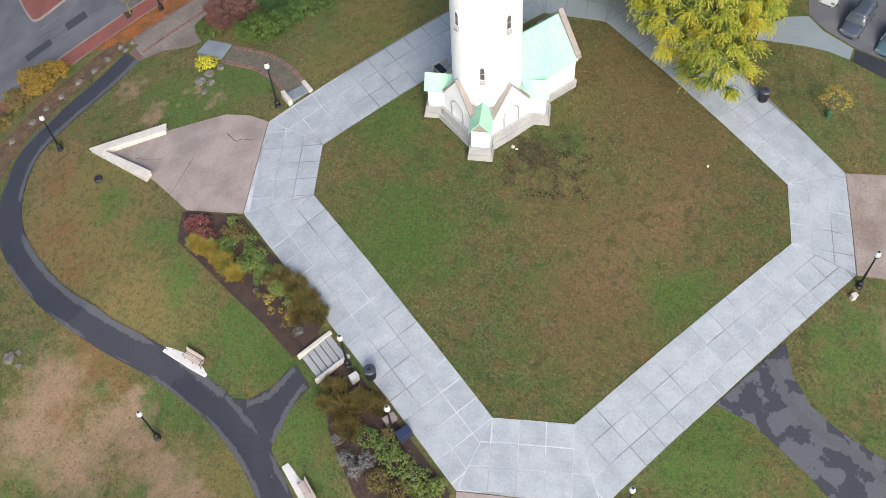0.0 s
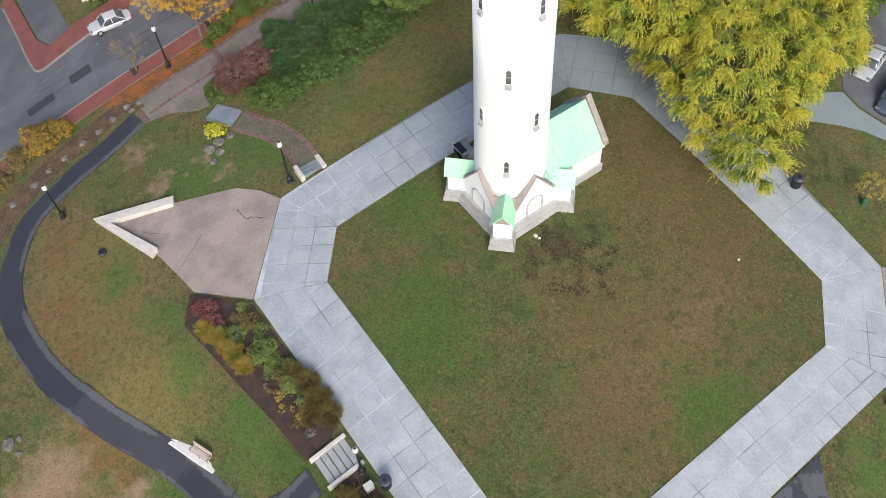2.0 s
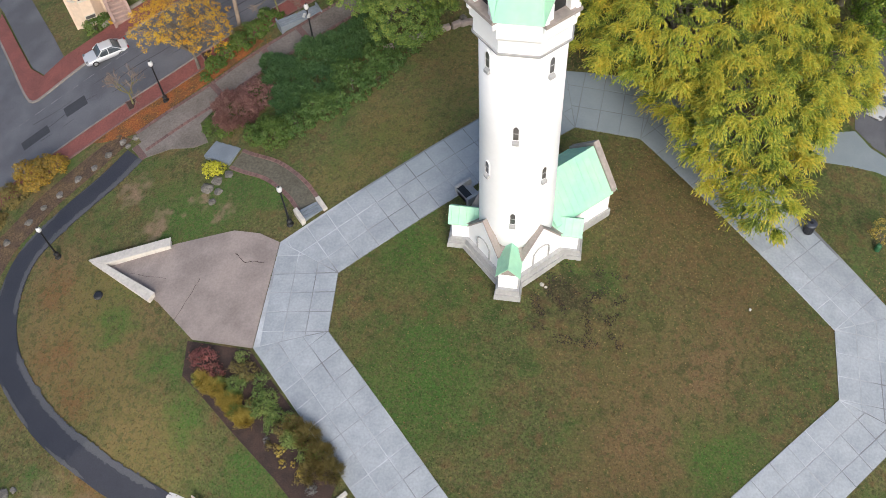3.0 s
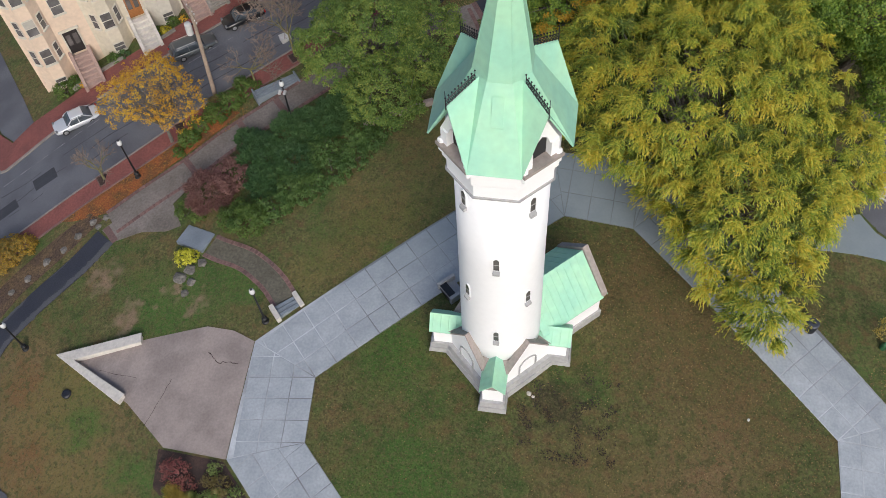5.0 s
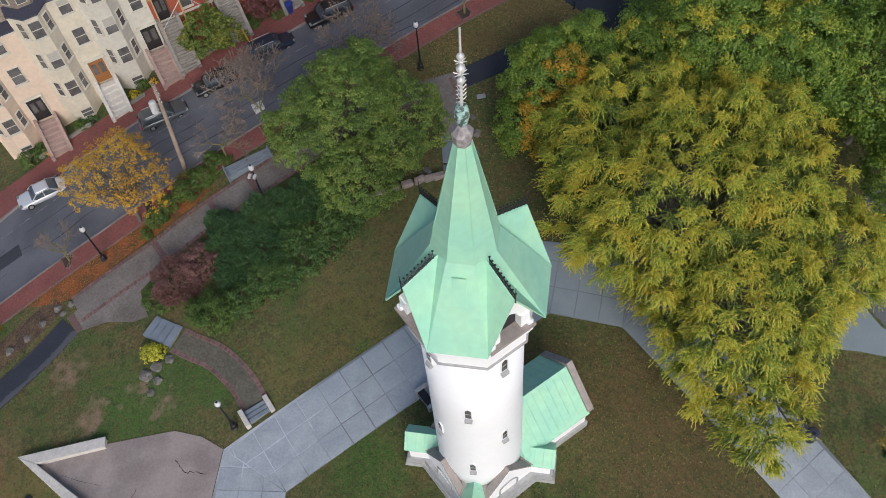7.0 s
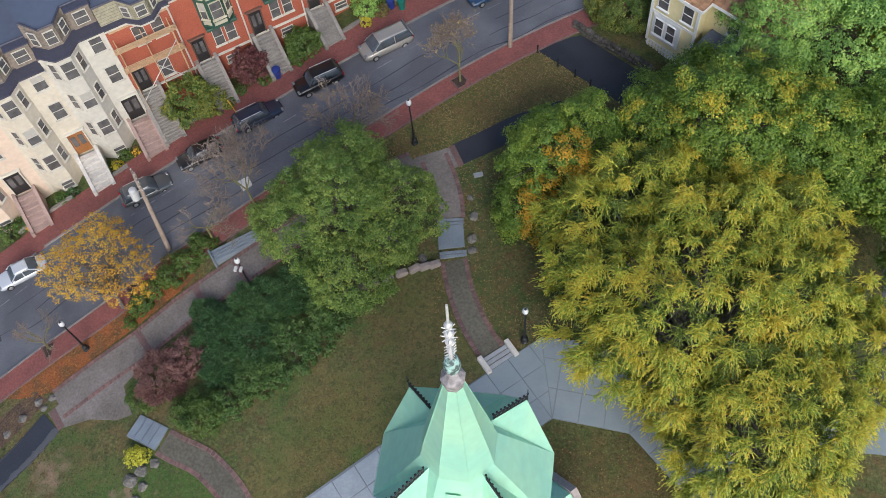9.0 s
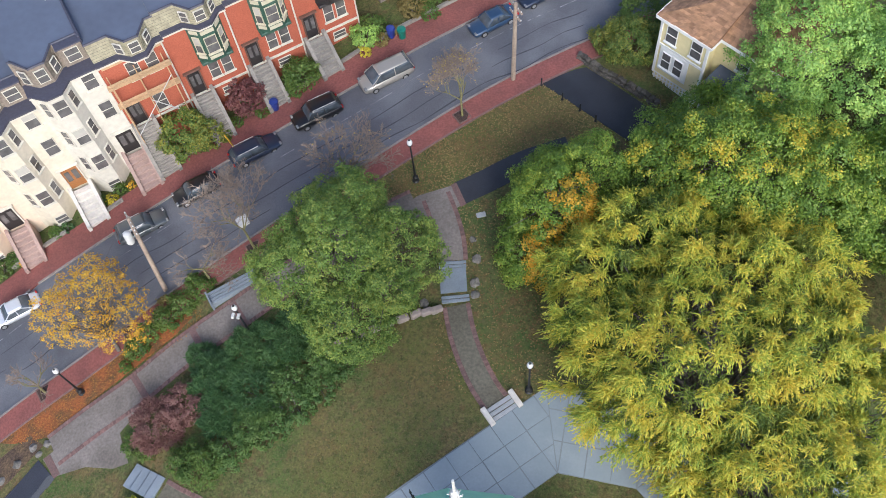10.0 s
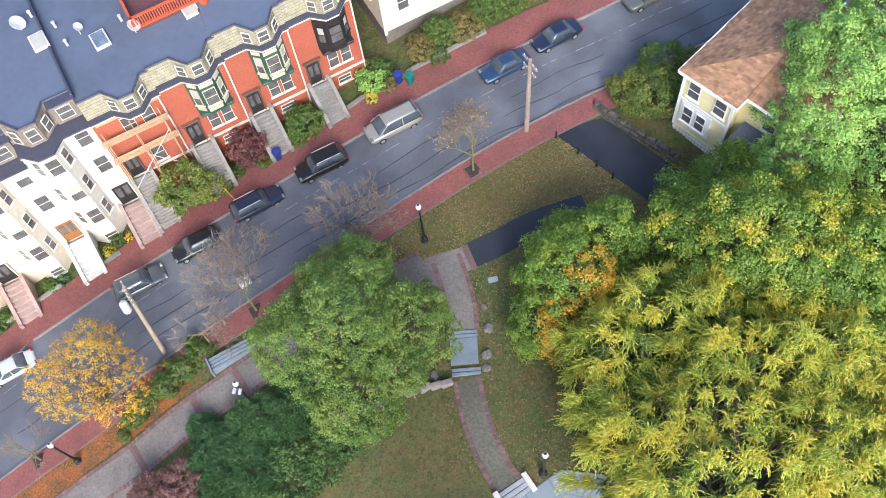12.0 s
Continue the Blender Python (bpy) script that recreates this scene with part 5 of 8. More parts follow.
utility_pole(-28.2, 23.9, look((0, 0, 0), (0.01, -0.15, -1)) @ pose(0, 0, 0, 0, 0, 38), 8.0, "weathered wooden utility pole with a grey transformer", True)
utility_pole(-6.8, 40.7, pose(0, 0, 0, 0, 1.5, 38), 7.7, "weathered wooden utility pole with crossarms", False)


def tree_pit(x, y):
    pit = thing("tree_pit", on_ground(x, y, 40, 0.13), "square stone-edged tree pit in the brick pavement", "tree pit", kind="structure")
    part("soil", boxed(-0.42, -0.42, -0.2, 0.42, 0.42, 0.03), MULCH, pit)
    for k in range(4):
        bm = boxed(-0.5, 0.42, -0.2, 0.5, 0.5, 0.05, 0.01)
        bmesh.ops.transform(bm, matrix=pose(0, 0, 0, 0, 0, 90 * k), verts=bm.verts)
        part("edge_stone", bm, BRICK_EDGE, pit)


for x, y in ((-35.0, 16.6), (-22.4, 26.9), (-16.5, 31.8), (-9.9, 37.4), (-29.9, 20.9)):
    tree_pit(x, y)


# ---- parked cars ----
TYRE = mat("tyre_rubber", (0.02, 0.02, 0.021), 0.85, 20.0, 0.15)
RIM = mat("alloy_rim", (0.5, 0.5, 0.5), 0.35, 10.0, 0.1, metal=0.7)
# the bluish base colour stands in for sky reflected in the car windows
CARGLASS = glass_mat("car_glass", (0.07, 0.085, 0.10), 0.05)
LAMPG = mat("headlight_glass", (0.2, 0.205, 0.21), 0.15, 5.0, 0.05)
TAIL = mat("tail_light_red", (0.45, 0.02, 0.02), 0.25, 5.0, 0.1)
TRIM = mat("black_trim", (0.02, 0.02, 0.02), 0.6, 10.0, 0.1)


def car(x, y, turn, paint, label, kind="sedan", roof_rack=False):
    """A parked car: local x runs to the front."""
    L, W, H, roofline = {"sedan": (4.6, 1.78, 1.45, ((1.05, .62), (0.35, 1.0), (-0.75, 1.0), (-1.55, .66))),
                         "hatch": (4.3, 1.76, 1.5, ((1.0, .62), (0.35, 1.0), (-1.45, .98), (-1.95, .64))),
                         "wagon": (4.7, 1.78, 1.55, ((1.05, .60), (0.4, 1.0), (-1.75, .98), (-2.2, .62))),
                         "suv": (4.6, 1.85, 1.75, ((1.05, .60), (0.5, 1.0), (-1.85, .98), (-2.15, .6))),
                         "van": (5.0, 1.95, 1.8, ((1.65, .56), (0.75, 1.0), (-2.15, .98), (-2.4, .6)))}[kind]
    c = thing("parked_car", on_ground(x, y, turn, 0.02) @ Matrix.Scale(1 / K, 4), label, "car", "parked cars")
    t = paint
    belt = H * 0.6

    def rounded(x, half, z0, z1, n=16, sharp=0.45):
        """A cross-section with rounded shoulders."""
        mid, up_h = (z0 + z1) / 2, (z1 - z0) / 2
        out = []
        for i in range(n):
            c, v = math.cos(2 * math.pi * i / n), math.sin(2 * math.pi * i / n)
            out.append((x, half * math.copysign(abs(c) ** sharp, c), mid + up_h * math.copysign(abs(v) ** sharp, v)))
        return out

    bm = bmesh.new()
    tall = 0.97 if kind in ("suv", "van", "hatch", "wagon") else 0.88
    secs = [rounded(fx * L, W / 2 * half, z0, belt * z1) for fx, half, z0, z1 in (
        (0.5, 0.5, 0.36, 0.6), (0.49, 0.74, 0.26, 0.68), (0.46, 0.87, 0.2, 0.75), (0.4, 0.94, 0.19, 0.82), (0.3, 0.98, 0.18, 0.89), (0.2, 0.99, 0.18, 0.95), (0.08, 1.0, 0.18, 1.0),
        (-0.1, 1.0, 0.18, 1.0), (-0.28, 1.0, 0.18, 1.0), (-0.38, 0.97, 0.2, tall + 0.04), (-0.45, 0.91, 0.23, tall), (-0.485, 0.82, 0.28, tall - 0.06), (-0.5, 0.62, 0.36, tall - 0.2))]
    loft(bm, secs)
    bmesh.ops.recalc_face_normals(bm, faces=bm.faces)
    part("body", bm, t, c, smooth=True)
    # glazed cabin with a bowed roof
    (x0, _), (x1, _), (x2, _), (x3, _) = roofline
    wb, wt = W / 2 * 0.9, W / 2 * 0.72

    def cabin(x):
        """Height and top half width of the cabin at a place along the car."""
        if x > x1:
            k = (x0 - x) / (x0 - x1)
        elif x < x2:
            k = (x - x3) / (x2 - x3)
        else:
            k = 1.0
        k = math.sin(max(0.0, min(1.0, k)) * math.pi / 2)
        crown = 0.04 * (1 - ((x - (x1 + x2) / 2) / ((x0 - x3) / 2)) ** 2)
        return belt - 0.04 + (H - 0.06 - belt + 0.04) * k + crown, wb + (wt - wb) * k

    def hoop(x, lift=0.0):
        h, w = cabin(x)
        return [(x, yy, zz) for yy, zz in ((-wb, belt - 0.06), (-w - 0.02, h - 0.12 + lift), (-w + 0.06, h - 0.03 + lift), (-w * 0.6, h + lift), (w * 0.6, h + lift), (w - 0.06, h - 0.03 + lift), (w + 0.02, h - 0.12 + lift), (wb, belt - 0.06))]

    bm = bmesh.new()
    loft(bm, [hoop(x0 + (x3 - x0) * i / 14) for i in range(15)])
    bmesh.ops.recalc_face_normals(bm, faces=bm.faces)
    part("glasshouse", bm, CARGLASS, c, "dark car window glass", smooth=True)
    bm = bmesh.new()
    ends = (x1 + 0.12, x2 - 0.08)
    loft(bm, [hoop(ends[0] + (ends[1] - ends[0]) * i / 8, 0.02)[2:6] + [(p[0], p[1], p[2] - 0.03) for p in hoop(ends[0] + (ends[1] - ends[0]) * i / 8, 0.0)[2:6]][::-1] for i in range(9)])
    bmesh.ops.recalc_face_normals(bm, faces=bm.faces)
    part("roof", bm, t, c, smooth=True)
    for sy in (-1, 1):
        for (ax, ay, az), (bx, by, bz) in (((x0, wb, belt - 0.02), (x1, wt, H - 0.05)), ((x3, wb, belt - 0.02), (x2, wt, H - 0.07)), ((x1 * 0.2 + x2 * 0.35, wb, belt), (x1 * 0.2 + x2 * 0.35, wt, H - 0.05))):
            bm = bmesh.new()
            tube(bm, (ax, sy * ay, az), (bx, sy * by, bz), 0.045, 0.04, 5)
            part("pillar", bm, t, c)
        bm = bmesh.new()
        box(bm, x0 - 0.35, sy * (wb + 0.06) - 0.07, belt + 0.0, x0 - 0.2, sy * (wb + 0.06) + 0.07, belt + 0.13, 0.03)
        part("wing_mirror", bm, t, c)
        bm = bmesh.new()
        box(bm, L * 0.44, sy * W * 0.34 - 0.2, belt * 0.62, L * 0.487, sy * W * 0.34 + 0.17, belt * 0.78, 0.03)
        part("headlight", bm, LAMPG, c)
        bm = bmesh.new()
        box(bm, -L * 0.494, sy * W * 0.36 - 0.14, belt * 0.66, -L * 0.465, sy * W * 0.36 + 0.14, belt * 0.92, 0.03)
        part("tail_light", bm, TAIL, c)
        for fx in (0.3, -0.29):
            wheel = new("wheel")
            wheel.parent = c
            wheel.matrix_local = pose(fx * L, sy * (W / 2 - 0.1), 0.31, 90, 0, 0)
            bm = bmesh.new()
            lathe(bm, [(0.2, -0.11), (0.3, -0.11), (0.325, -0.06), (0.325, 0.06), (0.3, 0.11), (0.2, 0.11)], 18)
            part("tyre", bm, TYRE, wheel)
            bm = bmesh.new()
            lathe(bm, [(0.19, -0.118), (0.21, -0.1), (0.21, 0.1), (0.19, 0.118), (0.05, 0.122)], 14)
            part("rim", bm, RIM, wheel)
    bm = bmesh.new()
    box(bm, L * 0.482, -W * 0.3, 0.3, L * 0.5, W * 0.3, 0.44, 0.02)
    part("grille", bm, TRIM, c)
    bm = bmesh.new()
    box(bm, -L * 0.502, -0.26, 0.48, -L * 0.49, 0.26, 0.6)
    part("number_plate", bm, LAMPG, c)
    if roof_rack:
        for sy in (-1, 1):
            bm = bmesh.new()
            tube(bm, (x1 - 0.1, sy * wt * 0.92, H + 0.06), (x2 + 0.1, sy * wt * 0.92, H + 0.05), 0.025, 0.025, 5)
            part("roof_rail", bm, BOXGREY, c)
    return c


def paint(name, colour, metal=0.3):
    m = mat(name, colour, 0.28, 30.0, 0.04, metal=metal)
    m.node_tree.nodes["Principled BSDF"].inputs["Coat Weight"].default_value = 0.6
    return m


SA, SE = Vector((-35.18, 27.29)), Vector((0.796, 0.605))
SN = Vector((-0.605, 0.796))


def kerbside(s, off):
    p = SA + SE * s + SN * off
    return p.x, p.y


NAVY, BLACKP, WHITEP = paint("navy_paint_car", (0.02, 0.03, 0.06)), paint("black_paint_car", (0.012, 0.012, 0.014)), paint("white_paint_car", (0.55, 0.57, 0.60), 0.15)
for s, off, back, pt, label, kind, rack in (
        (-6.55, -1.2, 1, WHITEP, "silver white saloon car parked at the kerb", "sedan", 0), (3.85, -1.2, 0, paint("grey_paint", (0.10, 0.11, 0.115)), "dark grey estate car parked at the kerb", "wagon", 1),
        (8.3, -1.1, 1, BLACKP, "black hatchback car under bare branches", "hatch", 0), (13.15, -0.85, 0, NAVY, "navy estate car with roof rails", "wagon", 1),
        (18.1, -0.9, 1, BLACKP, "black sport utility car parked at the kerb", "suv", 1), (23.6, -1.05, 1, paint("champagne_paint", (0.34, 0.32, 0.285)), "champagne silver minivan parked at the kerb", "van", 0),
        (32.2, -1.3, 1, paint("blue_paint", (0.03, 0.065, 0.13)), "blue saloon car parked at the kerb", "sedan", 0), (36.5, -1.0, 1, NAVY, "dark navy saloon car parked at the kerb", "sedan", 0), (43.9, -1.3, 1, paint("jeep_paint", (0.14, 0.14, 0.13)), "grey sport utility car parked at the kerb", "suv", 1)):
    x, y = kerbside(s, off)
    car(x, y, 37.25 + (180 if back else 0) + random.uniform(-1.5, 1.5), pt, label, kind, bool(rack))
car(20.75, 18.35, -118, paint("slate_paint", (0.10, 0.12, 0.16)), "slate blue pickup-nosed car in the car park", "suv")
car(23.3, 17.4, -118, paint("teal_paint", (0.10, 0.19, 0.23)), "teal saloon car in the car park", "sedan")
car(19.4, 21.2, -118, WHITEP, "white saloon car in the car park", "sedan")


# small posts along the driveway
for x, y in ((-4.82, 40.38), (-3.32, 39.28), (-2.08, 38.46), (-1.0, 37.66)):
    post = thing("driveway_post", on_ground(x, y), "short black metal post beside the driveway", "post", "driveway posts")
    bm = bmesh.new()
    lathe(bm, [(0.05, -0.2), (0.05, 0.62), (0.07, 0.64), (0.07, 0.7), (0.02, 0.76)], 8)
    part("post", bm, IRON, post)
    bm = bmesh.new()
    lathe(bm, [(0.1, -0.1), (0.1, 0.05), (0.06, 0.08)], 8)
    part("foot", bm, IRON, post)


# ---- the terrace across the street: local x along the kerb, local y away from it ----
CREAM = mat("cream_painted_masonry", (0.64, 0.58, 0.46), 0.8, 3.0, 0.08, (0.54, 0.49, 0.38), 0.5, 0.6, 0.08)
PEACH = mat("peach_painted_masonry", (0.70, 0.56, 0.43), 0.8, 3.0, 0.07, (0.62, 0.50, 0.39), 0.6, 0.5, 0.08)
OFFWHITE = mat("white_painted_masonry", (0.60, 0.57, 0.49), 0.8, 3.0, 0.08, (0.51, 0.48, 0.41), 0.5, 0.6, 0.08)
REDWALL = mat("red_brick_wall", (0.37, 0.10, 0.055), 0.85, 10.0, 0.15, (0.32, 0.085, 0.045), 0.6, 0.8, 0.15)
BAYCREAM = mat("cream_bay_trim", (0.50, 0.46, 0.34), 0.7, 4.0, 0.06)
GREENT = mat("dark_green_trim", (0.035, 0.085, 0.06), 0.5, 6.0, 0.1)
BROWNT = mat("brown_painted_trim", (0.13, 0.07, 0.05), 0.6, 6.0, 0.15)
BLACKT = mat("black_painted_timber", (0.025, 0.022, 0.022), 0.5, 6.0, 0.15)
SLATE = mat("tan_slates", (0.33, 0.30, 0.20), 0.8, 6.0, 0.2, (0.24, 0.22, 0.15), 0.7, 1.6, 0.25)
SLATE_BROWN = mat("brown_slates", (0.25, 0.205, 0.165), 0.8, 6.0, 0.2, (0.18, 0.15, 0.12), 0.7, 1.6, 0.25)
SLATE_DARK = mat("slate_joint", (0.16, 0.145, 0.105), 0.85, 6.0, 0.2)
PURPLE = mat("dark_slate_edging", (0.06, 0.06, 0.085), 0.6, 6.0, 0.15)
MEMBRANE = mat("blue_grey_roof_membrane", (0.105, 0.125, 0.175), 0.8, 2.0, 0.08, (0.085, 0.10, 0.14), 0.7, 0.25, 0.05)
TIMBER = mat("new_timber", (0.52, 0.36, 0.2), 0.8, 8.0, 0.15, (0.42, 0.28, 0.15), 0.5, 1.5)
DOORWOOD = mat("varnished_door_wood", (0.34, 0.14, 0.04), 0.5, 8.0, 0.15, (0.25, 0.1, 0.03), 0.5, 2.0)
PINKSTONE = mat("brownstone_steps", (0.38, 0.27, 0.23), 0.85, 8.0, 0.12, (0.3, 0.21, 0.18), 0.6, 1.0, 0.15)
CURTAIN = mat("drawn_blind", (0.42, 0.40, 0.35), 0.8, 3.0, 0.08)
STOOP = mat("grey_stoop_stone", (0.27, 0.25, 0.22), 0.85, 7.0, 0.14, (0.19, 0.175, 0.155), 0.6, 0.9, 0.15)
ROW = pose(SA.x, SA.y, 0, 0, 0, 37.25)


def row_ground(s, off):
    p = SA + SE * s + SN * off
    return gz(p.x, p.y)


def sash(parent, x, y, z, w, h, turn=0.0, frame_mat=None, sill=True, blind=False):
    """A sash window in a wall that faces local -y: frame, two panes, meeting rail and sill."""
    win = new("window")
    win.parent = parent
    win.matrix_local = pose(x, y, z, 0, 0, turn)
    fm = frame_mat or OFFWHITE
    bm = bmesh.new()
    for a in ((-w / 2 - 0.045, -h / 2 - 0.045, -w / 2, h / 2 + 0.045), (w / 2, -h / 2 - 0.045, w / 2 + 0.045, h / 2 + 0.045), (-w / 2, h / 2, w / 2, h / 2 + 0.045), (-w / 2, -h / 2 - 0.045, w / 2, -h / 2), (-w / 2, -0.02, w / 2, 0.02)):
        box(bm, a[0], -0.05, a[1], a[2], 0.04, a[3])
    part("frame", bm, fm, win)
    for k, z0 in enumerate((-h / 2, 0.03)):
        part("pane", boxed(-w / 2, -0.02 - 0.015 * (1 - k), z0, w / 2, 0.02, z0 + h / 2 - 0.03), CURTAIN if (blind and k == 1) else PANE, win)
    if sill:
        part("sill", boxed(-w / 2 - 0.13, -0.13, -h / 2 - 0.17, w / 2 + 0.13, 0.03, -h / 2 - 0.07, 0.012), fm, win)
    return win


def angled_bay(house, x0, x1, out, z0, z1, material, name="bay", rim=0.35):
    bm = bmesh.new()
    prism(bm, [(x0, 0.06), (x0 + rim * (x1 - x0) * 0.9, -out), (x1 - rim * (x1 - x0) * 0.9, -out), (x1, 0.06)], z0, z1)
    bmesh.ops.recalc_face_normals(bm, faces=bm.faces)
    return part(name, bm, material, house)


def mansard(house, w, z, bay, out, material, high=1.4, depth=0.45, setback=0.0):
    """Slate attic above the cornice: a slope that stands nearly upright over the bay, its coping, and the windows over the bay."""
    x0, x1 = bay
    plan = [(-0.02, 0.0), (x0, 0.0), (x0 + 0.8, -out), (x1 - 0.8, -out), (x1, 0.0), (w + 0.02, 0.0)]
    for name, grow, a, b, m in (("cornice", 0.14, z - 0.32, z - 0.06, OFFWHITE), ("gutter", 0.26, z - 0.06, z + 0.1, PURPLE)):
        bm = bmesh.new()
        prism(bm, [(x, y - grow) for x, y in plan] + [(w + 0.02, 0.6 + setback), (-0.02, 0.6 + setback)], a, b)
        bmesh.ops.recalc_face_normals(bm, faces=bm.faces)
        part(name, bm, m, house)
    lean = [depth, depth, 0.14, 0.14, depth, depth]
    foot = [Vector((x, y + 0.12 + setback, z + 0.08)) for x, y in plan]
    head = [Vector((x, y + 0.12 + setback + d, z + high)) for (x, y), d in zip(plan, lean)]
    bm = bmesh.new()
    lo, hi = [bm.verts.new(p) for p in foot], [bm.verts.new(p) for p in head]
    b0, b1, t0, t1 = (bm.verts.new(p) for p in ((w + 0.02, 3, z + 0.08), (-0.02, 3, z + 0.08), (w + 0.02, 3, z + high), (-0.02, 3, z + high)))
    for i in range(5):
        bm.faces.new((lo[i], lo[i + 1], hi[i + 1], hi[i]))
    bm.faces.new((lo[-1], b0, t0, hi[-1]))
    bm.faces.new((b1, lo[0], hi[0], t1))
    bm.faces.new((*hi, t0, t1)).material_index = 1
    bmesh.ops.recalc_face_normals(bm, faces=bm.faces)
    part("mansard", bm, [material, MEMBRANE], house, "slate attic slope")
    for k in range(7):
        f = (k + 0.5) / 7
        bm = bmesh.new()
        pts = [a.lerp(b, f) + Vector((0, -0.004, 0)) for a, b in zip(foot, head)]
        for p, q in zip(pts, pts[1:]):
            tube(bm, p, q, 0.014, 0.014, 4)
        part("slate_course", bm, SLATE_DARK, house)
    bm = bmesh.new()
    for p, q in zip(head, head[1:]):
        d = (q - p).normalized()
        tube(bm, p - d * 0.05, q + d * 0.05, 0.085, 0.085, 6)
    part("coping", bm, PURPLE, house, "dark metal roof edging")
    for i, turn, ww in ((1, -45.5, 0.5), (2, 0.0, 0.62), (3, 45.5, 0.5)):
        mid = (foot[i] + foot[i + 1] + head[i] + head[i + 1]) / 4
        n = Vector((math.sin(math.radians(turn)), -math.cos(math.radians(turn)), 0))
        sash(house, mid.x + n.x * (0.05 if i == 2 else 0.14), mid.y + n.y * (0.05 if i == 2 else 0.14), mid.z, ww, high * 0.58, turn, sill=False)


def dormer(house, x, y, z, w, h, trim, blind=None):
    """A small flat-topped dormer with one sash."""
    d = new("dormer")
    d.parent = house
    d.matrix_local = pose(x, y, z)
    part("dormer_body", boxed(-w / 2, 0, 0, w / 2, 1.5, h), trim, d)
    part("dormer_roof", boxed(-w / 2 - 0.1, -0.12, h, w / 2 + 0.1, 1.6, h + 0.09, 0.02), PURPLE, d)
    sash(d, 0, -0.02, h * 0.52, w * 0.55, h * 0.62, sill=False)


def stoop(house, x, top, bottom, width, run, material, wall):
    """Front steps that come down to the pavement along local -y."""
    st = new("stoop")
    st.parent = house
    n = max(3, round((top - bottom) / 0.19))
    for k in range(n):
        z = top - (top - bottom) * k / n
        part("step", boxed(x - width / 2, -0.3 - run * (k + 1) / n, bottom - 0.6, x + width / 2, -0.28 - run * k / n, z, 0.015), material, st)
    for sx in (-1, 1):
        bm = bmesh.new()
        x0 = x + sx * (width / 2 + 0.12)
        vs = [[bm.verts.new((x0 + q, yy, zz)) for q in (-0.13, 0.13)] for yy, zz in ((0, top + 0.25), (-0.4, top + 0.25), (-0.3 - run, bottom + 0.3), (-0.5 - run, bottom + 0.3), (-0.5 - run, bottom - 0.6), (0, bottom - 0.6))]
        k = len(vs)
        for i in range(k):
            bm.faces.new((vs[i][0], vs[i][1], vs[(i + 1) % k][1], vs[(i + 1) % k][0]))
        bm.faces.new([v[0] for v in vs][::-1])
        bm.faces.new([v[1] for v in vs])
        bmesh.ops.recalc_face_normals(bm, faces=bm.faces)
        part("stoop_wall", bm, wall, st)


def house_body(label, s0, w, cornice, material, depth=13.0, roof_up=2.2):
    base = row_ground(s0 + w / 2, 4.5)
    h = thing("terraced_house", ROW @ pose(s0, 4.5, 0), label, "house", "terraced houses")
    part("wall", boxed(0.0, 0.0, base - 1.5, w, depth, cornice), material, h)
    return h, base


def doorway(h, x, z, w, hh, material, trim=None):
    d = new("door")
    d.parent = h
    d.matrix_local = pose(x, -0.03, z)
    part("door_leaf", boxed(-w / 2 + 0.08, -0.03, 0, w / 2 - 0.08, 0.06, hh - 0.1), material, d)
    for k in (-1, 1):
        part("door_panel", boxed(k * w * 0.2 - w * 0.13, -0.05, hh * 0.35, k * w * 0.2 + w * 0.13, -0.02, hh * 0.8), PANE, d)
    bm = bmesh.new()
    for a in ((-w / 2, 0, -w / 2 + 0.1, hh), (w / 2 - 0.1, 0, w / 2, hh), (-w / 2, hh - 0.1, w / 2, hh)):
        box(bm, a[0], -0.1, a[1], a[2], 0.05, a[3])
    part("door_frame", bm, trim or OFFWHITE, d)
    part("hood", boxed(-w / 2 - 0.12, -0.24, hh, w / 2 + 0.12, 0.02, hh + 0.12, 0.02), trim or OFFWHITE, d)


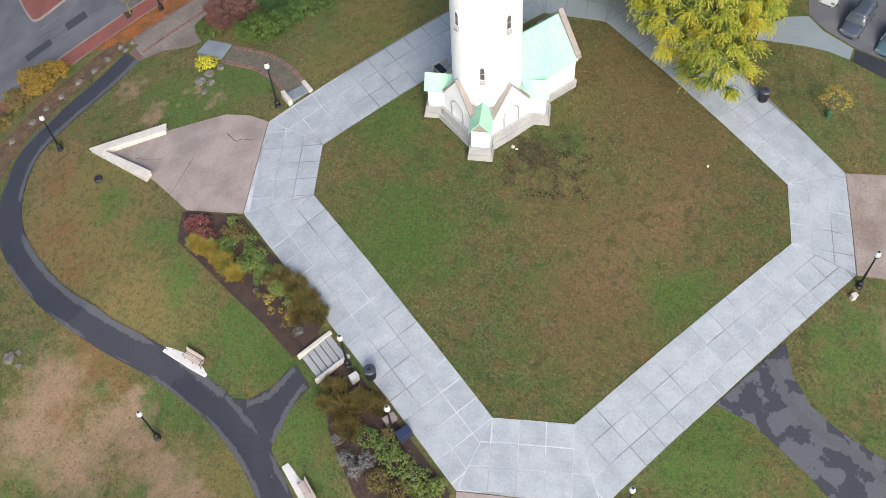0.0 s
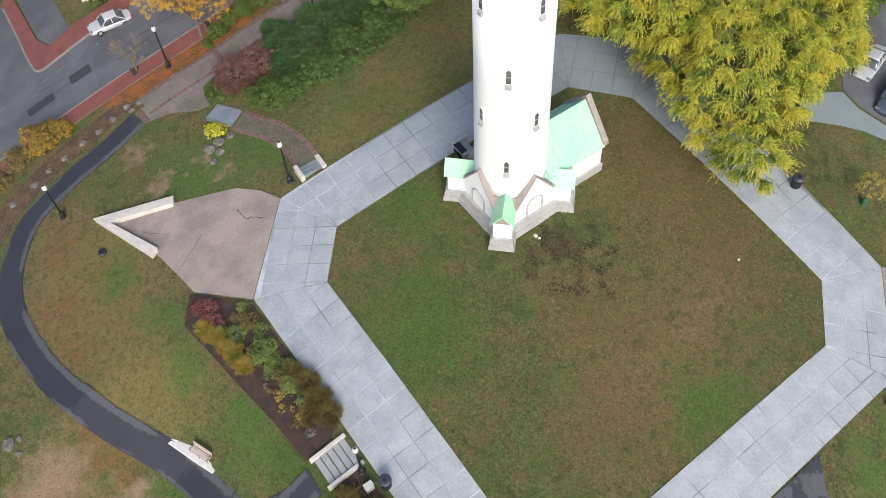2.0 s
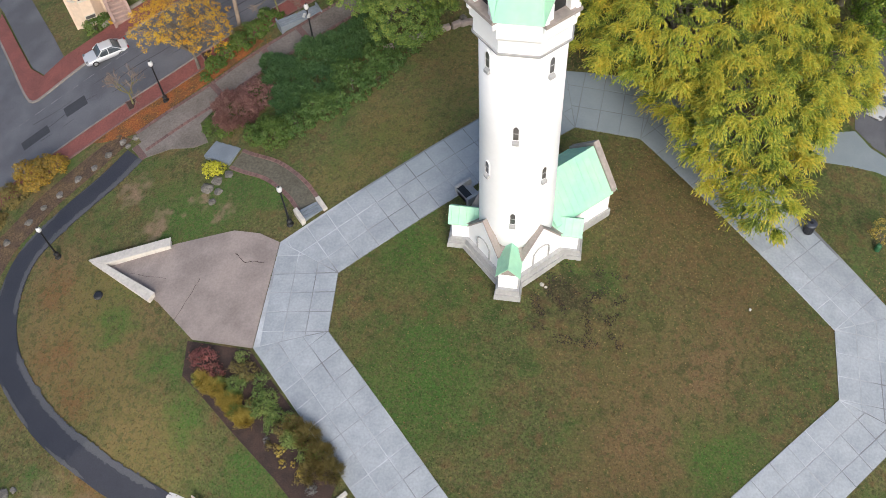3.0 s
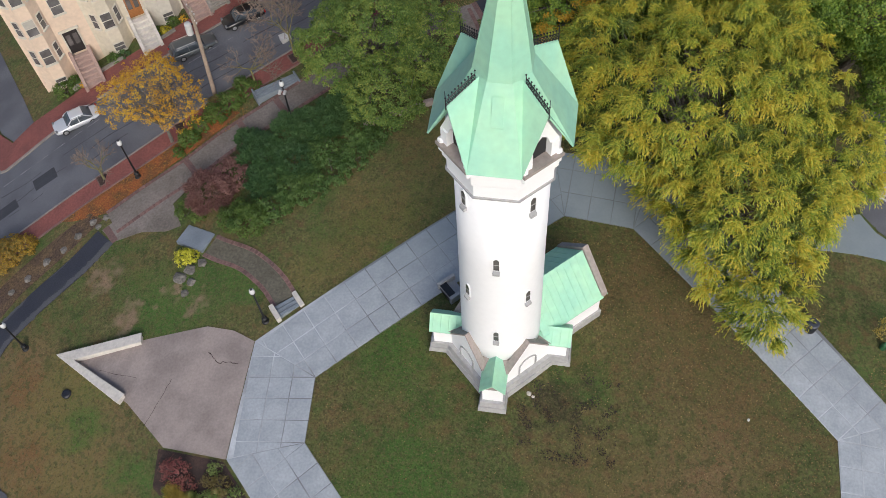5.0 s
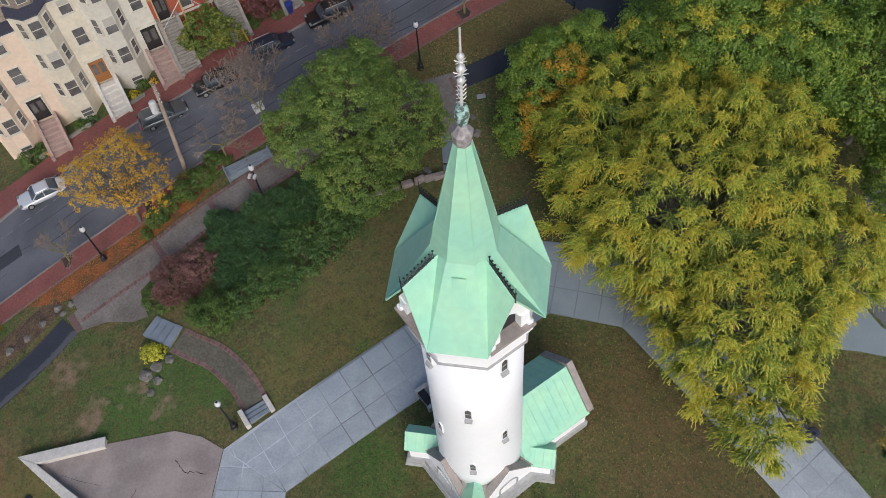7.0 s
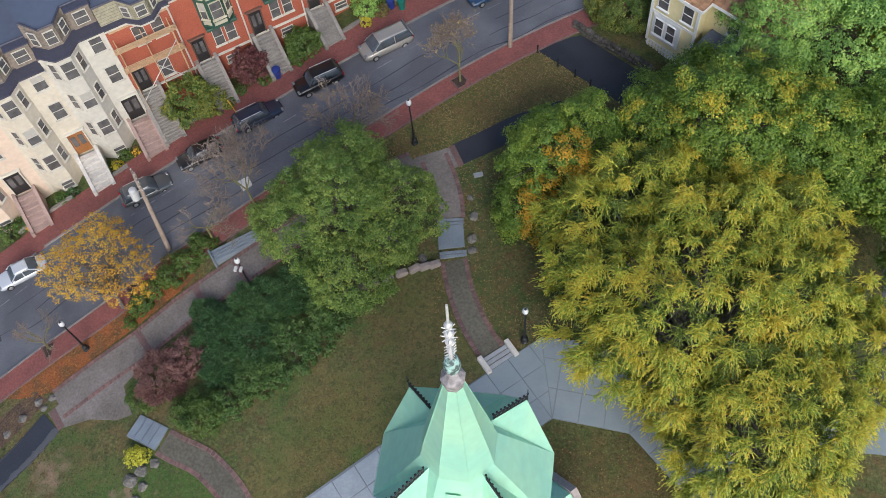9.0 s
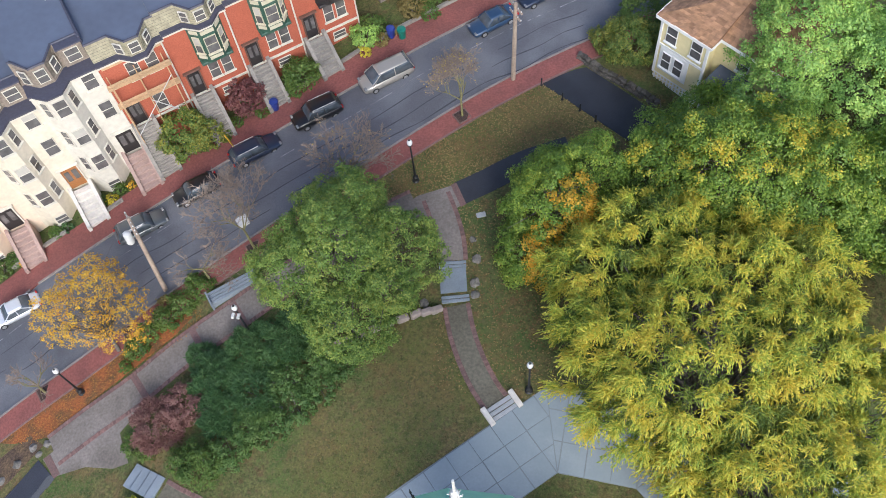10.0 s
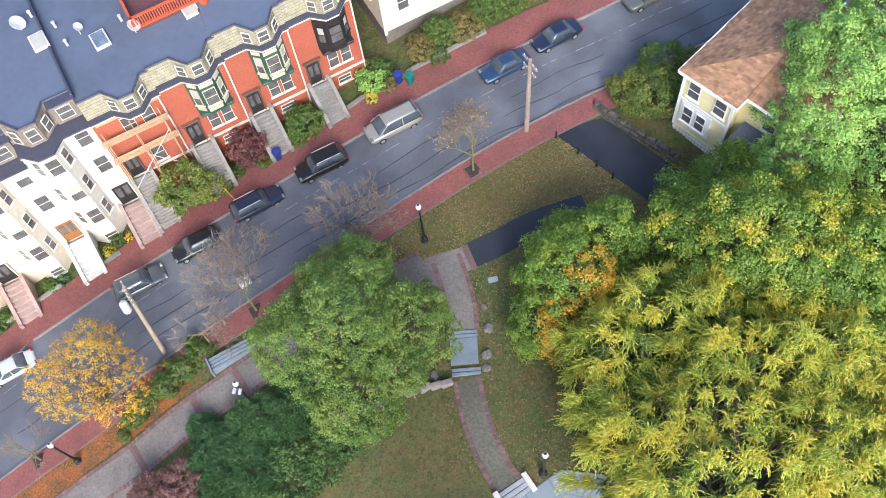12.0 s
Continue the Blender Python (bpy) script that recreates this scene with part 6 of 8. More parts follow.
for s0, cor, material, label, dmat, smat in (
        (1.9, 8.75, OFFWHITE, "white painted terraced house with an angled bay", BLACKT, PINKSTONE),
        (-2.6, 7.75, CREAM, "cream painted terraced house with a wooden double door", DOORWOOD, CAST),
        (-7.9, 6.6, PEACH, "peach painted terraced house with an angled bay", BLACKT, PINKSTONE)):
    w = 4.5 if s0 > -5 else 5.3
    h, base = house_body(label, s0, w, cor, material)
    angled_bay(h, 0.15, 2.75, 0.8, base - 1.5, cor - 0.05, material)
    for k in range(3):
        z = cor - 1.35 - 3.05 * k
        sash(h, 1.45, -0.82, z, 0.78, 1.45, blind=(k == 1))
        for xx, tt in ((0.55, -45.5), (2.35, 45.5)):
            sash(h, xx, -0.415, z, 0.45, 1.4, tt)
        if k < 2:
            sash(h, 3.75, -0.02, z + 0.45, 0.8, 1.5, blind=(k == 0 and s0 < 0))
    sash(h, 1.45, -0.82, cor - 1.35 - 8.9, 0.8, 0.7)
    door_z = cor - 8.75
    doorway(h, 3.75, door_z - 0.0, 1.35, 2.35, dmat)
    stoop(h, 3.75, door_z, row_ground(s0 + 3.75, 1.4) + 0.12, 1.25, 2.6, smat, smat)
    mansard(h, w, cor, (0.15, 2.75), 0.8, SLATE_BROWN, 1.8, 0.5, 0.75)
    dormer(h, 3.7, 0.75, cor + 0.1, 1.5, 1.6, SLATE_BROWN, s0 > 0)
    part("flat_roof", boxed(-0.02, 2.99, cor + 1.7, w + 0.02, 13.0, cor + 1.796), MEMBRANE, h)
    part("attic", boxed(0.01, 3.1, cor - 0.1, w - 0.01, 12.95, cor + 1.71), SLATE_BROWN, h)

for s0, cor, bay_mat, label, scaff in (
        (6.42, 8.7, None, "red brick terraced house behind timber scaffolding", True),
        (10.95, 8.9, GREENT, "red brick terraced house with a green bay window", False),
        (15.4, 9.1, GREENT, "red brick terraced house with a green bay window", False),
        (19.85, 9.2, BLACKT, "red brick terraced house with a black bay window", False)):
    w = 4.53 if scaff else 4.45
    h, base = house_body(label, s0, w, cor, REDWALL)
    zd = max(base + 1.6, cor - 6.4)
    if bay_mat:
        angled_bay(h, 1.5, 4.0, 0.75, cor - 3.5, cor - 0.1, bay_mat)
        part("bay_base", boxed(1.6, -0.55, cor - 3.75, 3.9, 0.05, cor - 3.5, 0.05), bay_mat, h)
        cm = BAYCREAM if bay_mat is GREENT else BLACKT
        for xx, tt, ww, yy in ((2.75, 0, 0.85, -0.78), (1.9, -43.6, 0.5, -0.4), (3.6, 43.6, 0.5, -0.4)):
            sash(h, xx, yy, cor - 1.85, ww - 0.08, 1.4, tt, cm, blind=(tt != 0))
            m = pose(xx, yy, cor - 0.65, 0, 0, tt)
            bm = boxed(-ww / 2 - 0.05, -0.03, -0.16, ww / 2 + 0.05, 0.03, 0.16, 0.01)
            bmesh.ops.transform(bm, matrix=m, verts=bm.verts)
            part("bay_panel", bm, cm, h)
            bm = boxed(-ww / 2 - 0.05, -0.03, -0.14, ww / 2 + 0.05, 0.03, 0.14, 0.01)
            bmesh.ops.transform(bm, matrix=pose(xx, yy, cor - 3.05, 0, 0, tt), verts=bm.verts)
            part("bay_panel", bm, cm, h)
        for xx in (2.3, 3.25):
            sash(h, xx, -0.02, cor - 4.9, 0.65, 1.5)
        sash(h, 2.75, -0.02, zd - 0.95, 0.9, 0.6)
    else:
        for xx, zz in ((2.0, cor - 1.6), (3.3, cor - 1.6), (2.6, cor - 5.3)):
            sash(h, xx, -0.02, zz, 0.75, 1.55)
        part("timber_band", boxed(0.2, -0.12, cor - 0.55, 4.3, 0.02, cor - 0.25, 0.02), TIMBER, h)
    doorway(h, 0.78, zd - 0.05, 1.05, 2.3, BLACKT, BROWNT)
    stoop(h, 0.85, zd - 0.05, row_ground(s0 + 0.8, 1.6) + 0.12, 1.2, 2.4, STOOP, STOOP)
    part("water_table", boxed(0, -0.09, zd - 0.25, w, 0.0, zd - 0.08), OFFWHITE, h)
    bm = bmesh.new()
    tube(bm, (4.36, -0.1, cor - 0.2), (4.36, -0.1, base), 0.06, 0.06, 6)
    part("downpipe", bm, OFFWHITE, h, "white downpipe")
    mansard(h, w, cor, (1.5, 4.0), 0.75, SLATE)
    part("flat_roof", boxed(-0.02, 2.99, cor + 1.3, w + 0.02, 13.0, cor + 1.396), MEMBRANE, h)
    part("attic", boxed(0.01, 3.1, cor - 0.1, w - 0.01, 12.95, cor + 1.31), REDWALL, h)
    if scaff:
        sc = thing("scaffold", ROW @ pose(s0, 4.5, 0), "timber and pipe scaffold in front of brickwork", "scaffold")
        for xx in (0.25, 2.1, 4.0):
            for yy in (-0.35, -1.15):
                bm = bmesh.new()
                tube(bm, (xx, yy, base - 0.3), (xx, yy, cor - 0.9), 0.035, 0.035, 6)
                part("upright", bm, TIMBER, sc)
        for zz in (cor - 1.7, cor - 3.6):
            for yy in (-0.5, -0.78):
                part("plank", boxed(-0.05, yy - 0.12, zz, 4.35, yy + 0.12, zz + 0.05), TIMBER, sc)
        for zz in (cor - 0.95, cor - 2.7):
            bm = bmesh.new()
            tube(bm, (0.1, -1.18, zz), (4.2, -1.18, zz), 0.03, 0.03, 6)
            part("rail", bm, TIMBER, sc)
        for a, b in (((0.25, -1.2, cor - 6.3), (4.0, -1.2, cor - 2.2)), ((4.0, -1.2, cor - 6.3), (2.1, -1.2, cor - 3.6))):
            bm = bmesh.new()
            tube(bm, a, b, 0.03, 0.03, 6)
            part("brace", bm, BOXGREY, sc)

# roof furniture
SKYGLASS = glass_mat("skylight_glass", (0.16, 0.2, 0.25))
ROOFZ = 11.15


def roof_item(name, s, off, z, turn, label, category):
    return thing(name, ROW @ pose(s, off, z, 0, 0, turn), label, category)


for s, off, z in ((6.0, 10.3, 10.55), (9.3, 8.8, 10.1), (15.0, 7.9, 10.3)):
    k = roof_item("skylight", s, off, z, 3, "white framed skylight on a flat roof", "skylight")
    part("curb", boxed(-0.5, -0.7, 0, 0.5, 0.7, 0.2, 0.02), OFFWHITE, k)
    part("glazing", boxed(-0.4, -0.6, 0.18, 0.4, 0.6, 0.23), CURTAIN if s != 9.3 else SKYGLASS, k)
for s, off, z, r in ((5.3, 11.9, 10.55, 0.5), (8.4, 10.0, 10.1, 0.3), (11.45, 8.0, 10.3, 0.42)):
    k = roof_item("satellite_dish", s, off, z, 60, "pale round satellite dish on a roof", "satellite dish")
    bm = bmesh.new()
    lathe(bm, [(0.02, 0.0), (r * 0.6, 0.06), (r, 0.18), (r * 0.97, 0.2), (0.02, 0.04)], 16)
    bmesh.ops.transform(bm, matrix=pose(0, 0, 0.55, 35), verts=bm.verts)
    part("dish", bm, BOXGREY, k, smooth=False)
    bm = bmesh.new()
    tube(bm, (0, 0, 0), (0, 0, 0.6), 0.03, 0.03, 6)
    part("mast", bm, BOXGREY, k)
for s, off, z in ((6.2, 12.6, 10.55), (7.4, 9.6, 10.1), (11.0, 9.4, 10.3), (7.2, 11.4, 10.1)):
    bm = bmesh.new()
    lathe(bm, [(0.09, -0.05), (0.09, 0.4), (0.12, 0.42), (0.12, 0.5)], 8)
    tagged(link("roof_vent", bm, BOXGREY), "short pale vent pipe on a roof", "roof vent").matrix_world = ROW @ pose(s, off, z)
part_wall = boxed(-0.08, 0.9, 9.5, 0.08, 13.2, 10.66, 0.02)
tagged(link("party_wall", part_wall, PURPLE), "dark raised party wall between roofs", "parapet").matrix_world = ROW @ pose(6.41, 4.5, 0)
deck = roof_item("roof_deck", 13.55, 9.2, 10.3, 0, "red brown timber roof deck with orange balustrade", "roof deck")
REDDECK = mat("red_stained_timber", (0.50, 0.09, 0.03), 0.7, 8.0, 0.15, (0.4, 0.07, 0.03), 0.5, 1.5)
DECKBOARD = mat("deck_boards", (0.12, 0.05, 0.05), 0.8, 8.0, 0.2)
part("deck_floor", boxed(-2.0, -1.2, 0.0, 2.2, 3.4, 0.3), DECKBOARD, deck)
for k in range(26):
    part("baluster", boxed(-2.0 + k * 0.165, -1.24, 0.3, -1.92 + k * 0.165, -1.18, 1.2), REDDECK, deck)
for a in ((-2.05, -1.3, 1.2, 2.25, -1.12, 1.28), (-2.05, -1.3, 0.3, 2.25, -1.12, 0.42), (-2.1, -1.3, 1.2, -1.95, 3.4, 1.28), (-2.1, -1.3, 0.3, -1.95, 3.4, 0.8)):
    part("rail", boxed(*a), REDDECK, deck)
bm = bmesh.new()
lathe(bm, [(0.3, 0), (0.3, 0.75), (0.36, 0.78), (0.36, 0.86)], 12)
tagged(link("chimney_pot", bm, REDDECK), "terracotta chimney pot on a roof", "chimney pot").matrix_world = ROW @ pose(16.0, 7.8, 10.5)

def up_matrix(x, y):
    return Matrix.Translation(up(x, y))


# ---- detached houses ----
YELLOW = mat("pale_yellow_clapboard", (0.74, 0.65, 0.36), 0.75, 3.0, 0.04, (0.68, 0.60, 0.34), 0.5, 0.6)
BUFF = mat("buff_clapboard", (0.66, 0.56, 0.42), 0.75, 3.0, 0.04, (0.6, 0.52, 0.4), 0.5, 0.6)
TRIMW = mat("white_trim_paint", (0.80, 0.80, 0.77), 0.6, 4.0, 0.03)
SHINGLE = mat("brown_shingles", (0.33, 0.185, 0.10), 0.9, 3.0, 0.25, (0.26, 0.15, 0.09), 0.7, 1.2, 0.2, per_island=0.28)


def clapboards(parent, x0, x1, z0, z1, m, material, step=0.16):
    """Overlapping boards on a wall that faces local -y of m: one mesh of thin lapped courses."""
    bm = bmesh.new()
    k = int((z1 - z0) / step)
    for i in range(k):
        z = z0 + i * step
        a = [bm.verts.new(m @ Vector(p)) for p in ((x0, -0.035, z), (x1, -0.035, z), (x1, -0.005, z + step + 0.01), (x0, -0.005, z + step + 0.01), (x0, 0, z), (x1, 0, z))]
        bm.faces.new((a[0], a[1], a[2], a[3]))
        bm.faces.new((a[0], a[4], a[5], a[1]))
    ob = part("cladding", bm, material, parent)
    ob["kind"] = "stuff"


def shingle_tabs(roof, slopes):
    """Courses of thin tabs laid over the slopes of a roof."""
    bm = bmesh.new()
    for a, b, p, q in slopes:
        nrm = (b - a).cross(p - a).normalized()
        if nrm.z < 0:
            nrm = -nrm
        k = int((p - a).length / 0.26)
        for i in range(k):
            l0, l1 = a.lerp(p, i / k), b.lerp(q, i / k)
            u0, u1 = a.lerp(p, (i + 0.98) / k), b.lerp(q, (i + 0.98) / k)
            n2 = max(1, int((l1 - l0).length / 0.34))
            for j in range(n2):
                f0, f1 = j / n2, (j + 0.96) / n2
                lift = nrm * random.uniform(0.018, 0.05)
                bm.faces.new([bm.verts.new(x) for x in (l0.lerp(l1, f0) + lift, l0.lerp(l1, f1) + lift, u0.lerp(u1, f1) + nrm * 0.008, u0.lerp(u1, f0) + nrm * 0.008)])
    part("shingles", bm, SHINGLE, roof)["kind"] = "stuff"


def detached(m, w, d, z0, z1, material, label, wins, ridge, ridge_x=True):
    h = thing("detached_house", m, label, "house")
    part("wall", boxed(0, 0, z0 - 1.5, w, d, z1), material, h)
    clapboards(h, 0, w, z0, z1, pose(0, 0, 0), material)
    clapboards(h, 0, d, z0, z1, pose(0, d, 0, 0, 0, -90), material)
    for x, y in ((0, 0), (w, 0), (0, d)):
        part("corner_board", boxed(x - 0.09, y - 0.09, z0 - 0.3, x + 0.09, y + 0.09, z1, 0.01), TRIMW, h)
    part("foundation", boxed(-0.06, -0.06, z0 - 1.6, w + 0.06, d + 0.06, z0, 0.01), AGED_CONCRETE, h)
    part("belt_board", boxed(-0.05, -0.05, z0 + (z1 - z0) * 0.5, w + 0.05, d + 0.05, z0 + (z1 - z0) * 0.5 + 0.2), TRIMW, h)
    part("eave_board", boxed(-0.4, -0.4, z1 - 0.2, w + 0.4, d + 0.4, z1 + 0.02), TRIMW, h)
    for side, x, z, ww, hh in wins:
        if side == "front":
            sash(h, x, -0.05, z, ww, hh, 0, TRIMW)
        else:
            sash(h, -0.05, x, z, ww, hh, -90, TRIMW)
    # hipped shingle roof
    o = 0.5
    e = [Vector((-o, -o, z1)), Vector((w + o, -o, z1)), Vector((w + o, d + o, z1)), Vector((-o, d + o, z1))]
    r0, r1 = Vector((w / 2, w / 2 * 0.9, ridge)), Vector((w / 2, d - w / 2 * 0.6, ridge))
    bm = bmesh.new()
    v = [bm.verts.new(p) for p in (*e, r0, r1)]
    for f in ((0, 1, 4), (1, 2, 5, 4), (2, 3, 5), (3, 0, 4, 5), (3, 2, 1, 0)):
        bm.faces.new([v[i] for i in f])
    bmesh.ops.recalc_face_normals(bm, faces=bm.faces)
    roof = part("roof", bm, SHINGLE, h)
    shingle_tabs(roof, ((e[0], e[1], r0, r0), (e[3], e[0], r1, r0), (e[1], e[2], r0, r1)))
    return h


def yellow_house():
    h = thing("detached_house", pose(2.6, 42.1, 0, 0, 0, -36.5), "pale yellow clapboard house with a brown shingle roof", "house")
    z0, z1, ridge = 3.1, 8.45, 10.5
    part("wall", boxed(0, 0, 1.0, 3.5, 1.0, z1), YELLOW, h)
    part("wall", boxed(0, 1.0, 1.0, 8.0, 9.6, z1), YELLOW, h)
    clapboards(h, 0, 3.5, z0, z1, pose(0, 0, 0), YELLOW)
    clapboards(h, 3.5, 8.0, z0, z1, pose(0, 1.0, 0), YELLOW)
    clapboards(h, 0, 9.6, z0, z1, pose(0, 9.6, 0, 0, 0, -90), YELLOW)
    for x, y in ((0, 0), (3.5, 0), (8, 1.0), (0, 9.6)):
        part("corner_board", boxed(x - 0.09, y - 0.09, z0 - 0.1, x + 0.09, y + 0.09, z1, 0.01), TRIMW, h)
    part("belt_board", boxed(-0.06, -0.08, 5.75, 3.56, 0.0, 5.95), TRIMW, h)
    part("bay_panel", boxed(0.25, -0.1, 3.6, 2.5, -0.04, 5.75, 0.02), TRIMW, h, "white window surround")
    for k in range(13):
        part("lattice_slat", boxed(0.1 + k * 0.26, -0.06, 1.6, 0.2 + k * 0.26, -0.02, 3.05), TRIMW, h)
    for zz in (1.9, 2.3, 2.7, 3.05):
        part("lattice_slat", boxed(0.0, -0.085, zz, 3.5, -0.06, zz + 0.1), TRIMW, h)
    for x, z, ww, hh, y in ((0.85, 7.15, 0.75, 1.35, -0.05), (2.75, 7.15, 0.75, 1.35, -0.05), (0.85, 4.75, 0.62, 1.35, -0.13), (1.8, 4.75, 0.62, 1.35, -0.13), (5.6, 7.15, 0.75, 1.35, 0.95)):
        sash(h, x, y, z, ww, hh, 0, TRIMW)
    for y, z in ((2.2, 7.15), (5.4, 7.15), (2.2, 4.75)):
        sash(h, -0.05, y, z, 0.75, 1.35, -90, TRIMW)
    e = [Vector(p) for p in ((-0.35, -0.35, z1), (3.85, -0.35, z1), (3.85, 0.65, z1), (8.35, 0.65, z1), (8.35, 10.0, z1), (-0.35, 10.0, z1))]
    r0, r1 = Vector((4.1, 3.4, ridge)), Vector((4.1, 6.8, ridge))
    bm = bmesh.new()
    v = [bm.verts.new(p) for p in (*e, r0, r1)]
    faces = ((0, 1, 6), (1, 2, 6), (2, 3, 6), (3, 4, 7, 6), (4, 5, 7), (5, 0, 6, 7), (5, 4, 3, 2, 1, 0))
    for f in faces:
        bm.faces.new([v[i] for i in f])
    bmesh.ops.recalc_face_normals(bm, faces=bm.faces)
    roof = part("roof", bm, SHINGLE, h)
    shingle_tabs(roof, ((e[0], e[1], r0, r0), (e[5], e[0], r1, r0), (e[2], e[3], r0, r0), (e[3], e[4], r0, r1)))
    for a, b in zip(e, e[1:] + e[:1]):
        bm = bmesh.new()
        d = (b - a).normalized()
        nrm = Vector((d.y, -d.x, 0)) * 0.05
        lo = [bm.verts.new(p + Vector((0, 0, -0.2))) for p in (a - nrm, b - nrm, b + nrm, a + nrm)]
        hi = [bm.verts.new(p + Vector((0, 0, 0.03))) for p in (a - nrm, b - nrm, b + nrm, a + nrm)]
        bm.faces.new(hi)
        for i in range(4):
            bm.faces.new((lo[i], lo[(i + 1) % 4], hi[(i + 1) % 4], hi[i]))
        bmesh.ops.recalc_face_normals(bm, faces=bm.faces)
        part("gutter", bm, TRIMW, h, "white gutter")
    part("porch_roof", boxed(4.1, -0.9, 5.9, 6.6, 0.98, 6.05, 0.03), MEMBRANE, h, "flat blue-grey porch roof")
    for x in (4.2, 6.4):
        part("porch_post", boxed(x, -0.85, 2.0, x + 0.13, -0.72, 5.9), TRIMW, h)
    for k in range(9):
        part("stair_baluster", boxed(3.75, -0.5 - k * 0.28, 1.4 - k * 0.02, 3.8, -0.45 - k * 0.28, 3.3 - k * 0.12), TRIMW, h)
    bm = bmesh.new()
    tube(bm, (3.78, -0.3, 3.45), (3.78, -2.9, 2.35), 0.06, 0.06, 6)
    part("stair_rail", bm, TRIMW, h, "white painted stair rail")


yellow_house()
detached(ROW @ pose(26.7, 5.9, 0), 10.0, 9.0, 2.6, 10.5, BUFF, "buff clapboard house with white corner boards",
         (("front", 1.6, 4.9, 0.8, 1.5), ("front", 4.2, 4.9, 0.8, 1.5), ("front", 7.0, 4.9, 0.8, 1.5), ("front", 1.6, 8.4, 0.8, 1.5), ("front", 4.2, 8.4, 0.8, 1.5), ("side", 2.2, 5.2, 0.8, 1.5), ("side", 5.5, 8.4, 0.8, 1.5)), 13.5)
detached(pose(13.5, 52.0, 0, 0, 0, -45), 7.0, 9.0, 2.0, 8.0, BUFF, "grey-roofed buff house behind the trees", (("front", 2, 6.4, 0.8, 1.4),), 10.5)

# garden edging and retaining walls
for line, label in (([(-41.6, 25.9), (-39.2, 27.7), (-37.9, 28.7)], "low stone garden edging"), ([(-35.4, 29.9), (-33.9, 31.1)], "low stone garden edging"), ([(-31.0, 33.6), (-28.9, 35.3)], "low stone garden edging"), ([(-24.0, 38.9), (-21.2, 41.0)], "low stone garden edging"), ([(-19.4, 42.3), (-17, 44.3), (-10.5, 48.9)], "low stone garden edging")):
    ribbon("garden_edging", line, 0.26, 0.36, STOOP, label, "garden wall", depth=0.6, kind="")
WALLSTONE = mat("dark_wall_stone", (0.10, 0.088, 0.075), 0.9, 8.0, 0.3, (0.055, 0.055, 0.045), 0.7, 1.8, 0.4, per_object=0.3)
rw = thing("retaining_wall", up_matrix(0.4, 41.1), "rough grey stone retaining wall beside the driveway", "stone wall")
for course in range(2):
    for p in glide([(-2.4, 42.9), (-0.9, 41.8), (1.0, 40.7), (2.9, 39.5)], 0.33):
        bm = bmesh.new()
        box(bm, -0.17, -0.17, -0.14, 0.17, 0.17, 0.14, 0.045)
        for v in bm.verts:
            v.co += Vector((random.uniform(-.05, .05), random.uniform(-.05, .05), random.uniform(-.03, .03)))
        ob = part("stone", bm, WALLSTONE, rw)
        ob.matrix_world = pose(p.x + random.uniform(-.08, .08) + 0.07 * course, p.y + 0.12 * course, gz(p.x, p.y) + 0.08 + 0.27 * course, 0, 0, random.uniform(-45, -20))


# ---- trees and shrubs ----
RNG = np.random.default_rng(7)
LIME = leaf_mat("lime_leaves", [(0.078, 0.148, 0.028), (0.128, 0.215, 0.040), (0.205, 0.295, 0.052), (0.345, 0.375, 0.070)])
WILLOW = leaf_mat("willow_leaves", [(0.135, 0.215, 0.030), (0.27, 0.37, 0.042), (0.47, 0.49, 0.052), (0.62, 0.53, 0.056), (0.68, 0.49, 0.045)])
# inner leaves: greener, with the crown's inner shade put into their colour
WILLOW_SHADED = leaf_mat("shaded_inner_willow_leaves", [(0.075, 0.125, 0.022), (0.135, 0.20, 0.03), (0.23, 0.29, 0.042), (0.37, 0.36, 0.055)])
MAPLE = leaf_mat("maple_leaves", [(0.074, 0.145, 0.020), (0.126, 0.220, 0.028), (0.200, 0.305, 0.036), (0.340, 0.385, 0.042)])
FRESH = leaf_mat("fresh_green_leaves", [(0.14, 0.28, 0.075), (0.23, 0.40, 0.09), (0.34, 0.52, 0.11), (0.46, 0.59, 0.13)])
TURNING = leaf_mat("turning_leaves", [(0.10, 0.13, 0.03), (0.18, 0.15, 0.035), (0.30, 0.20, 0.035), (0.42, 0.26, 0.035), (0.50, 0.36, 0.04)])
ORANGE = leaf_mat("orange_leaves", [(0.45, 0.19, 0.018), (0.60, 0.32, 0.02), (0.70, 0.44, 0.03), (0.68, 0.50, 0.05)])
BUSHY = leaf_mat("yellowing_bush_leaves", [(0.06, 0.12, 0.02), (0.10, 0.17, 0.03), (0.19, 0.23, 0.04), (0.36, 0.32, 0.05)])
JUNIPER = leaf_mat("juniper_foliage", [(0.030, 0.080, 0.028), (0.060, 0.135, 0.040), (0.105, 0.190, 0.055)])
IVY = leaf_mat("ivy_leaves", [(0.045, 0.100, 0.022), (0.085, 0.160, 0.034), (0.145, 0.220, 0.050)])
SHRUBG = leaf_mat("shrub_leaves", [(0.054, 0.115, 0.020), (0.095, 0.162, 0.027), (0.162, 0.216, 0.041)])
RUST = leaf_mat("rusty_pink_twigs", [(0.161, 0.078, 0.065), (0.230, 0.114, 0.098), (0.299, 0.180, 0.143)])
CRIMSON = leaf_mat("crimson_leaves", [(0.10, 0.032, 0.034), (0.17, 0.062, 0.06), (0.24, 0.115, 0.095)])
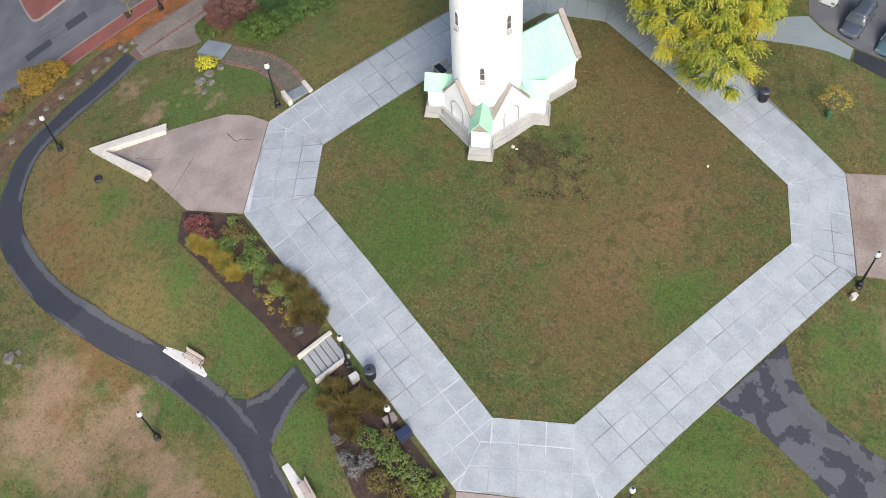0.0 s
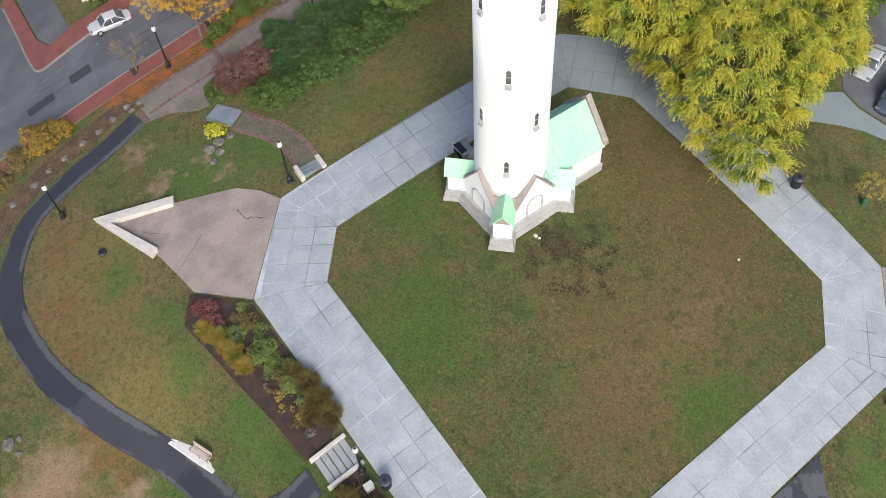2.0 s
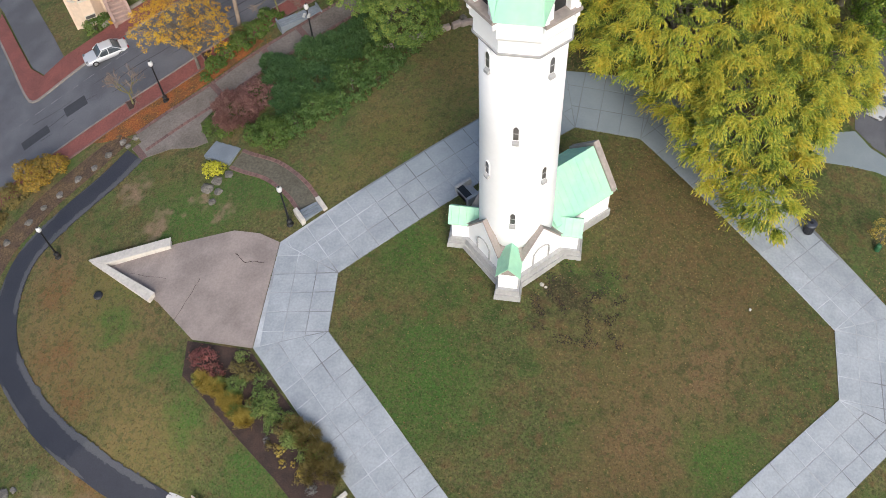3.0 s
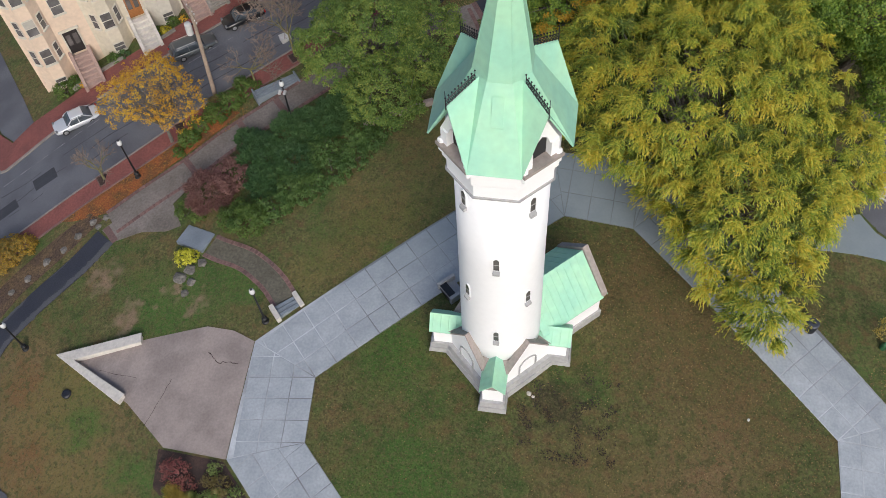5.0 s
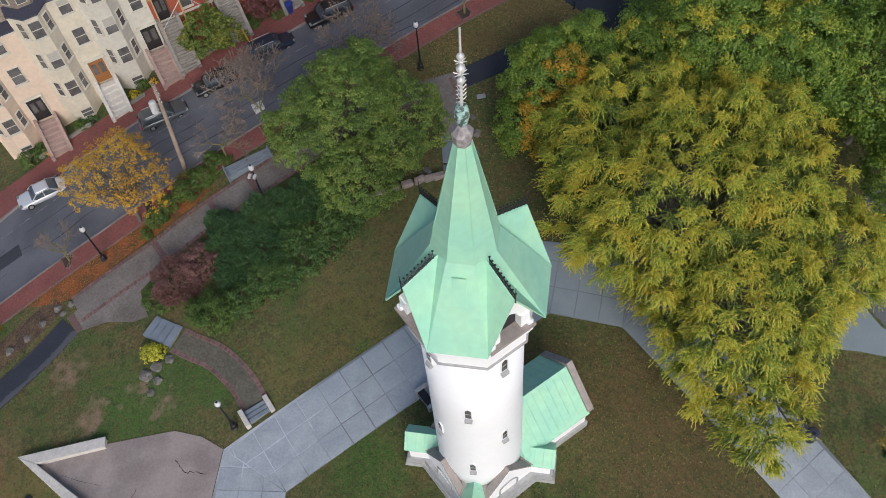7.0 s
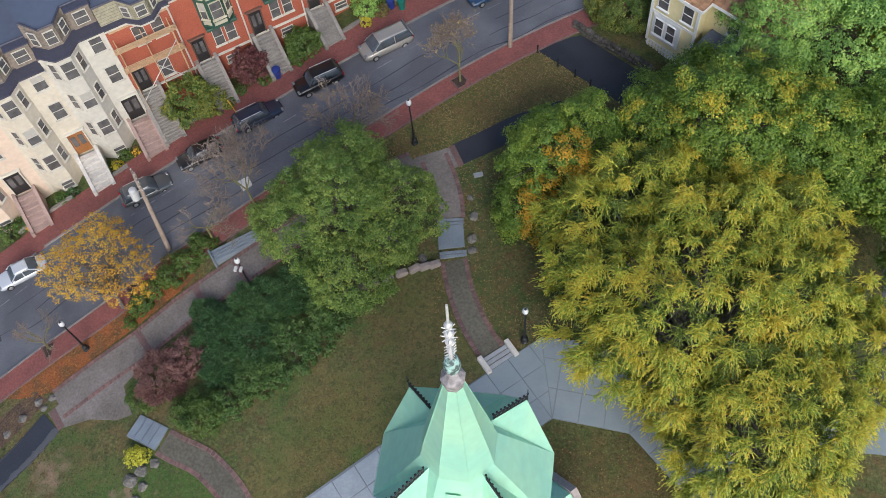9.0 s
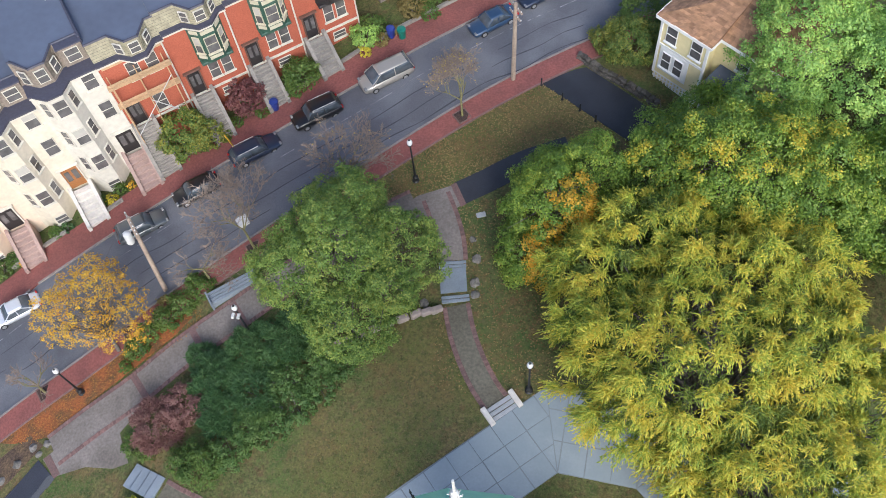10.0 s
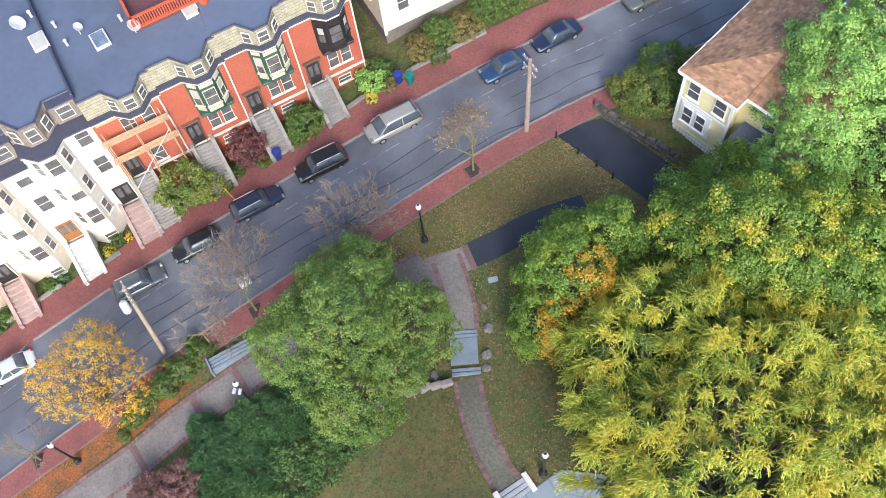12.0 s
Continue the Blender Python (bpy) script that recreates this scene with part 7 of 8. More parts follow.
YELLOWL = leaf_mat("yellow_leaves", [(0.30, 0.27, 0.02), (0.50, 0.42, 0.03), (0.62, 0.52, 0.04)])
LEMON = leaf_mat("lemon_leaves", [(0.36, 0.38, 0.03), (0.58, 0.56, 0.05), (0.72, 0.68, 0.08)])
GOLD = leaf_mat("golden_grass", [(0.28, 0.22, 0.05), (0.44, 0.34, 0.07), (0.58, 0.46, 0.10)])
OLIVE = leaf_mat("olive_brown_foliage", [(0.135, 0.112, 0.032), (0.21, 0.168, 0.05), (0.30, 0.24, 0.08)])
BEDG = leaf_mat("bed_plant_leaves", [(0.085, 0.15, 0.035), (0.15, 0.235, 0.055), (0.24, 0.31, 0.08), (0.34, 0.36, 0.10)])
REDB = leaf_mat("red_bush_leaves", [(0.20, 0.05, 0.05), (0.34, 0.11, 0.10), (0.30, 0.15, 0.10)])
SILVERY = leaf_mat("silvery_foliage", [(0.16, 0.16, 0.15), (0.24, 0.24, 0.23), (0.3, 0.3, 0.28)])


def quads(name, centre, along, across, material, parent=None, label=""):
    """One mesh of many leaf blades: centre, half length and half width vectors."""
    n = len(centre)
    v = np.empty((n, 4, 3), np.float32)
    v[:, 0], v[:, 1], v[:, 2], v[:, 3] = centre - along, centre + across, centre + along, centre - across
    me = bpy.data.meshes.new(name)
    me.vertices.add(4 * n)
    me.vertices.foreach_set("co", v.ravel())
    me.loops.add(4 * n)
    me.loops.foreach_set("vertex_index", np.arange(4 * n, dtype=np.int32))
    me.polygons.add(n)
    me.polygons.foreach_set("loop_start", np.arange(0, 4 * n, 4, dtype=np.int32))
    me.update(calc_edges=True)
    me.materials.append(material)
    ob = new(name, me)
    if parent:
        ob.parent = parent
    if label:
        ob["label"] = label
    return ob


def turned(n, size, flat=0.5, slim=0.62):
    """Random blades, lying rather flat when flat is high."""
    nrm = RNG.normal(size=(n, 3))
    nrm[:, 2] = np.abs(nrm[:, 2]) + flat
    return facing(nrm, size, slim)


def unit(v):
    return v / (np.linalg.norm(v, axis=1)[:, None] + 1e-9)


def facing(nrm, size, slim=0.62):
    """Half length and half width of blades whose faces look along nrm."""
    n = len(nrm)
    nrm = unit(nrm)
    a = unit(np.cross(nrm, RNG.normal(size=(n, 3))))
    s = size * RNG.uniform(0.6, 1.25, (n, 1))
    return a * s, np.cross(nrm, a) * s * slim


def boughs(lobes, r, gap, low=-0.35, shrink=1.0):
    """Where the leafy ends of the boughs stand on the skin of some lobes, spaced apart so that shade shows between them: place, way out, size."""
    L = np.array(lobes, float)
    L[:, 3:] = np.maximum(L[:, 3:] * shrink - 0.6 * r, 0.45 * L[:, 3:])
    skin = L[:, 3] * L[:, 4] + L[:, 3] * L[:, 5] + L[:, 4] * L[:, 5]
    tries = int(22 * skin.sum() / gap ** 2) + 30
    pick = RNG.choice(len(L), tries, p=skin / skin.sum())
    d = unit(RNG.normal(size=(tries, 3)))
    C, N = [], []
    kept = np.empty((0, 3))
    for i, q in zip(pick, d):
        if q[2] < low:
            continue
        wob = 1 + 0.42 * noise.noise(Vector(q * 2.4) + Vector(L[i, :3]))
        c = L[i, :3] + q * L[i, 3:] * wob * (1 - 0.14 * RNG.random())
        if (np.linalg.norm((c - L[:, :3]) / L[:, 3:], axis=1) < 0.72).any():
            continue
        if len(kept) and (np.linalg.norm(kept - c, axis=1) < gap * RNG.uniform(0.75, 1.3)).any():
            continue
        kept = np.vstack([kept, c])
        C.append(c)
        N.append(q / L[i, 3:])
    C, N = np.array(C), unit(np.array(N))
    return C, unit(N + (0, 0, 0.45)), r * RNG.uniform(0.5, 1.45, len(C))


def bough_leaves(C, N, R, size, cover=1.3, squash=0.72, ragged=0.42, slim=0.62):
    """Leaves over the outer side of each bough, facing outwards: place, facing, and how near the bough's tip."""
    per = np.maximum(4, cover * 5.0 * R ** 2 / (2 * size * size * slim)).astype(int)
    c, n, r = np.repeat(C, per, 0), np.repeat(N, per, 0), np.repeat(R, per)[:, None]
    m = len(c)
    q = unit(RNG.normal(size=(m, 3)))
    dot = (q * n).sum(1)
    q = np.where((dot < -0.3)[:, None], q - 2 * dot[:, None] * n, q)
    reach = 1 - 0.55 * RNG.random((m, 1)) ** 2 + RNG.normal(size=(m, 1)) * ragged * 0.5
    p = c + q * r * reach * (1, 1, squash)
    return p, q + 0.4 * n + RNG.normal(size=(m, 3)) * 0.6 + (0, 0, 0.2), (q * n).sum(1)


def core_leaves(lobes, size, per_area=9.0):
    """Sparse leaves deep inside the crown."""
    out = []
    for cx, cy, cz, rx, ry, rz in lobes:
        m = int(per_area * 4 * (rx * ry + rx * rz + ry * rz) / 3)
        out.append(np.array([cx, cy, cz]) + unit(RNG.normal(size=(m, 3))) * np.array([rx, ry, rz]) * RNG.uniform(0.5, 0.82, (m, 1)))
    p = np.concatenate(out)
    return p, RNG.normal(size=p.shape) + (0, 0, 0.8)


def limbs(bm, base, lobes, r, fork=0.35, many=4):
    base = Vector(base)
    mid = Vector((sum(l[0] for l in lobes) / len(lobes), sum(l[1] for l in lobes) / len(lobes), 0))
    z0 = base.z + fork * (max(l[2] for l in lobes) - base.z)
    crotch = Vector((base.x * 0.75 + mid.x * 0.25, base.y * 0.75 + mid.y * 0.25, z0))
    tube(bm, base - Vector((0, 0, 0.4)), base + Vector((0, 0, 0.3)), r * 1.5, r * 1.05, 9)
    tube(bm, base + Vector((0, 0, 0.25)), crotch, r * 1.05, r * 0.75, 9)
    for l in lobes:
        for _ in range(many):
            d = Vector((random.gauss(0, 1), random.gauss(0, 1), abs(random.gauss(0, 0.8)))).normalized()
            end = Vector((l[0] + d.x * l[3] * 0.8, l[1] + d.y * l[4] * 0.8, l[2] + d.z * l[5] * 0.6))
            knee = crotch.lerp(end, 0.5) + Vector((random.gauss(0, .4), random.gauss(0, .4), 0.6))
            tube(bm, crotch, knee, r * 0.5, r * 0.3, 7)
            tube(bm, knee, end, r * 0.3, r * 0.06, 5)
            for _k in range(3):
                s = knee.lerp(end, random.uniform(0.1, 0.7))
                tube(bm, s, s + Vector((random.gauss(0, 1.2), random.gauss(0, 1.2), random.uniform(0, 1.2))), r * 0.14, r * 0.03, 4)


def leafy_tree(x, y, lobes, bough, gap, size, leaf, label, trunk_r=0.25, name="tree", second=None, tips=None, share=0.5, many=4, cover=1.3, core=20.0):
    """A broadleaf tree. Its crown is built of boughs; those inside the lobes of tips may carry leaves of a second colour on their outer side."""
    t = thing(name, Matrix(), label, "tree")
    bm = bmesh.new()
    limbs(bm, (x, y, gz(x, y)), lobes, trunk_r, many=many)
    part("trunk", bm, BARK, t, "grey bark trunk with limbs")
    C, N, R = boughs(lobes, bough, gap)
    p, nrm, out = bough_leaves(C, N, R, size, cover)
    gold = np.zeros(len(p), bool)
    if second:
        T = np.array(tips or lobes)
        hit = np.array([(np.linalg.norm((c - T[:, :3]) / T[:, 3:], axis=1) < 1.15).any() and RNG.random() < share for c in C])
        per = np.maximum(4, cover * 5.0 * R ** 2 / (2 * size * size * 0.62)).astype(int)
        gold = np.repeat(hit, per) & (out > RNG.uniform(-0.1, 0.7, len(p)))
    q, qn = core_leaves(lobes, size, core)
    p, nrm, gold = np.concatenate([p, q]), np.concatenate([nrm, qn]), np.concatenate([gold, np.zeros(len(q), bool)])
    a, b = facing(nrm, size)
    quads("crown", p[~gold], a[~gold], b[~gold], leaf, t)
    if gold.any():
        quads("crown_tip", p[gold], a[gold], b[gold], second, t, "yellowing outer leaves")
    return t


AMBER = leaf_mat("amber_leaves", [(0.26, 0.25, 0.035), (0.48, 0.34, 0.03), (0.66, 0.38, 0.025), (0.74, 0.37, 0.02)])
GOLDTIP = leaf_mat("golden_tip_leaves", [(0.15, 0.27, 0.04), (0.27, 0.38, 0.045), (0.48, 0.46, 0.045), (0.66, 0.48, 0.035)])

leafy_tree(-14.9, 24.2, [(-14.9, 24.2, 7.0, 3.2, 3.4, 4.4), (-17.6, 23.2, 5.6, 2.7, 2.5, 3.2), (-12.0, 24.9, 5.4, 2.7, 2.7, 3.4), (-15.4, 27.6, 5.4, 2.6, 2.3, 3.2), (-14.2, 20.7, 5.0, 2.7, 2.2, 3.2), (-17.2, 26.2, 6.2, 1.6, 1.6, 2.4), (-12.0, 22.2, 6.0, 1.6, 1.5, 2.6)],
           0.34, 0.5, 0.072, LIME, "green lime tree with a dense uneven crown", 0.24, many=6, cover=1.15, core=40.0)
leafy_tree(6.8, 32.0, [(7.4, 31.2, 7.8, 4.4, 3.7, 4.2), (3.4, 31.8, 6.2, 2.6, 2.6, 3.0), (11.6, 30.2, 7.4, 3.5, 3.6, 4.2), (6.8, 34.0, 6.0, 3.4, 2.0, 3.0), (9.4, 33.4, 7.2, 2.4, 2.2, 3.2), (3.0, 34.6, 4.8, 2.0, 1.9, 2.6), (4.4, 29.0, 5.8, 2.8, 2.4, 3.2), (5.6, 37.0, 5.0, 2.2, 1.8, 2.2)],
           0.54, 0.7, 0.08, MAPLE, "dark green maple with yellowing tips", 0.32, second=GOLDTIP, tips=[(7.0, 31.0, 8.6, 4.4, 3.2, 4.0), (11.8, 31.4, 8.2, 2.6, 2.4, 3.6), (3.4, 31.8, 6.4, 2.6, 2.6, 3.0)], share=0.45)
leafy_tree(11.5, 41.5, [(11.2, 40.8, 8.6, 4.0, 4.6, 5.0), (14.4, 44.5, 8.4, 4.6, 4.8, 4.8), (15.0, 38.0, 7.6, 4.4, 4.4, 4.6), (9.6, 37.2, 6.6, 2.6, 2.6, 3.4)], 0.46, 0.64, 0.085, FRESH, "fresh light green broadleaf tree", 0.3)
leafy_tree(17.0, 30.5, [(17.5, 31.0, 6.6, 4.8, 5.0, 4.6), (20.0, 25.5, 6.0, 4.2, 4.4, 4.2)], 0.56, 0.8, 0.1, MAPLE, "dark green maple behind the willow", 0.3)
leafy_tree(24.5, 34, [(24.5, 35, 6.0, 5.5, 6, 5.0), (21, 42, 6.5, 5, 5, 5)], 0.6, 0.85, 0.11, MAPLE, "dark green tree at the far edge", 0.3, second=GOLDTIP, tips=[(21, 42, 7.0, 5, 5, 5)], share=0.5)
leafy_tree(-3.0, 29.6, [(-3.0, 29.2, 5.4, 2.9, 3.1, 3.6), (-1.2, 31.6, 5.4, 2.4, 2.2, 3.0), (-4.2, 26.6, 4.0, 2.0, 2.2, 2.6), (-4.4, 29.6, 4.6, 1.8, 1.8, 2.6), (-3.4, 32.0, 4.6, 1.9, 1.6, 2.4)],
           0.46, 0.6, 0.075, MAPLE, "maple turning from green to orange", 0.22, second=AMBER, tips=[(-3.0, 26.4, 4.6, 1.5, 1.9, 2.6), (-2.2, 28.6, 6.2, 1.4, 1.6, 2.8)], share=0.85)
leafy_tree(-30.3, 19.6, [(-31.0, 21.0, 2.6, 2.9, 2.8, 1.9), (-29.0, 20.2, 2.2, 1.8, 1.9, 1.6), (-33.4, 20.4, 2.0, 1.6, 1.6, 1.4), (-31.6, 23.0, 2.4, 1.7, 1.6, 1.3)], 0.26, 0.44, 0.06, ORANGE, "small street tree with sparse orange leaves", 0.13, many=16, cover=0.42, core=12.0)
leafy_tree(18.0, 8.9, [(18.1, 9.1, 1.2, 0.95, 0.95, 0.8)], 0.22, 0.4, 0.05, GOLD, "little golden sapling in a green watering bag", 0.05, name="sapling", many=4, cover=0.7)
bm = bmesh.new()
lathe(bm, [(0.2, -0.05), (0.17, 0.5), (0.08, 0.6)], 10)
tagged(link("watering_bag", bm, mat("green_bag", (0.03, 0.12, 0.05), 0.6, 8.0, 0.15)), "green watering bag round a sapling", "watering bag").matrix_world = on_ground(17.95, 8.75)


def willow(x, y, lobes):
    """A weeping willow: drooping fans of fine leafy fronds, in clumps with shade between them."""
    t = thing("willow_tree", Matrix(), "large yellow-green weeping willow with hanging strands", "tree")
    bm = bmesh.new()
    limbs(bm, (x, y, gz(x, y)), lobes, 0.45, 0.3, 6)
    part("trunk", bm, BARK, t, "thick grey bark trunk with limbs")
    # the inner strands' darker colour deepens the shaded gaps between clumps
    for name, leaf, gap, shrink, low, count, label in (("crown", WILLOW, 0.98, 1.05, -0.3, 56, "hanging yellow-green strands"), ("inner_crown", WILLOW_SHADED, 0.95, 0.88, -0.2, 40, "greener inner strands, coloured darker for the shade inside the crown")):
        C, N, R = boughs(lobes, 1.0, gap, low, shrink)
        c, n, r = np.repeat(C, count, 0), np.repeat(N, count, 0), np.repeat(R, count)[:, None]
        m = len(c)
        az = RNG.uniform(0, 2 * math.pi, m)
        v = np.stack([np.cos(az), np.sin(az), np.zeros(m)], 1) * RNG.uniform(0.25, 1.0, (m, 1)) + n * (1, 1, 0) * 0.9
        v[:, 2] = RNG.uniform(0.0, 0.55, m)
        p = c + RNG.normal(size=(m, 3)) * (0.14, 0.14, 0.09)
        seg, life = RNG.uniform(0.13, 0.2, (m, 1)) * r, RNG.integers(3, 7, m)
        P, A, B = [], [], []
        for s in range(6):
            on = life > s
            u = unit(v)
            for _k in range(2):
                blade = unit(u + unit(np.cross(u, RNG.normal(size=(m, 3)))) * RNG.uniform(-0.75, 0.75, (m, 1)))
                w = unit(np.cross(blade, unit(RNG.normal(size=(m, 3)) * 0.6 + n + (0, 0, 0.4))))
                P.append((p + blade * 0.08)[on])
                A.append((blade * RNG.uniform(0.10, 0.17, (m, 1)))[on])
                B.append((w * RNG.uniform(0.018, 0.03, (m, 1)))[on])
            p = p + u * seg
            v[:, 2] -= RNG.uniform(0.2, 0.5, m)
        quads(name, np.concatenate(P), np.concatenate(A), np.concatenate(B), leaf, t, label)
    return t


willow(5.5, 17.5, [(5.2, 19.2, 7.6, 6.6, 6.6, 4.6), (8.4, 13.4, 6.6, 4.8, 5.2, 4.2), (1.4, 20.4, 6.6, 4.0, 3.6, 3.8), (9.8, 8.0, 4.8, 2.4, 3.0, 3.2), (6.2, 24.2, 7.2, 5.0, 3.4, 4.0), (10.2, 20.4, 6.8, 4.0, 5.0, 4.0), (11.8, 15.0, 5.4, 2.9, 4.2, 3.4), (9.0, 9.5, 5.2, 2.2, 2.6, 2.8), (0.2, 24.2, 6.4, 3.6, 3.4, 3.4), (4.8, 14.8, 6.0, 2.2, 2.6, 3.0), (3.2, 26.4, 7.0, 4.2, 2.8, 3.4), (9.4, 25.2, 7.0, 3.8, 3.0, 3.6), (14.6, 18.6, 5.2, 2.6, 3.4, 3.0)])


def bare_tree(x, y, height, spread, label, lean=(0, 0), depth=5, seed=1, leaves=0):
    """A leafless young tree: forked limbs down to fine twigs."""
    rnd = random.Random(seed)
    t = thing("bare_tree", on_ground(x, y), label, "tree")
    trunk, twigs, ends = bmesh.new(), bmesh.new(), []
    tube(trunk, (0, 0, -0.3), (lean[0] * 0.3, lean[1] * 0.3, height * 0.32), 0.09, 0.065, 8)

    def grow(p, d, length, r, level):
        q = p + d * length
        tube(trunk if level < 2 else twigs, p, q, max(r, 0.014), max(r * 0.66, 0.010), 6 if level < 2 else 3)
        if level >= depth:
            ends.append(q)
            return
        for _ in range(3 if level < 3 else 2):
            a = Vector((rnd.gauss(0, 1), rnd.gauss(0, 1), rnd.gauss(0.15, 0.6))).normalized()
            grow(p.lerp(q, rnd.uniform(0.55, 1.0)), (d + a * spread).normalized(), length * rnd.uniform(0.6, 0.85), r * 0.6, level + 1)

    start = Vector((lean[0] * 0.3, lean[1] * 0.3, height * 0.32))
    for _ in range(4):
        a = Vector((rnd.gauss(0, 1) + lean[0], rnd.gauss(0, 1) + lean[1], rnd.uniform(0.6, 1.3))).normalized()
        grow(start, a, height * 0.24, 0.045, 0)
    part("trunk", trunk, MOSSY, t, "mossy trunk with forked limbs")
    if leaves:
        p = np.array(rnd.sample(ends, min(leaves, len(ends))))
        a, b = turned(len(p), 0.06)
        quads("last_leaves", p, a, b, GOLD, t, "last tan leaves")["kind"] = "stuff"
    part("twig_mass", twigs, TWIG, t, "fine leafless twigs")["kind"] = "stuff"
    return t


bare_tree(-22.4, 26.9, 7.0, 0.75, "leafless street tree over a parked car", (-0.6, 0.5), 7, 3)
bare_tree(-16.5, 31.8, 6.0, 0.7, "leafless street tree with a few tan leaves", (-0.2, 0.5), 7, 5, 60)
bare_tree(-9.9, 37.4, 5.6, 0.8, "nearly bare street tree with tan leaves", (0.0, 0.3), 7, 8, 320)
bare_tree(-35.0, 16.6, 3.8, 0.6, "small leafless street tree in a pit", (0.0, 0.2), 4, 11)
bare_tree(-25.0, 24.6, 4.6, 0.8, "leafless young tree by the street", (-0.4, 0.3), 5, 14)


def shrub(x, y, r, h, leaf, label, size=0.075, name="shrub", group="", spiky=False, cover=1.3):
    s = thing(name, on_ground(x, y), label, "shrub", group)
    bm = bmesh.new()
    for _ in range(5):
        a = random.uniform(0, 6.28)
        tube(bm, (0, 0, -0.1), (r * 0.6 * math.cos(a), r * 0.6 * math.sin(a), h * 0.7), 0.03, 0.012, 4)
    part("stem", bm, BARK, s)
    lump = (0.08 + 0.1 * r) if group else (0.12 + 0.1 * r)
    lobes = [(0, 0, h * 0.4, r * 0.9, r * 0.9, h * 0.55)]
    C, N, R = boughs(lobes, lump, lump * 1.3, -0.25)
    p, nrm, _ = bough_leaves(C, N, R, size, cover, slim=0.3 if spiky else 0.62, ragged=1.0 if group else 0.42)
    q, qn = core_leaves(lobes, size, 30.0)
    keep = q[:, 2] > 0.02
    p, nrm = np.concatenate([p, q[keep]]), np.concatenate([nrm, qn[keep]])
    if spiky and group:
        d = unit(unit(p * (1, 1, 0) + RNG.normal(size=p.shape) * 0.1) * 0.5 + RNG.normal(size=p.shape) * 0.22 + (0, 0, 0.75))
        w = unit(np.cross(d, RNG.normal(size=p.shape)))
        k = RNG.uniform(0.6, 1.4, (len(p), 1))
        a, b = d * size * 3.2 * k, w * size * 0.2 * k
    elif spiky:
        d = unit(nrm * (1, 1, 0.5) + RNG.normal(size=p.shape) * 0.35 + (0, 0, 0.15))
        w = unit(np.cross(d, RNG.normal(size=p.shape) * 0.5 + (0, 0, 1)))
        k = RNG.uniform(0.6, 1.3, (len(p), 1))
        a, b = d * size * 1.9 * k, w * size * 0.3 * k
    else:
        a, b = facing(nrm, size)
    quads("foliage", p, a, b, leaf, s)
    return s


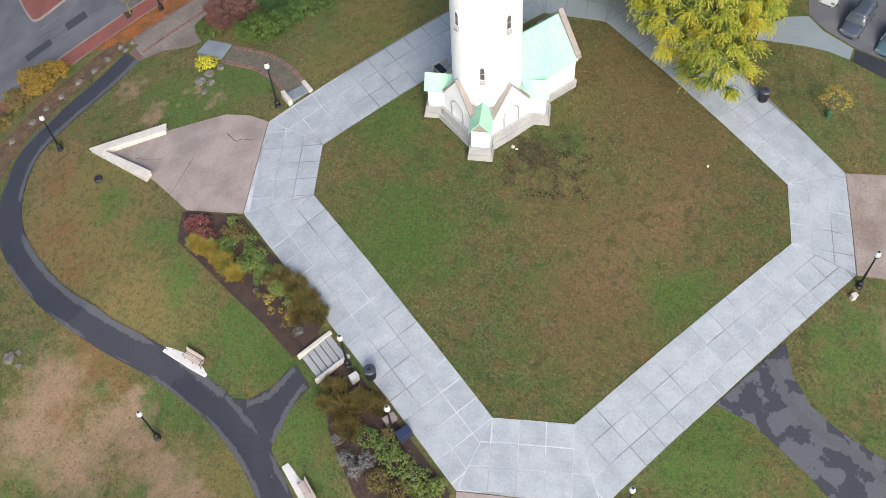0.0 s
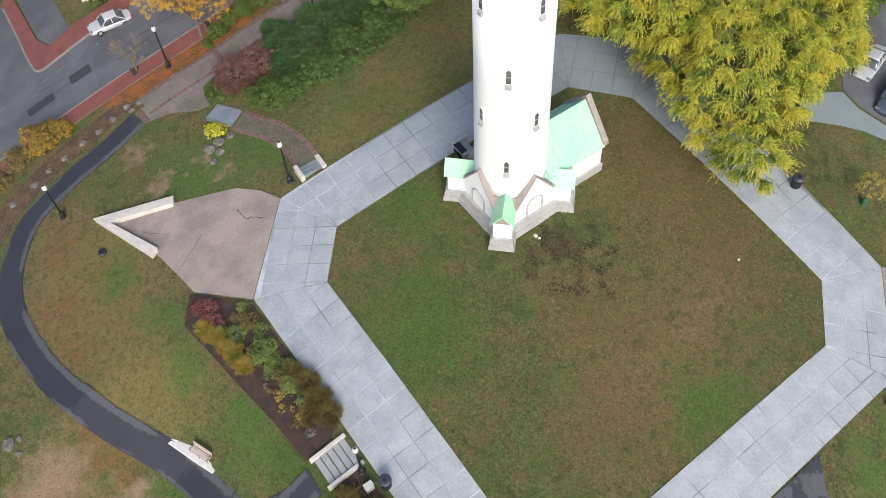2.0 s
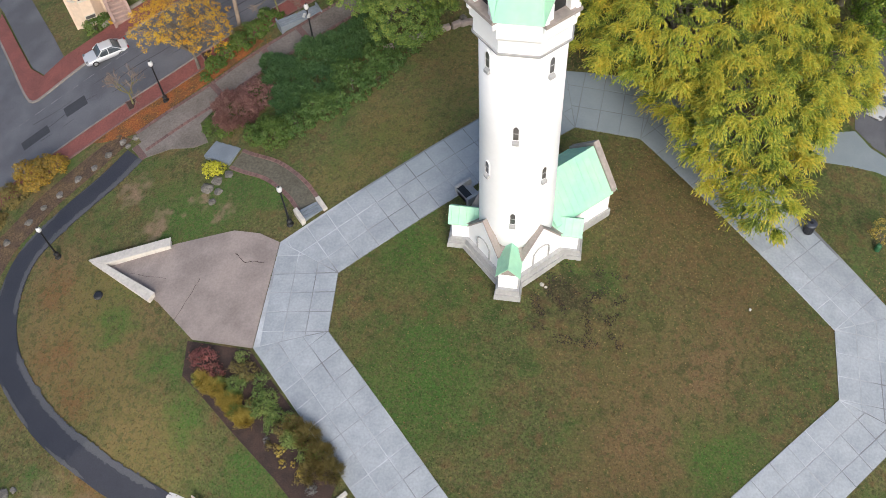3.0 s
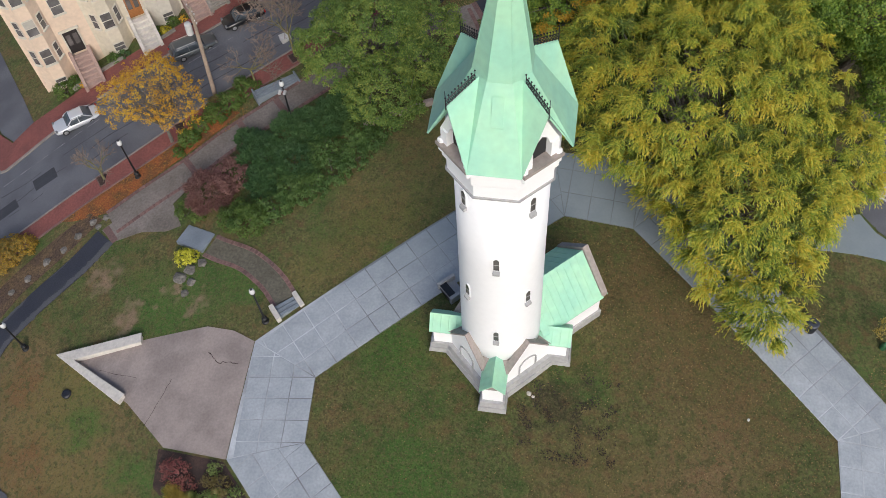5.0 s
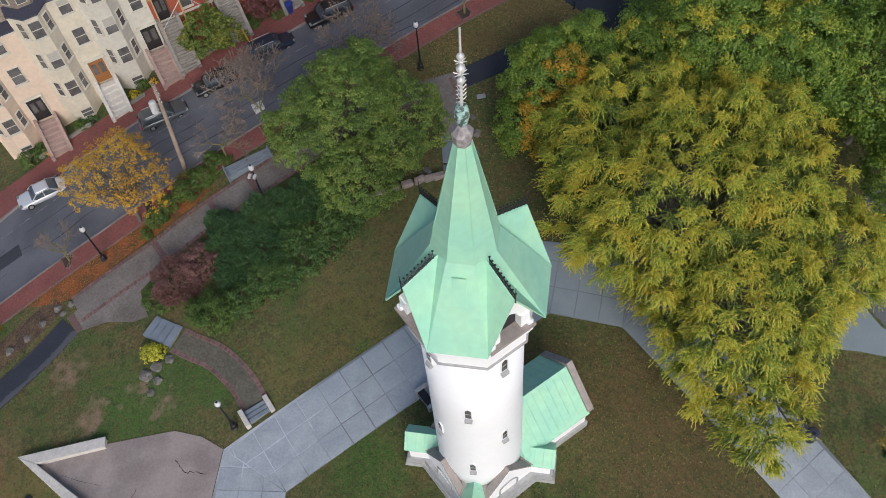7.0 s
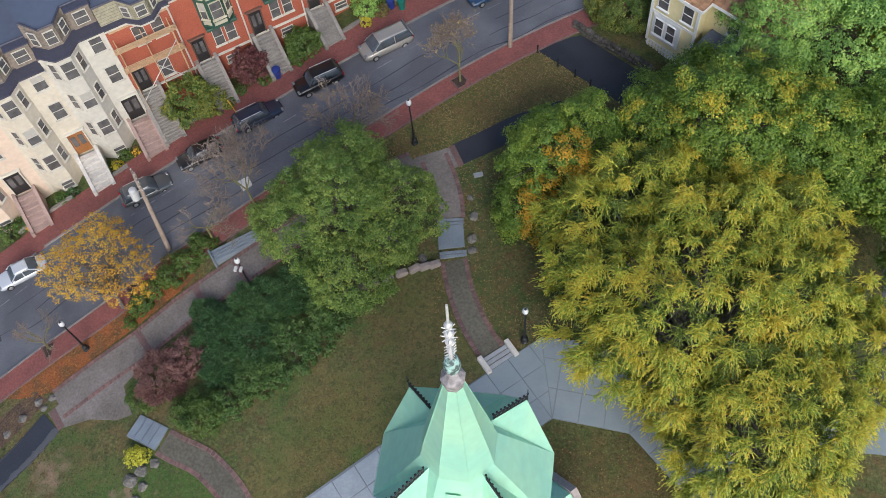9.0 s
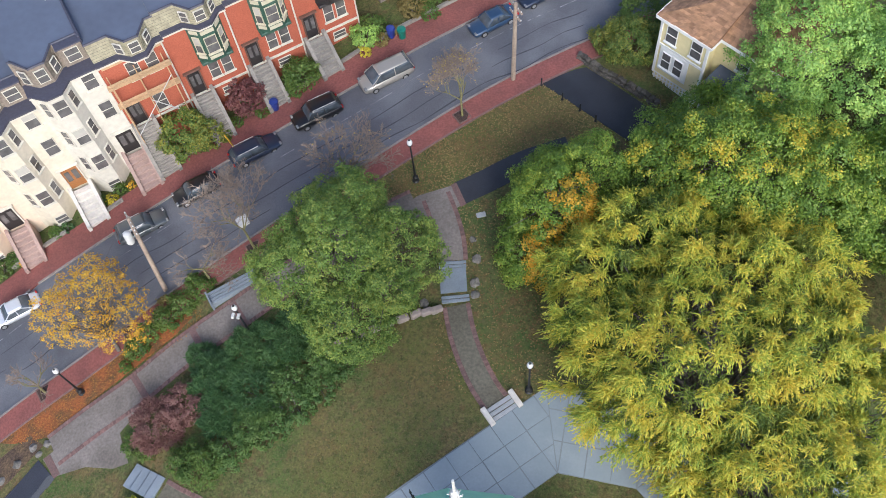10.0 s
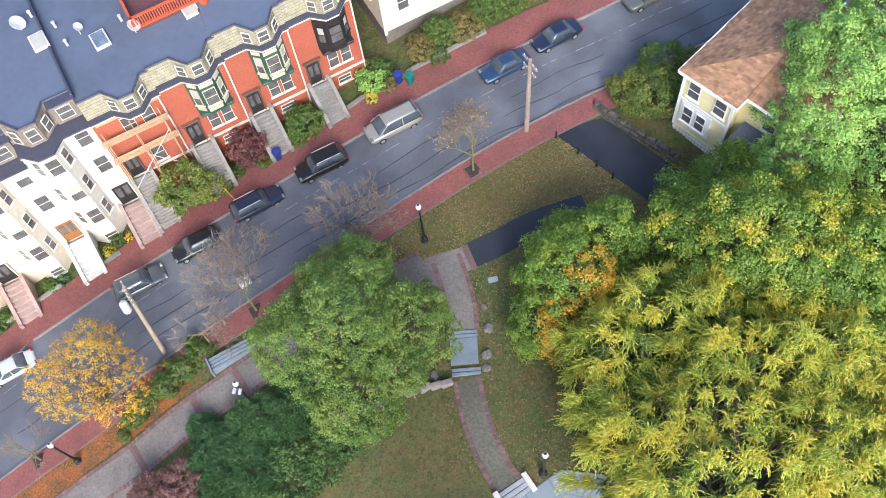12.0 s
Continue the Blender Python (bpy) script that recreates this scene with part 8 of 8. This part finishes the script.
# street-side shrubbery
for x, y, r, h, leaf, label, sp in (
        (-25.6, 14.6, 1.7, 1.5, RUST, "rusty pink shrub beside the path", True), (-24.1, 15.9, 1.6, 1.7, RUST, "rusty red shrub beside the path", False),
        (-27.2, 13.3, 0.8, 0.8, SHRUBG, "low green shrub by the steps", False), (-26.1, 13.0, 0.7, 0.7, SHRUBG, "low green shrub by the steps", False), (-22.1, 12.4, 1.55, 1.6, SHRUBG, "rounded green shrub at the lawn's edge", False), (-23.6, 12.5, 1.0, 1.1, SHRUBG, "rounded green shrub at the lawn's edge", False),
        (-20.6, 13.4, 1.3, 1.2, IVY, "spreading green shrub at the lawn's edge", False), (-22.5, 17.6, 1.8, 1.4, JUNIPER, "dark green spreading juniper shrub", True), (-20.5, 19.4, 1.9, 1.5, JUNIPER, "dark green spreading juniper shrub", True),
        (-18.4, 20.4, 1.8, 1.5, JUNIPER, "dark green spreading juniper shrub", True), (-20.0, 17.0, 1.7, 1.3, JUNIPER, "dark green spreading juniper shrub", True), (-23.9, 19.0, 1.1, 1.0, JUNIPER, "dark green spreading juniper shrub", True), (-17.0, 21.6, 1.7, 1.6, JUNIPER, "dark green spreading juniper shrub", True), (-21.8, 15.6, 1.5, 1.2, JUNIPER, "dark green spreading juniper shrub", True),
        (-18.6, 15.0, 1.5, 0.8, IVY, "leafy green ground cover", False), (-17.2, 16.4, 1.5, 0.8, IVY, "leafy green ground cover", False), (-18.0, 18.0, 1.5, 1.0, IVY, "leafy green ground cover", False), (-15.9, 17.6, 1.4, 0.8, IVY, "leafy green ground cover", False),
        (-19.7, 15.0, 1.3, 0.9, IVY, "leafy green ground cover", False), (-16.0, 19.5, 1.4, 1.0, IVY, "leafy green ground cover", False), (-14.9, 19.0, 1.1, 0.7, IVY, "leafy green ground cover", False), (-14.0, 20.2, 1.0, 0.8, IVY, "leafy green ground cover", False),
        (-26.15, 9.75, 0.75, 0.9, LEMON, "bright yellow shrub among boulders", False), (-25.6, 9.9, 0.5, 0.7, LEMON, "bright yellow shrub among boulders", False),
        (-41.3, 10.2, 1.5, 1.6, TURNING, "orange and green shrub by the street", False), (-40.0, 10.9, 1.3, 1.5, TURNING, "orange and green shrub by the street", False), (-42.6, 8.6, 1.2, 1.2, OLIVE, "olive brown shrub by the street", False), (-43.6, 6.5, 1.2, 1.0, OLIVE, "olive brown shrub by the street", False), (-44.5, 4.0, 1.3, 1.0, OLIVE, "olive brown shrub by the street", False),
        (-28.9, 19.6, 0.9, 0.9, SHRUBG, "loose green hedge shrub", False), (-28.2, 20.7, 0.9, 1.0, SHRUBG, "loose green hedge shrub", False), (-27.2, 21.6, 1.0, 1.1, SHRUBG, "loose green hedge shrub", False), (-26.4, 22.8, 1.0, 1.1, SHRUBG, "loose green hedge shrub", False), (-27.6, 22.6, 0.8, 0.9, OLIVE, "loose olive hedge shrub", False), (-25.4, 23.8, 1.0, 1.0, SHRUBG, "loose green hedge shrub", False), (-26.0, 24.4, 0.7, 0.9, SHRUBG, "loose green hedge shrub", False), (-29.4, 18.4, 0.5, 0.7, SHRUBG, "loose green hedge shrub", False),
        (0.9, 43.6, 2.1, 3.2, BUSHY, "large green and yellow bush above the wall", False), (-0.7, 44.2, 1.2, 1.8, BUSHY, "green and yellow bush above the wall", False), (1.6, 46.2, 1.8, 3.0, SHRUBG, "green bush beside the house", False)):
    shrub(x, y, r, h, leaf, label, 0.075 if sp else 0.075, spiky=sp)

# the front gardens
for s, off, r, h, leaf, label in (
        (3.4, 3.3, 0.6, 0.7, SHRUBG, "green shrub in a front garden"), (2.6, 2.9, 0.55, 0.6, YELLOWL, "yellow green shrub in a front garden"), (4.2, 3.0, 0.4, 0.5, ORANGE, "orange flowering plant in a front garden"), (1.9, 3.3, 0.5, 0.7, SHRUBG, "green shrub in a front garden"),
        (-2.1, 3.2, 0.6, 0.7, SHRUBG, "green shrub in a front garden"), (-1.2, 3.0, 0.5, 0.6, JUNIPER, "dark green shrub in a front garden"), (-6.6, 3.0, 0.9, 1.2, SHRUBG, "green shrub in a front garden"), (-5.6, 3.2, 0.7, 0.8, SHRUBG, "green shrub in a front garden"), (-5.0, 2.6, 0.4, 0.5, ORANGE, "orange flowering plant in a front garden"),
        (9.5, 2.8, 2.0, 4.2, BUSHY, "tall rounded green shrub by the stoop"), (10.9, 2.3, 1.3, 2.4, BUSHY, "rounded green shrub by the stoop"), (13.0, 2.6, 0.6, 0.8, SHRUBG, "low green shrub in a front garden"),
        (14.4, 3.1, 1.4, 3.2, CRIMSON, "dark red japanese maple shrub"), (15.0, 2.2, 0.7, 0.7, SHRUBG, "low green shrub in a front garden"), (18.6, 2.7, 1.5, 2.0, SHRUBG, "rounded green shrub by the stoop"), (17.8, 2.2, 0.8, 1.2, SHRUBG, "rounded green shrub by the stoop"),
        (24.0, 3.0, 1.1, 1.6, FRESH, "bright green shrub in a garden"), (25.0, 3.6, 1.0, 1.4, SHRUBG, "green shrub in a garden"), (23.4, 2.0, 0.5, 0.8, YELLOWL, "clipped yellow green shrub"), (24.9, 2.2, 0.6, 0.8, OLIVE, "olive shrub in a garden"), (26.0, 2.6, 0.5, 0.7, OLIVE, "olive shrub in a garden"),
        (28.2, 3.4, 1.2, 1.5, OLIVE, "olive shrub before the buff house"), (30.0, 3.8, 1.3, 1.8, SHRUBG, "green shrub before the buff house"), (31.8, 3.2, 1.4, 1.6, OLIVE, "yellowing shrub before the buff house"), (33.6, 3.6, 1.4, 1.9, SHRUBG, "green shrub before the buff house"), (35.4, 3.4, 1.3, 1.7, SHRUBG, "green shrub before the buff house"), (37.4, 3.6, 1.3, 1.8, OLIVE, "olive shrub before the buff house"), (29.0, 2.3, 0.8, 0.9, SHRUBG, "low green shrub before the buff house"), (39.5, 3.8, 1.3, 1.6, SHRUBG, "green shrub beyond the buff house")):
    x, y = kerbside(s, off)
    shrub(x, y, r, h, leaf, label, 0.09)

# a yellow pole leaning at the kerb
bm = bmesh.new()
lathe(bm, [(0.05, -0.2), (0.05, 2.3), (0.03, 2.34)], 8)
tagged(link("marker_pole", bm, mat("yellow_paint", (0.62, 0.36, 0.03), 0.6, 6.0, 0.12)), "slim yellow marker pole at the kerb", "marker pole").matrix_world = on_ground(-25.84, 34.87, 0, 0.1) @ pose(0, 0, 0, 8, -4, 0)

# recycling bins in the garden
for s, off, col, label in ((25.7, 2.2, (0.02, 0.04, 0.22), "blue wheeled bin in a garden"), (26.3, 1.6, (0.01, 0.16, 0.12), "green garden bin by the pavement"), (15.9, 1.8, (0.02, 0.04, 0.2), "blue wheeled bin by the steps")):
    x, y = kerbside(s, off)
    bn = thing("wheeled_bin", on_ground(x, y, 37, 0.1), label, "wheeled bin")
    bm = bmesh.new()
    lathe(bm, [(0.24, 0), (0.3, 0.8), (0.33, 0.82), (0.33, 0.88)], 12)
    m = mat("bin_plastic", col, 0.4, 6.0, 0.1)
    part("tub", bm, m, bn)
    bm = bmesh.new()
    lathe(bm, [(0.34, 0.88), (0.3, 0.96), (0.05, 1.0)], 12)
    part("lid", bm, m, bn)

# planting in the two beds beside the ring walk
random.seed(4)
bed_plants = [
    (-22.4, -4.3, 0.9, 1.2, REDB, "loose red bush on dark mulch", 0), (-23.2, -4.0, 0.5, 0.6, REDB, "loose red bush on dark mulch", 0), (-21.6, -4.9, 0.6, 0.8, REDB, "loose red bush on dark mulch", 0), (-20.6, -4.2, 0.45, 0.5, BEDG, "small green bush on dark mulch", 0)]
for k in range(16):
    u = k / 15
    bed_plants.append((-22.7 + 3.6 * u + random.uniform(-.3, .3), -5.6 - 2.6 * u + random.uniform(-.3, .3), random.uniform(0.4, 0.55), random.uniform(0.7, 1.0), GOLD if k % 4 else BEDG, "golden upright garden grass" if k % 4 else "small green garden plant", 1))
for k in range(22):
    u = k / 21
    bed_plants.append((-20.6 + 5.6 * u + random.uniform(-.6, .6), -5.2 - 4.6 * u + random.uniform(-.6, .6), random.uniform(0.4, 0.7), random.uniform(0.5, 0.9), random.choice((BEDG, BEDG, OLIVE, BEDG)), "bushy garden perennial on dark mulch", 0))
for k in range(10):
    u = k / 9
    bed_plants.append((-18.0 + 3.6 * u + random.uniform(-.3, .3), -9.0 - 2.6 * u + random.uniform(-.3, .3), random.uniform(0.2, 0.38), random.uniform(0.25, 0.5), random.choice((SILVERY, OLIVE, GOLD)), "low greyish garden plant on dark mulch", 0))
for x, y, r in ((-15.2, -8.9, 0.8), (-14.3, -9.9, 0.95), (-13.4, -10.7, 0.8), (-14.6, -10.7, 0.7), (-16.2, -8.2, 0.6)):
    bed_plants.append((x, y, r, 1.0, OLIVE, "feathery olive brown garden grass", 1))
for x, y, r in ((-11.0, -14.9, 0.8), (-10.4, -15.9, 0.9), (-9.2, -15.4, 0.75), (-9.8, -17.0, 0.8), (-8.4, -15.6, 0.6), (-11.4, -15.7, 0.5)):
    bed_plants.append((x, y, r, 1.0, OLIVE, "feathery olive brown garden grass", 1))
for x, y, r, leaf in ((-8.6, -17.4, 0.7, BEDG), (-7.4, -17.9, 0.8, BEDG), (-6.6, -18.6, 0.8, BEDG), (-5.6, -19.4, 0.9, BEDG), (-4.8, -20.3, 0.8, BEDG), (-6.2, -20.2, 0.9, OLIVE), (-5.0, -21.6, 0.8, BEDG), (-7.6, -19.6, 0.7, OLIVE), (-9.6, -18.6, 0.5, SILVERY), (-9.0, -19.2, 0.45, SILVERY), (-8.4, -18.6, 0.5, SILVERY), (-10.3, -17.6, 0.4, SILVERY), (-7.4, -17.0, 0.35, OLIVE), (-6.8, -21.3, 0.6, BEDG), (-4.3, -19.6, 0.5, BEDG)):
    bed_plants.append((x, y, r, 0.9, leaf, "bushy garden perennial on dark mulch", 0))
for x, y, r, h, leaf, label, sp in bed_plants:
    if y > -12.5 and leaf is not REDB:
        x, y = x + 0.42, y + 0.36
    shrub(x, y, r, h, leaf, label, 0.06, spiky=bool(sp), name="garden_plant", group="bed plants", cover=0.45 if leaf is REDB else 0.75)

# ---- grass ----
def inside(px, py, poly):
    q = np.array(poly)
    x0, y0 = q[:, 0], q[:, 1]
    x1, y1 = np.roll(x0, -1), np.roll(y0, -1)
    hit = np.zeros(len(px), bool)
    for a, b, c, d in zip(x0, y0, x1, y1):
        if b != d:
            hit ^= ((b > py) != (d > py)) & (px < (c - a) * (py - b) / (d - b) + a)
    return hit


def free(px, py):
    ok = np.ones(len(px), bool)
    for poly in PAVED:
        q = np.array(poly)
        near = ok & (px > q[:, 0].min()) & (px < q[:, 0].max()) & (py > q[:, 1].min()) & (py < q[:, 1].max())
        if near.any():
            w = np.where(near)[0]
            ok[w] &= ~inside(px[w], py[w], poly)
    return ok


def grass(n, region, leaf, size):
    """Tufts of grass all over the lawns, but not on the paving."""
    px, py = RNG.uniform(region[0], region[1], n), RNG.uniform(region[2], region[3], n)
    ok = free(px, py)
    px, py = px[ok], py[ok]
    p = np.stack([px, py, np.array([gz(a, b) for a, b in zip(px, py)]) + 0.035], 1)
    a, b = turned(len(p), size, 3.0, 0.6)
    tagged(quads("grass_tufts", p, a, b, leaf), "short green and straw-coloured grass tufts of the lawn", "grass", kind="stuff")


TANLEAF = leaf_mat("tan_fallen_leaves", [(0.11, 0.05, 0.02), (0.20, 0.11, 0.04), (0.30, 0.20, 0.08), (0.36, 0.27, 0.10)])
RUSTLEAF = leaf_mat("rusty_fallen_leaves", [(0.16, 0.065, 0.025), (0.28, 0.12, 0.03), (0.40, 0.17, 0.03), (0.46, 0.24, 0.04)])
SOIL = leaf_mat("soil_crumb", [(0.02, 0.014, 0.011), (0.035, 0.024, 0.018), (0.05, 0.035, 0.026)])
grass(90000, (-16, 16, -16, 14.5), TUFT, 0.055)
grass(110000, (-42, 27, -25, 42), TUFT, 0.07)

# fallen leaves on the grass near the trees and the street
def scatter(name, n, region, leaf, label, size=0.045, clear=False):
    p = []
    while len(p) < n:
        x, y = RNG.uniform(region[0], region[1]), RNG.uniform(region[2], region[3])
        if len(region) > 4 and not region[4](x, y):
            continue
        p.append((x, y, gz(x, y) + 0.05))
    p = np.array(p)
    if clear:
        p = p[free(p[:, 0], p[:, 1])]
    a, b = turned(len(p), size, 6.0, 0.8)
    tagged(quads(name, p, a, b, leaf), label, "fallen leaves", kind="stuff")


scatter("fallen_leaves", 7000, (-16, 0, 30, 41, lambda x, y: y < 40.0 + (x + 7.6) * 0.8 - 1.5 and y > 31 + (x + 9) * 0.7), TANLEAF, "yellow and tan leaves fallen on the grass", 0.05, True)
scatter("fallen_leaves", 3200, (-2, 14.5, -4, 13, lambda x, y: RNG.random() < 0.15 + 0.06 * max(0, x + y - 4)), TANLEAF, "scattered tan leaves fallen on the lawn", 0.04, True)
scatter("fallen_leaves", 1500, (-14.5, 14.5, -15, 8), TANLEAF, "scattered brown leaves fallen on the lawn", 0.04, True)
scatter("fallen_leaves", 900, (17, 25, 4.5, 12, lambda x, y: abs(y - 4.9) < 0.5 + 4 * RNG.random() ** 3), TANLEAF, "brown leaves fallen along the forecourt", 0.045, True)
scatter("soil_crumbs", 1000, (-3.2, 2.5, -1.5, 3.8, lambda x, y: noise.noise((x * 1.3, y * 1.3, 3.0)) > 0.1), SOIL, "dark soil crumbs dug up beside the tower")
scatter("fallen_leaves", 2200, (-38, -25, 13.2, 22.5, lambda x, y: abs((y - 17.7) - (x + 31.5) * 0.82) < 1.9), RUSTLEAF, "orange leaves fallen on the verge", 0.038)
scatter("fallen_leaves", 3200, (-9.5, -1, 18, 31), TANLEAF, "tan leaves fallen under the willow", 0.05, True)

# ---- from the plan to metres ----
for ob in list(scene.objects):
    if ob.parent is None and ob.type in {"MESH", "EMPTY"}:
        ob.matrix_basis = Matrix.Scale(K, 4) @ ob.matrix_basis
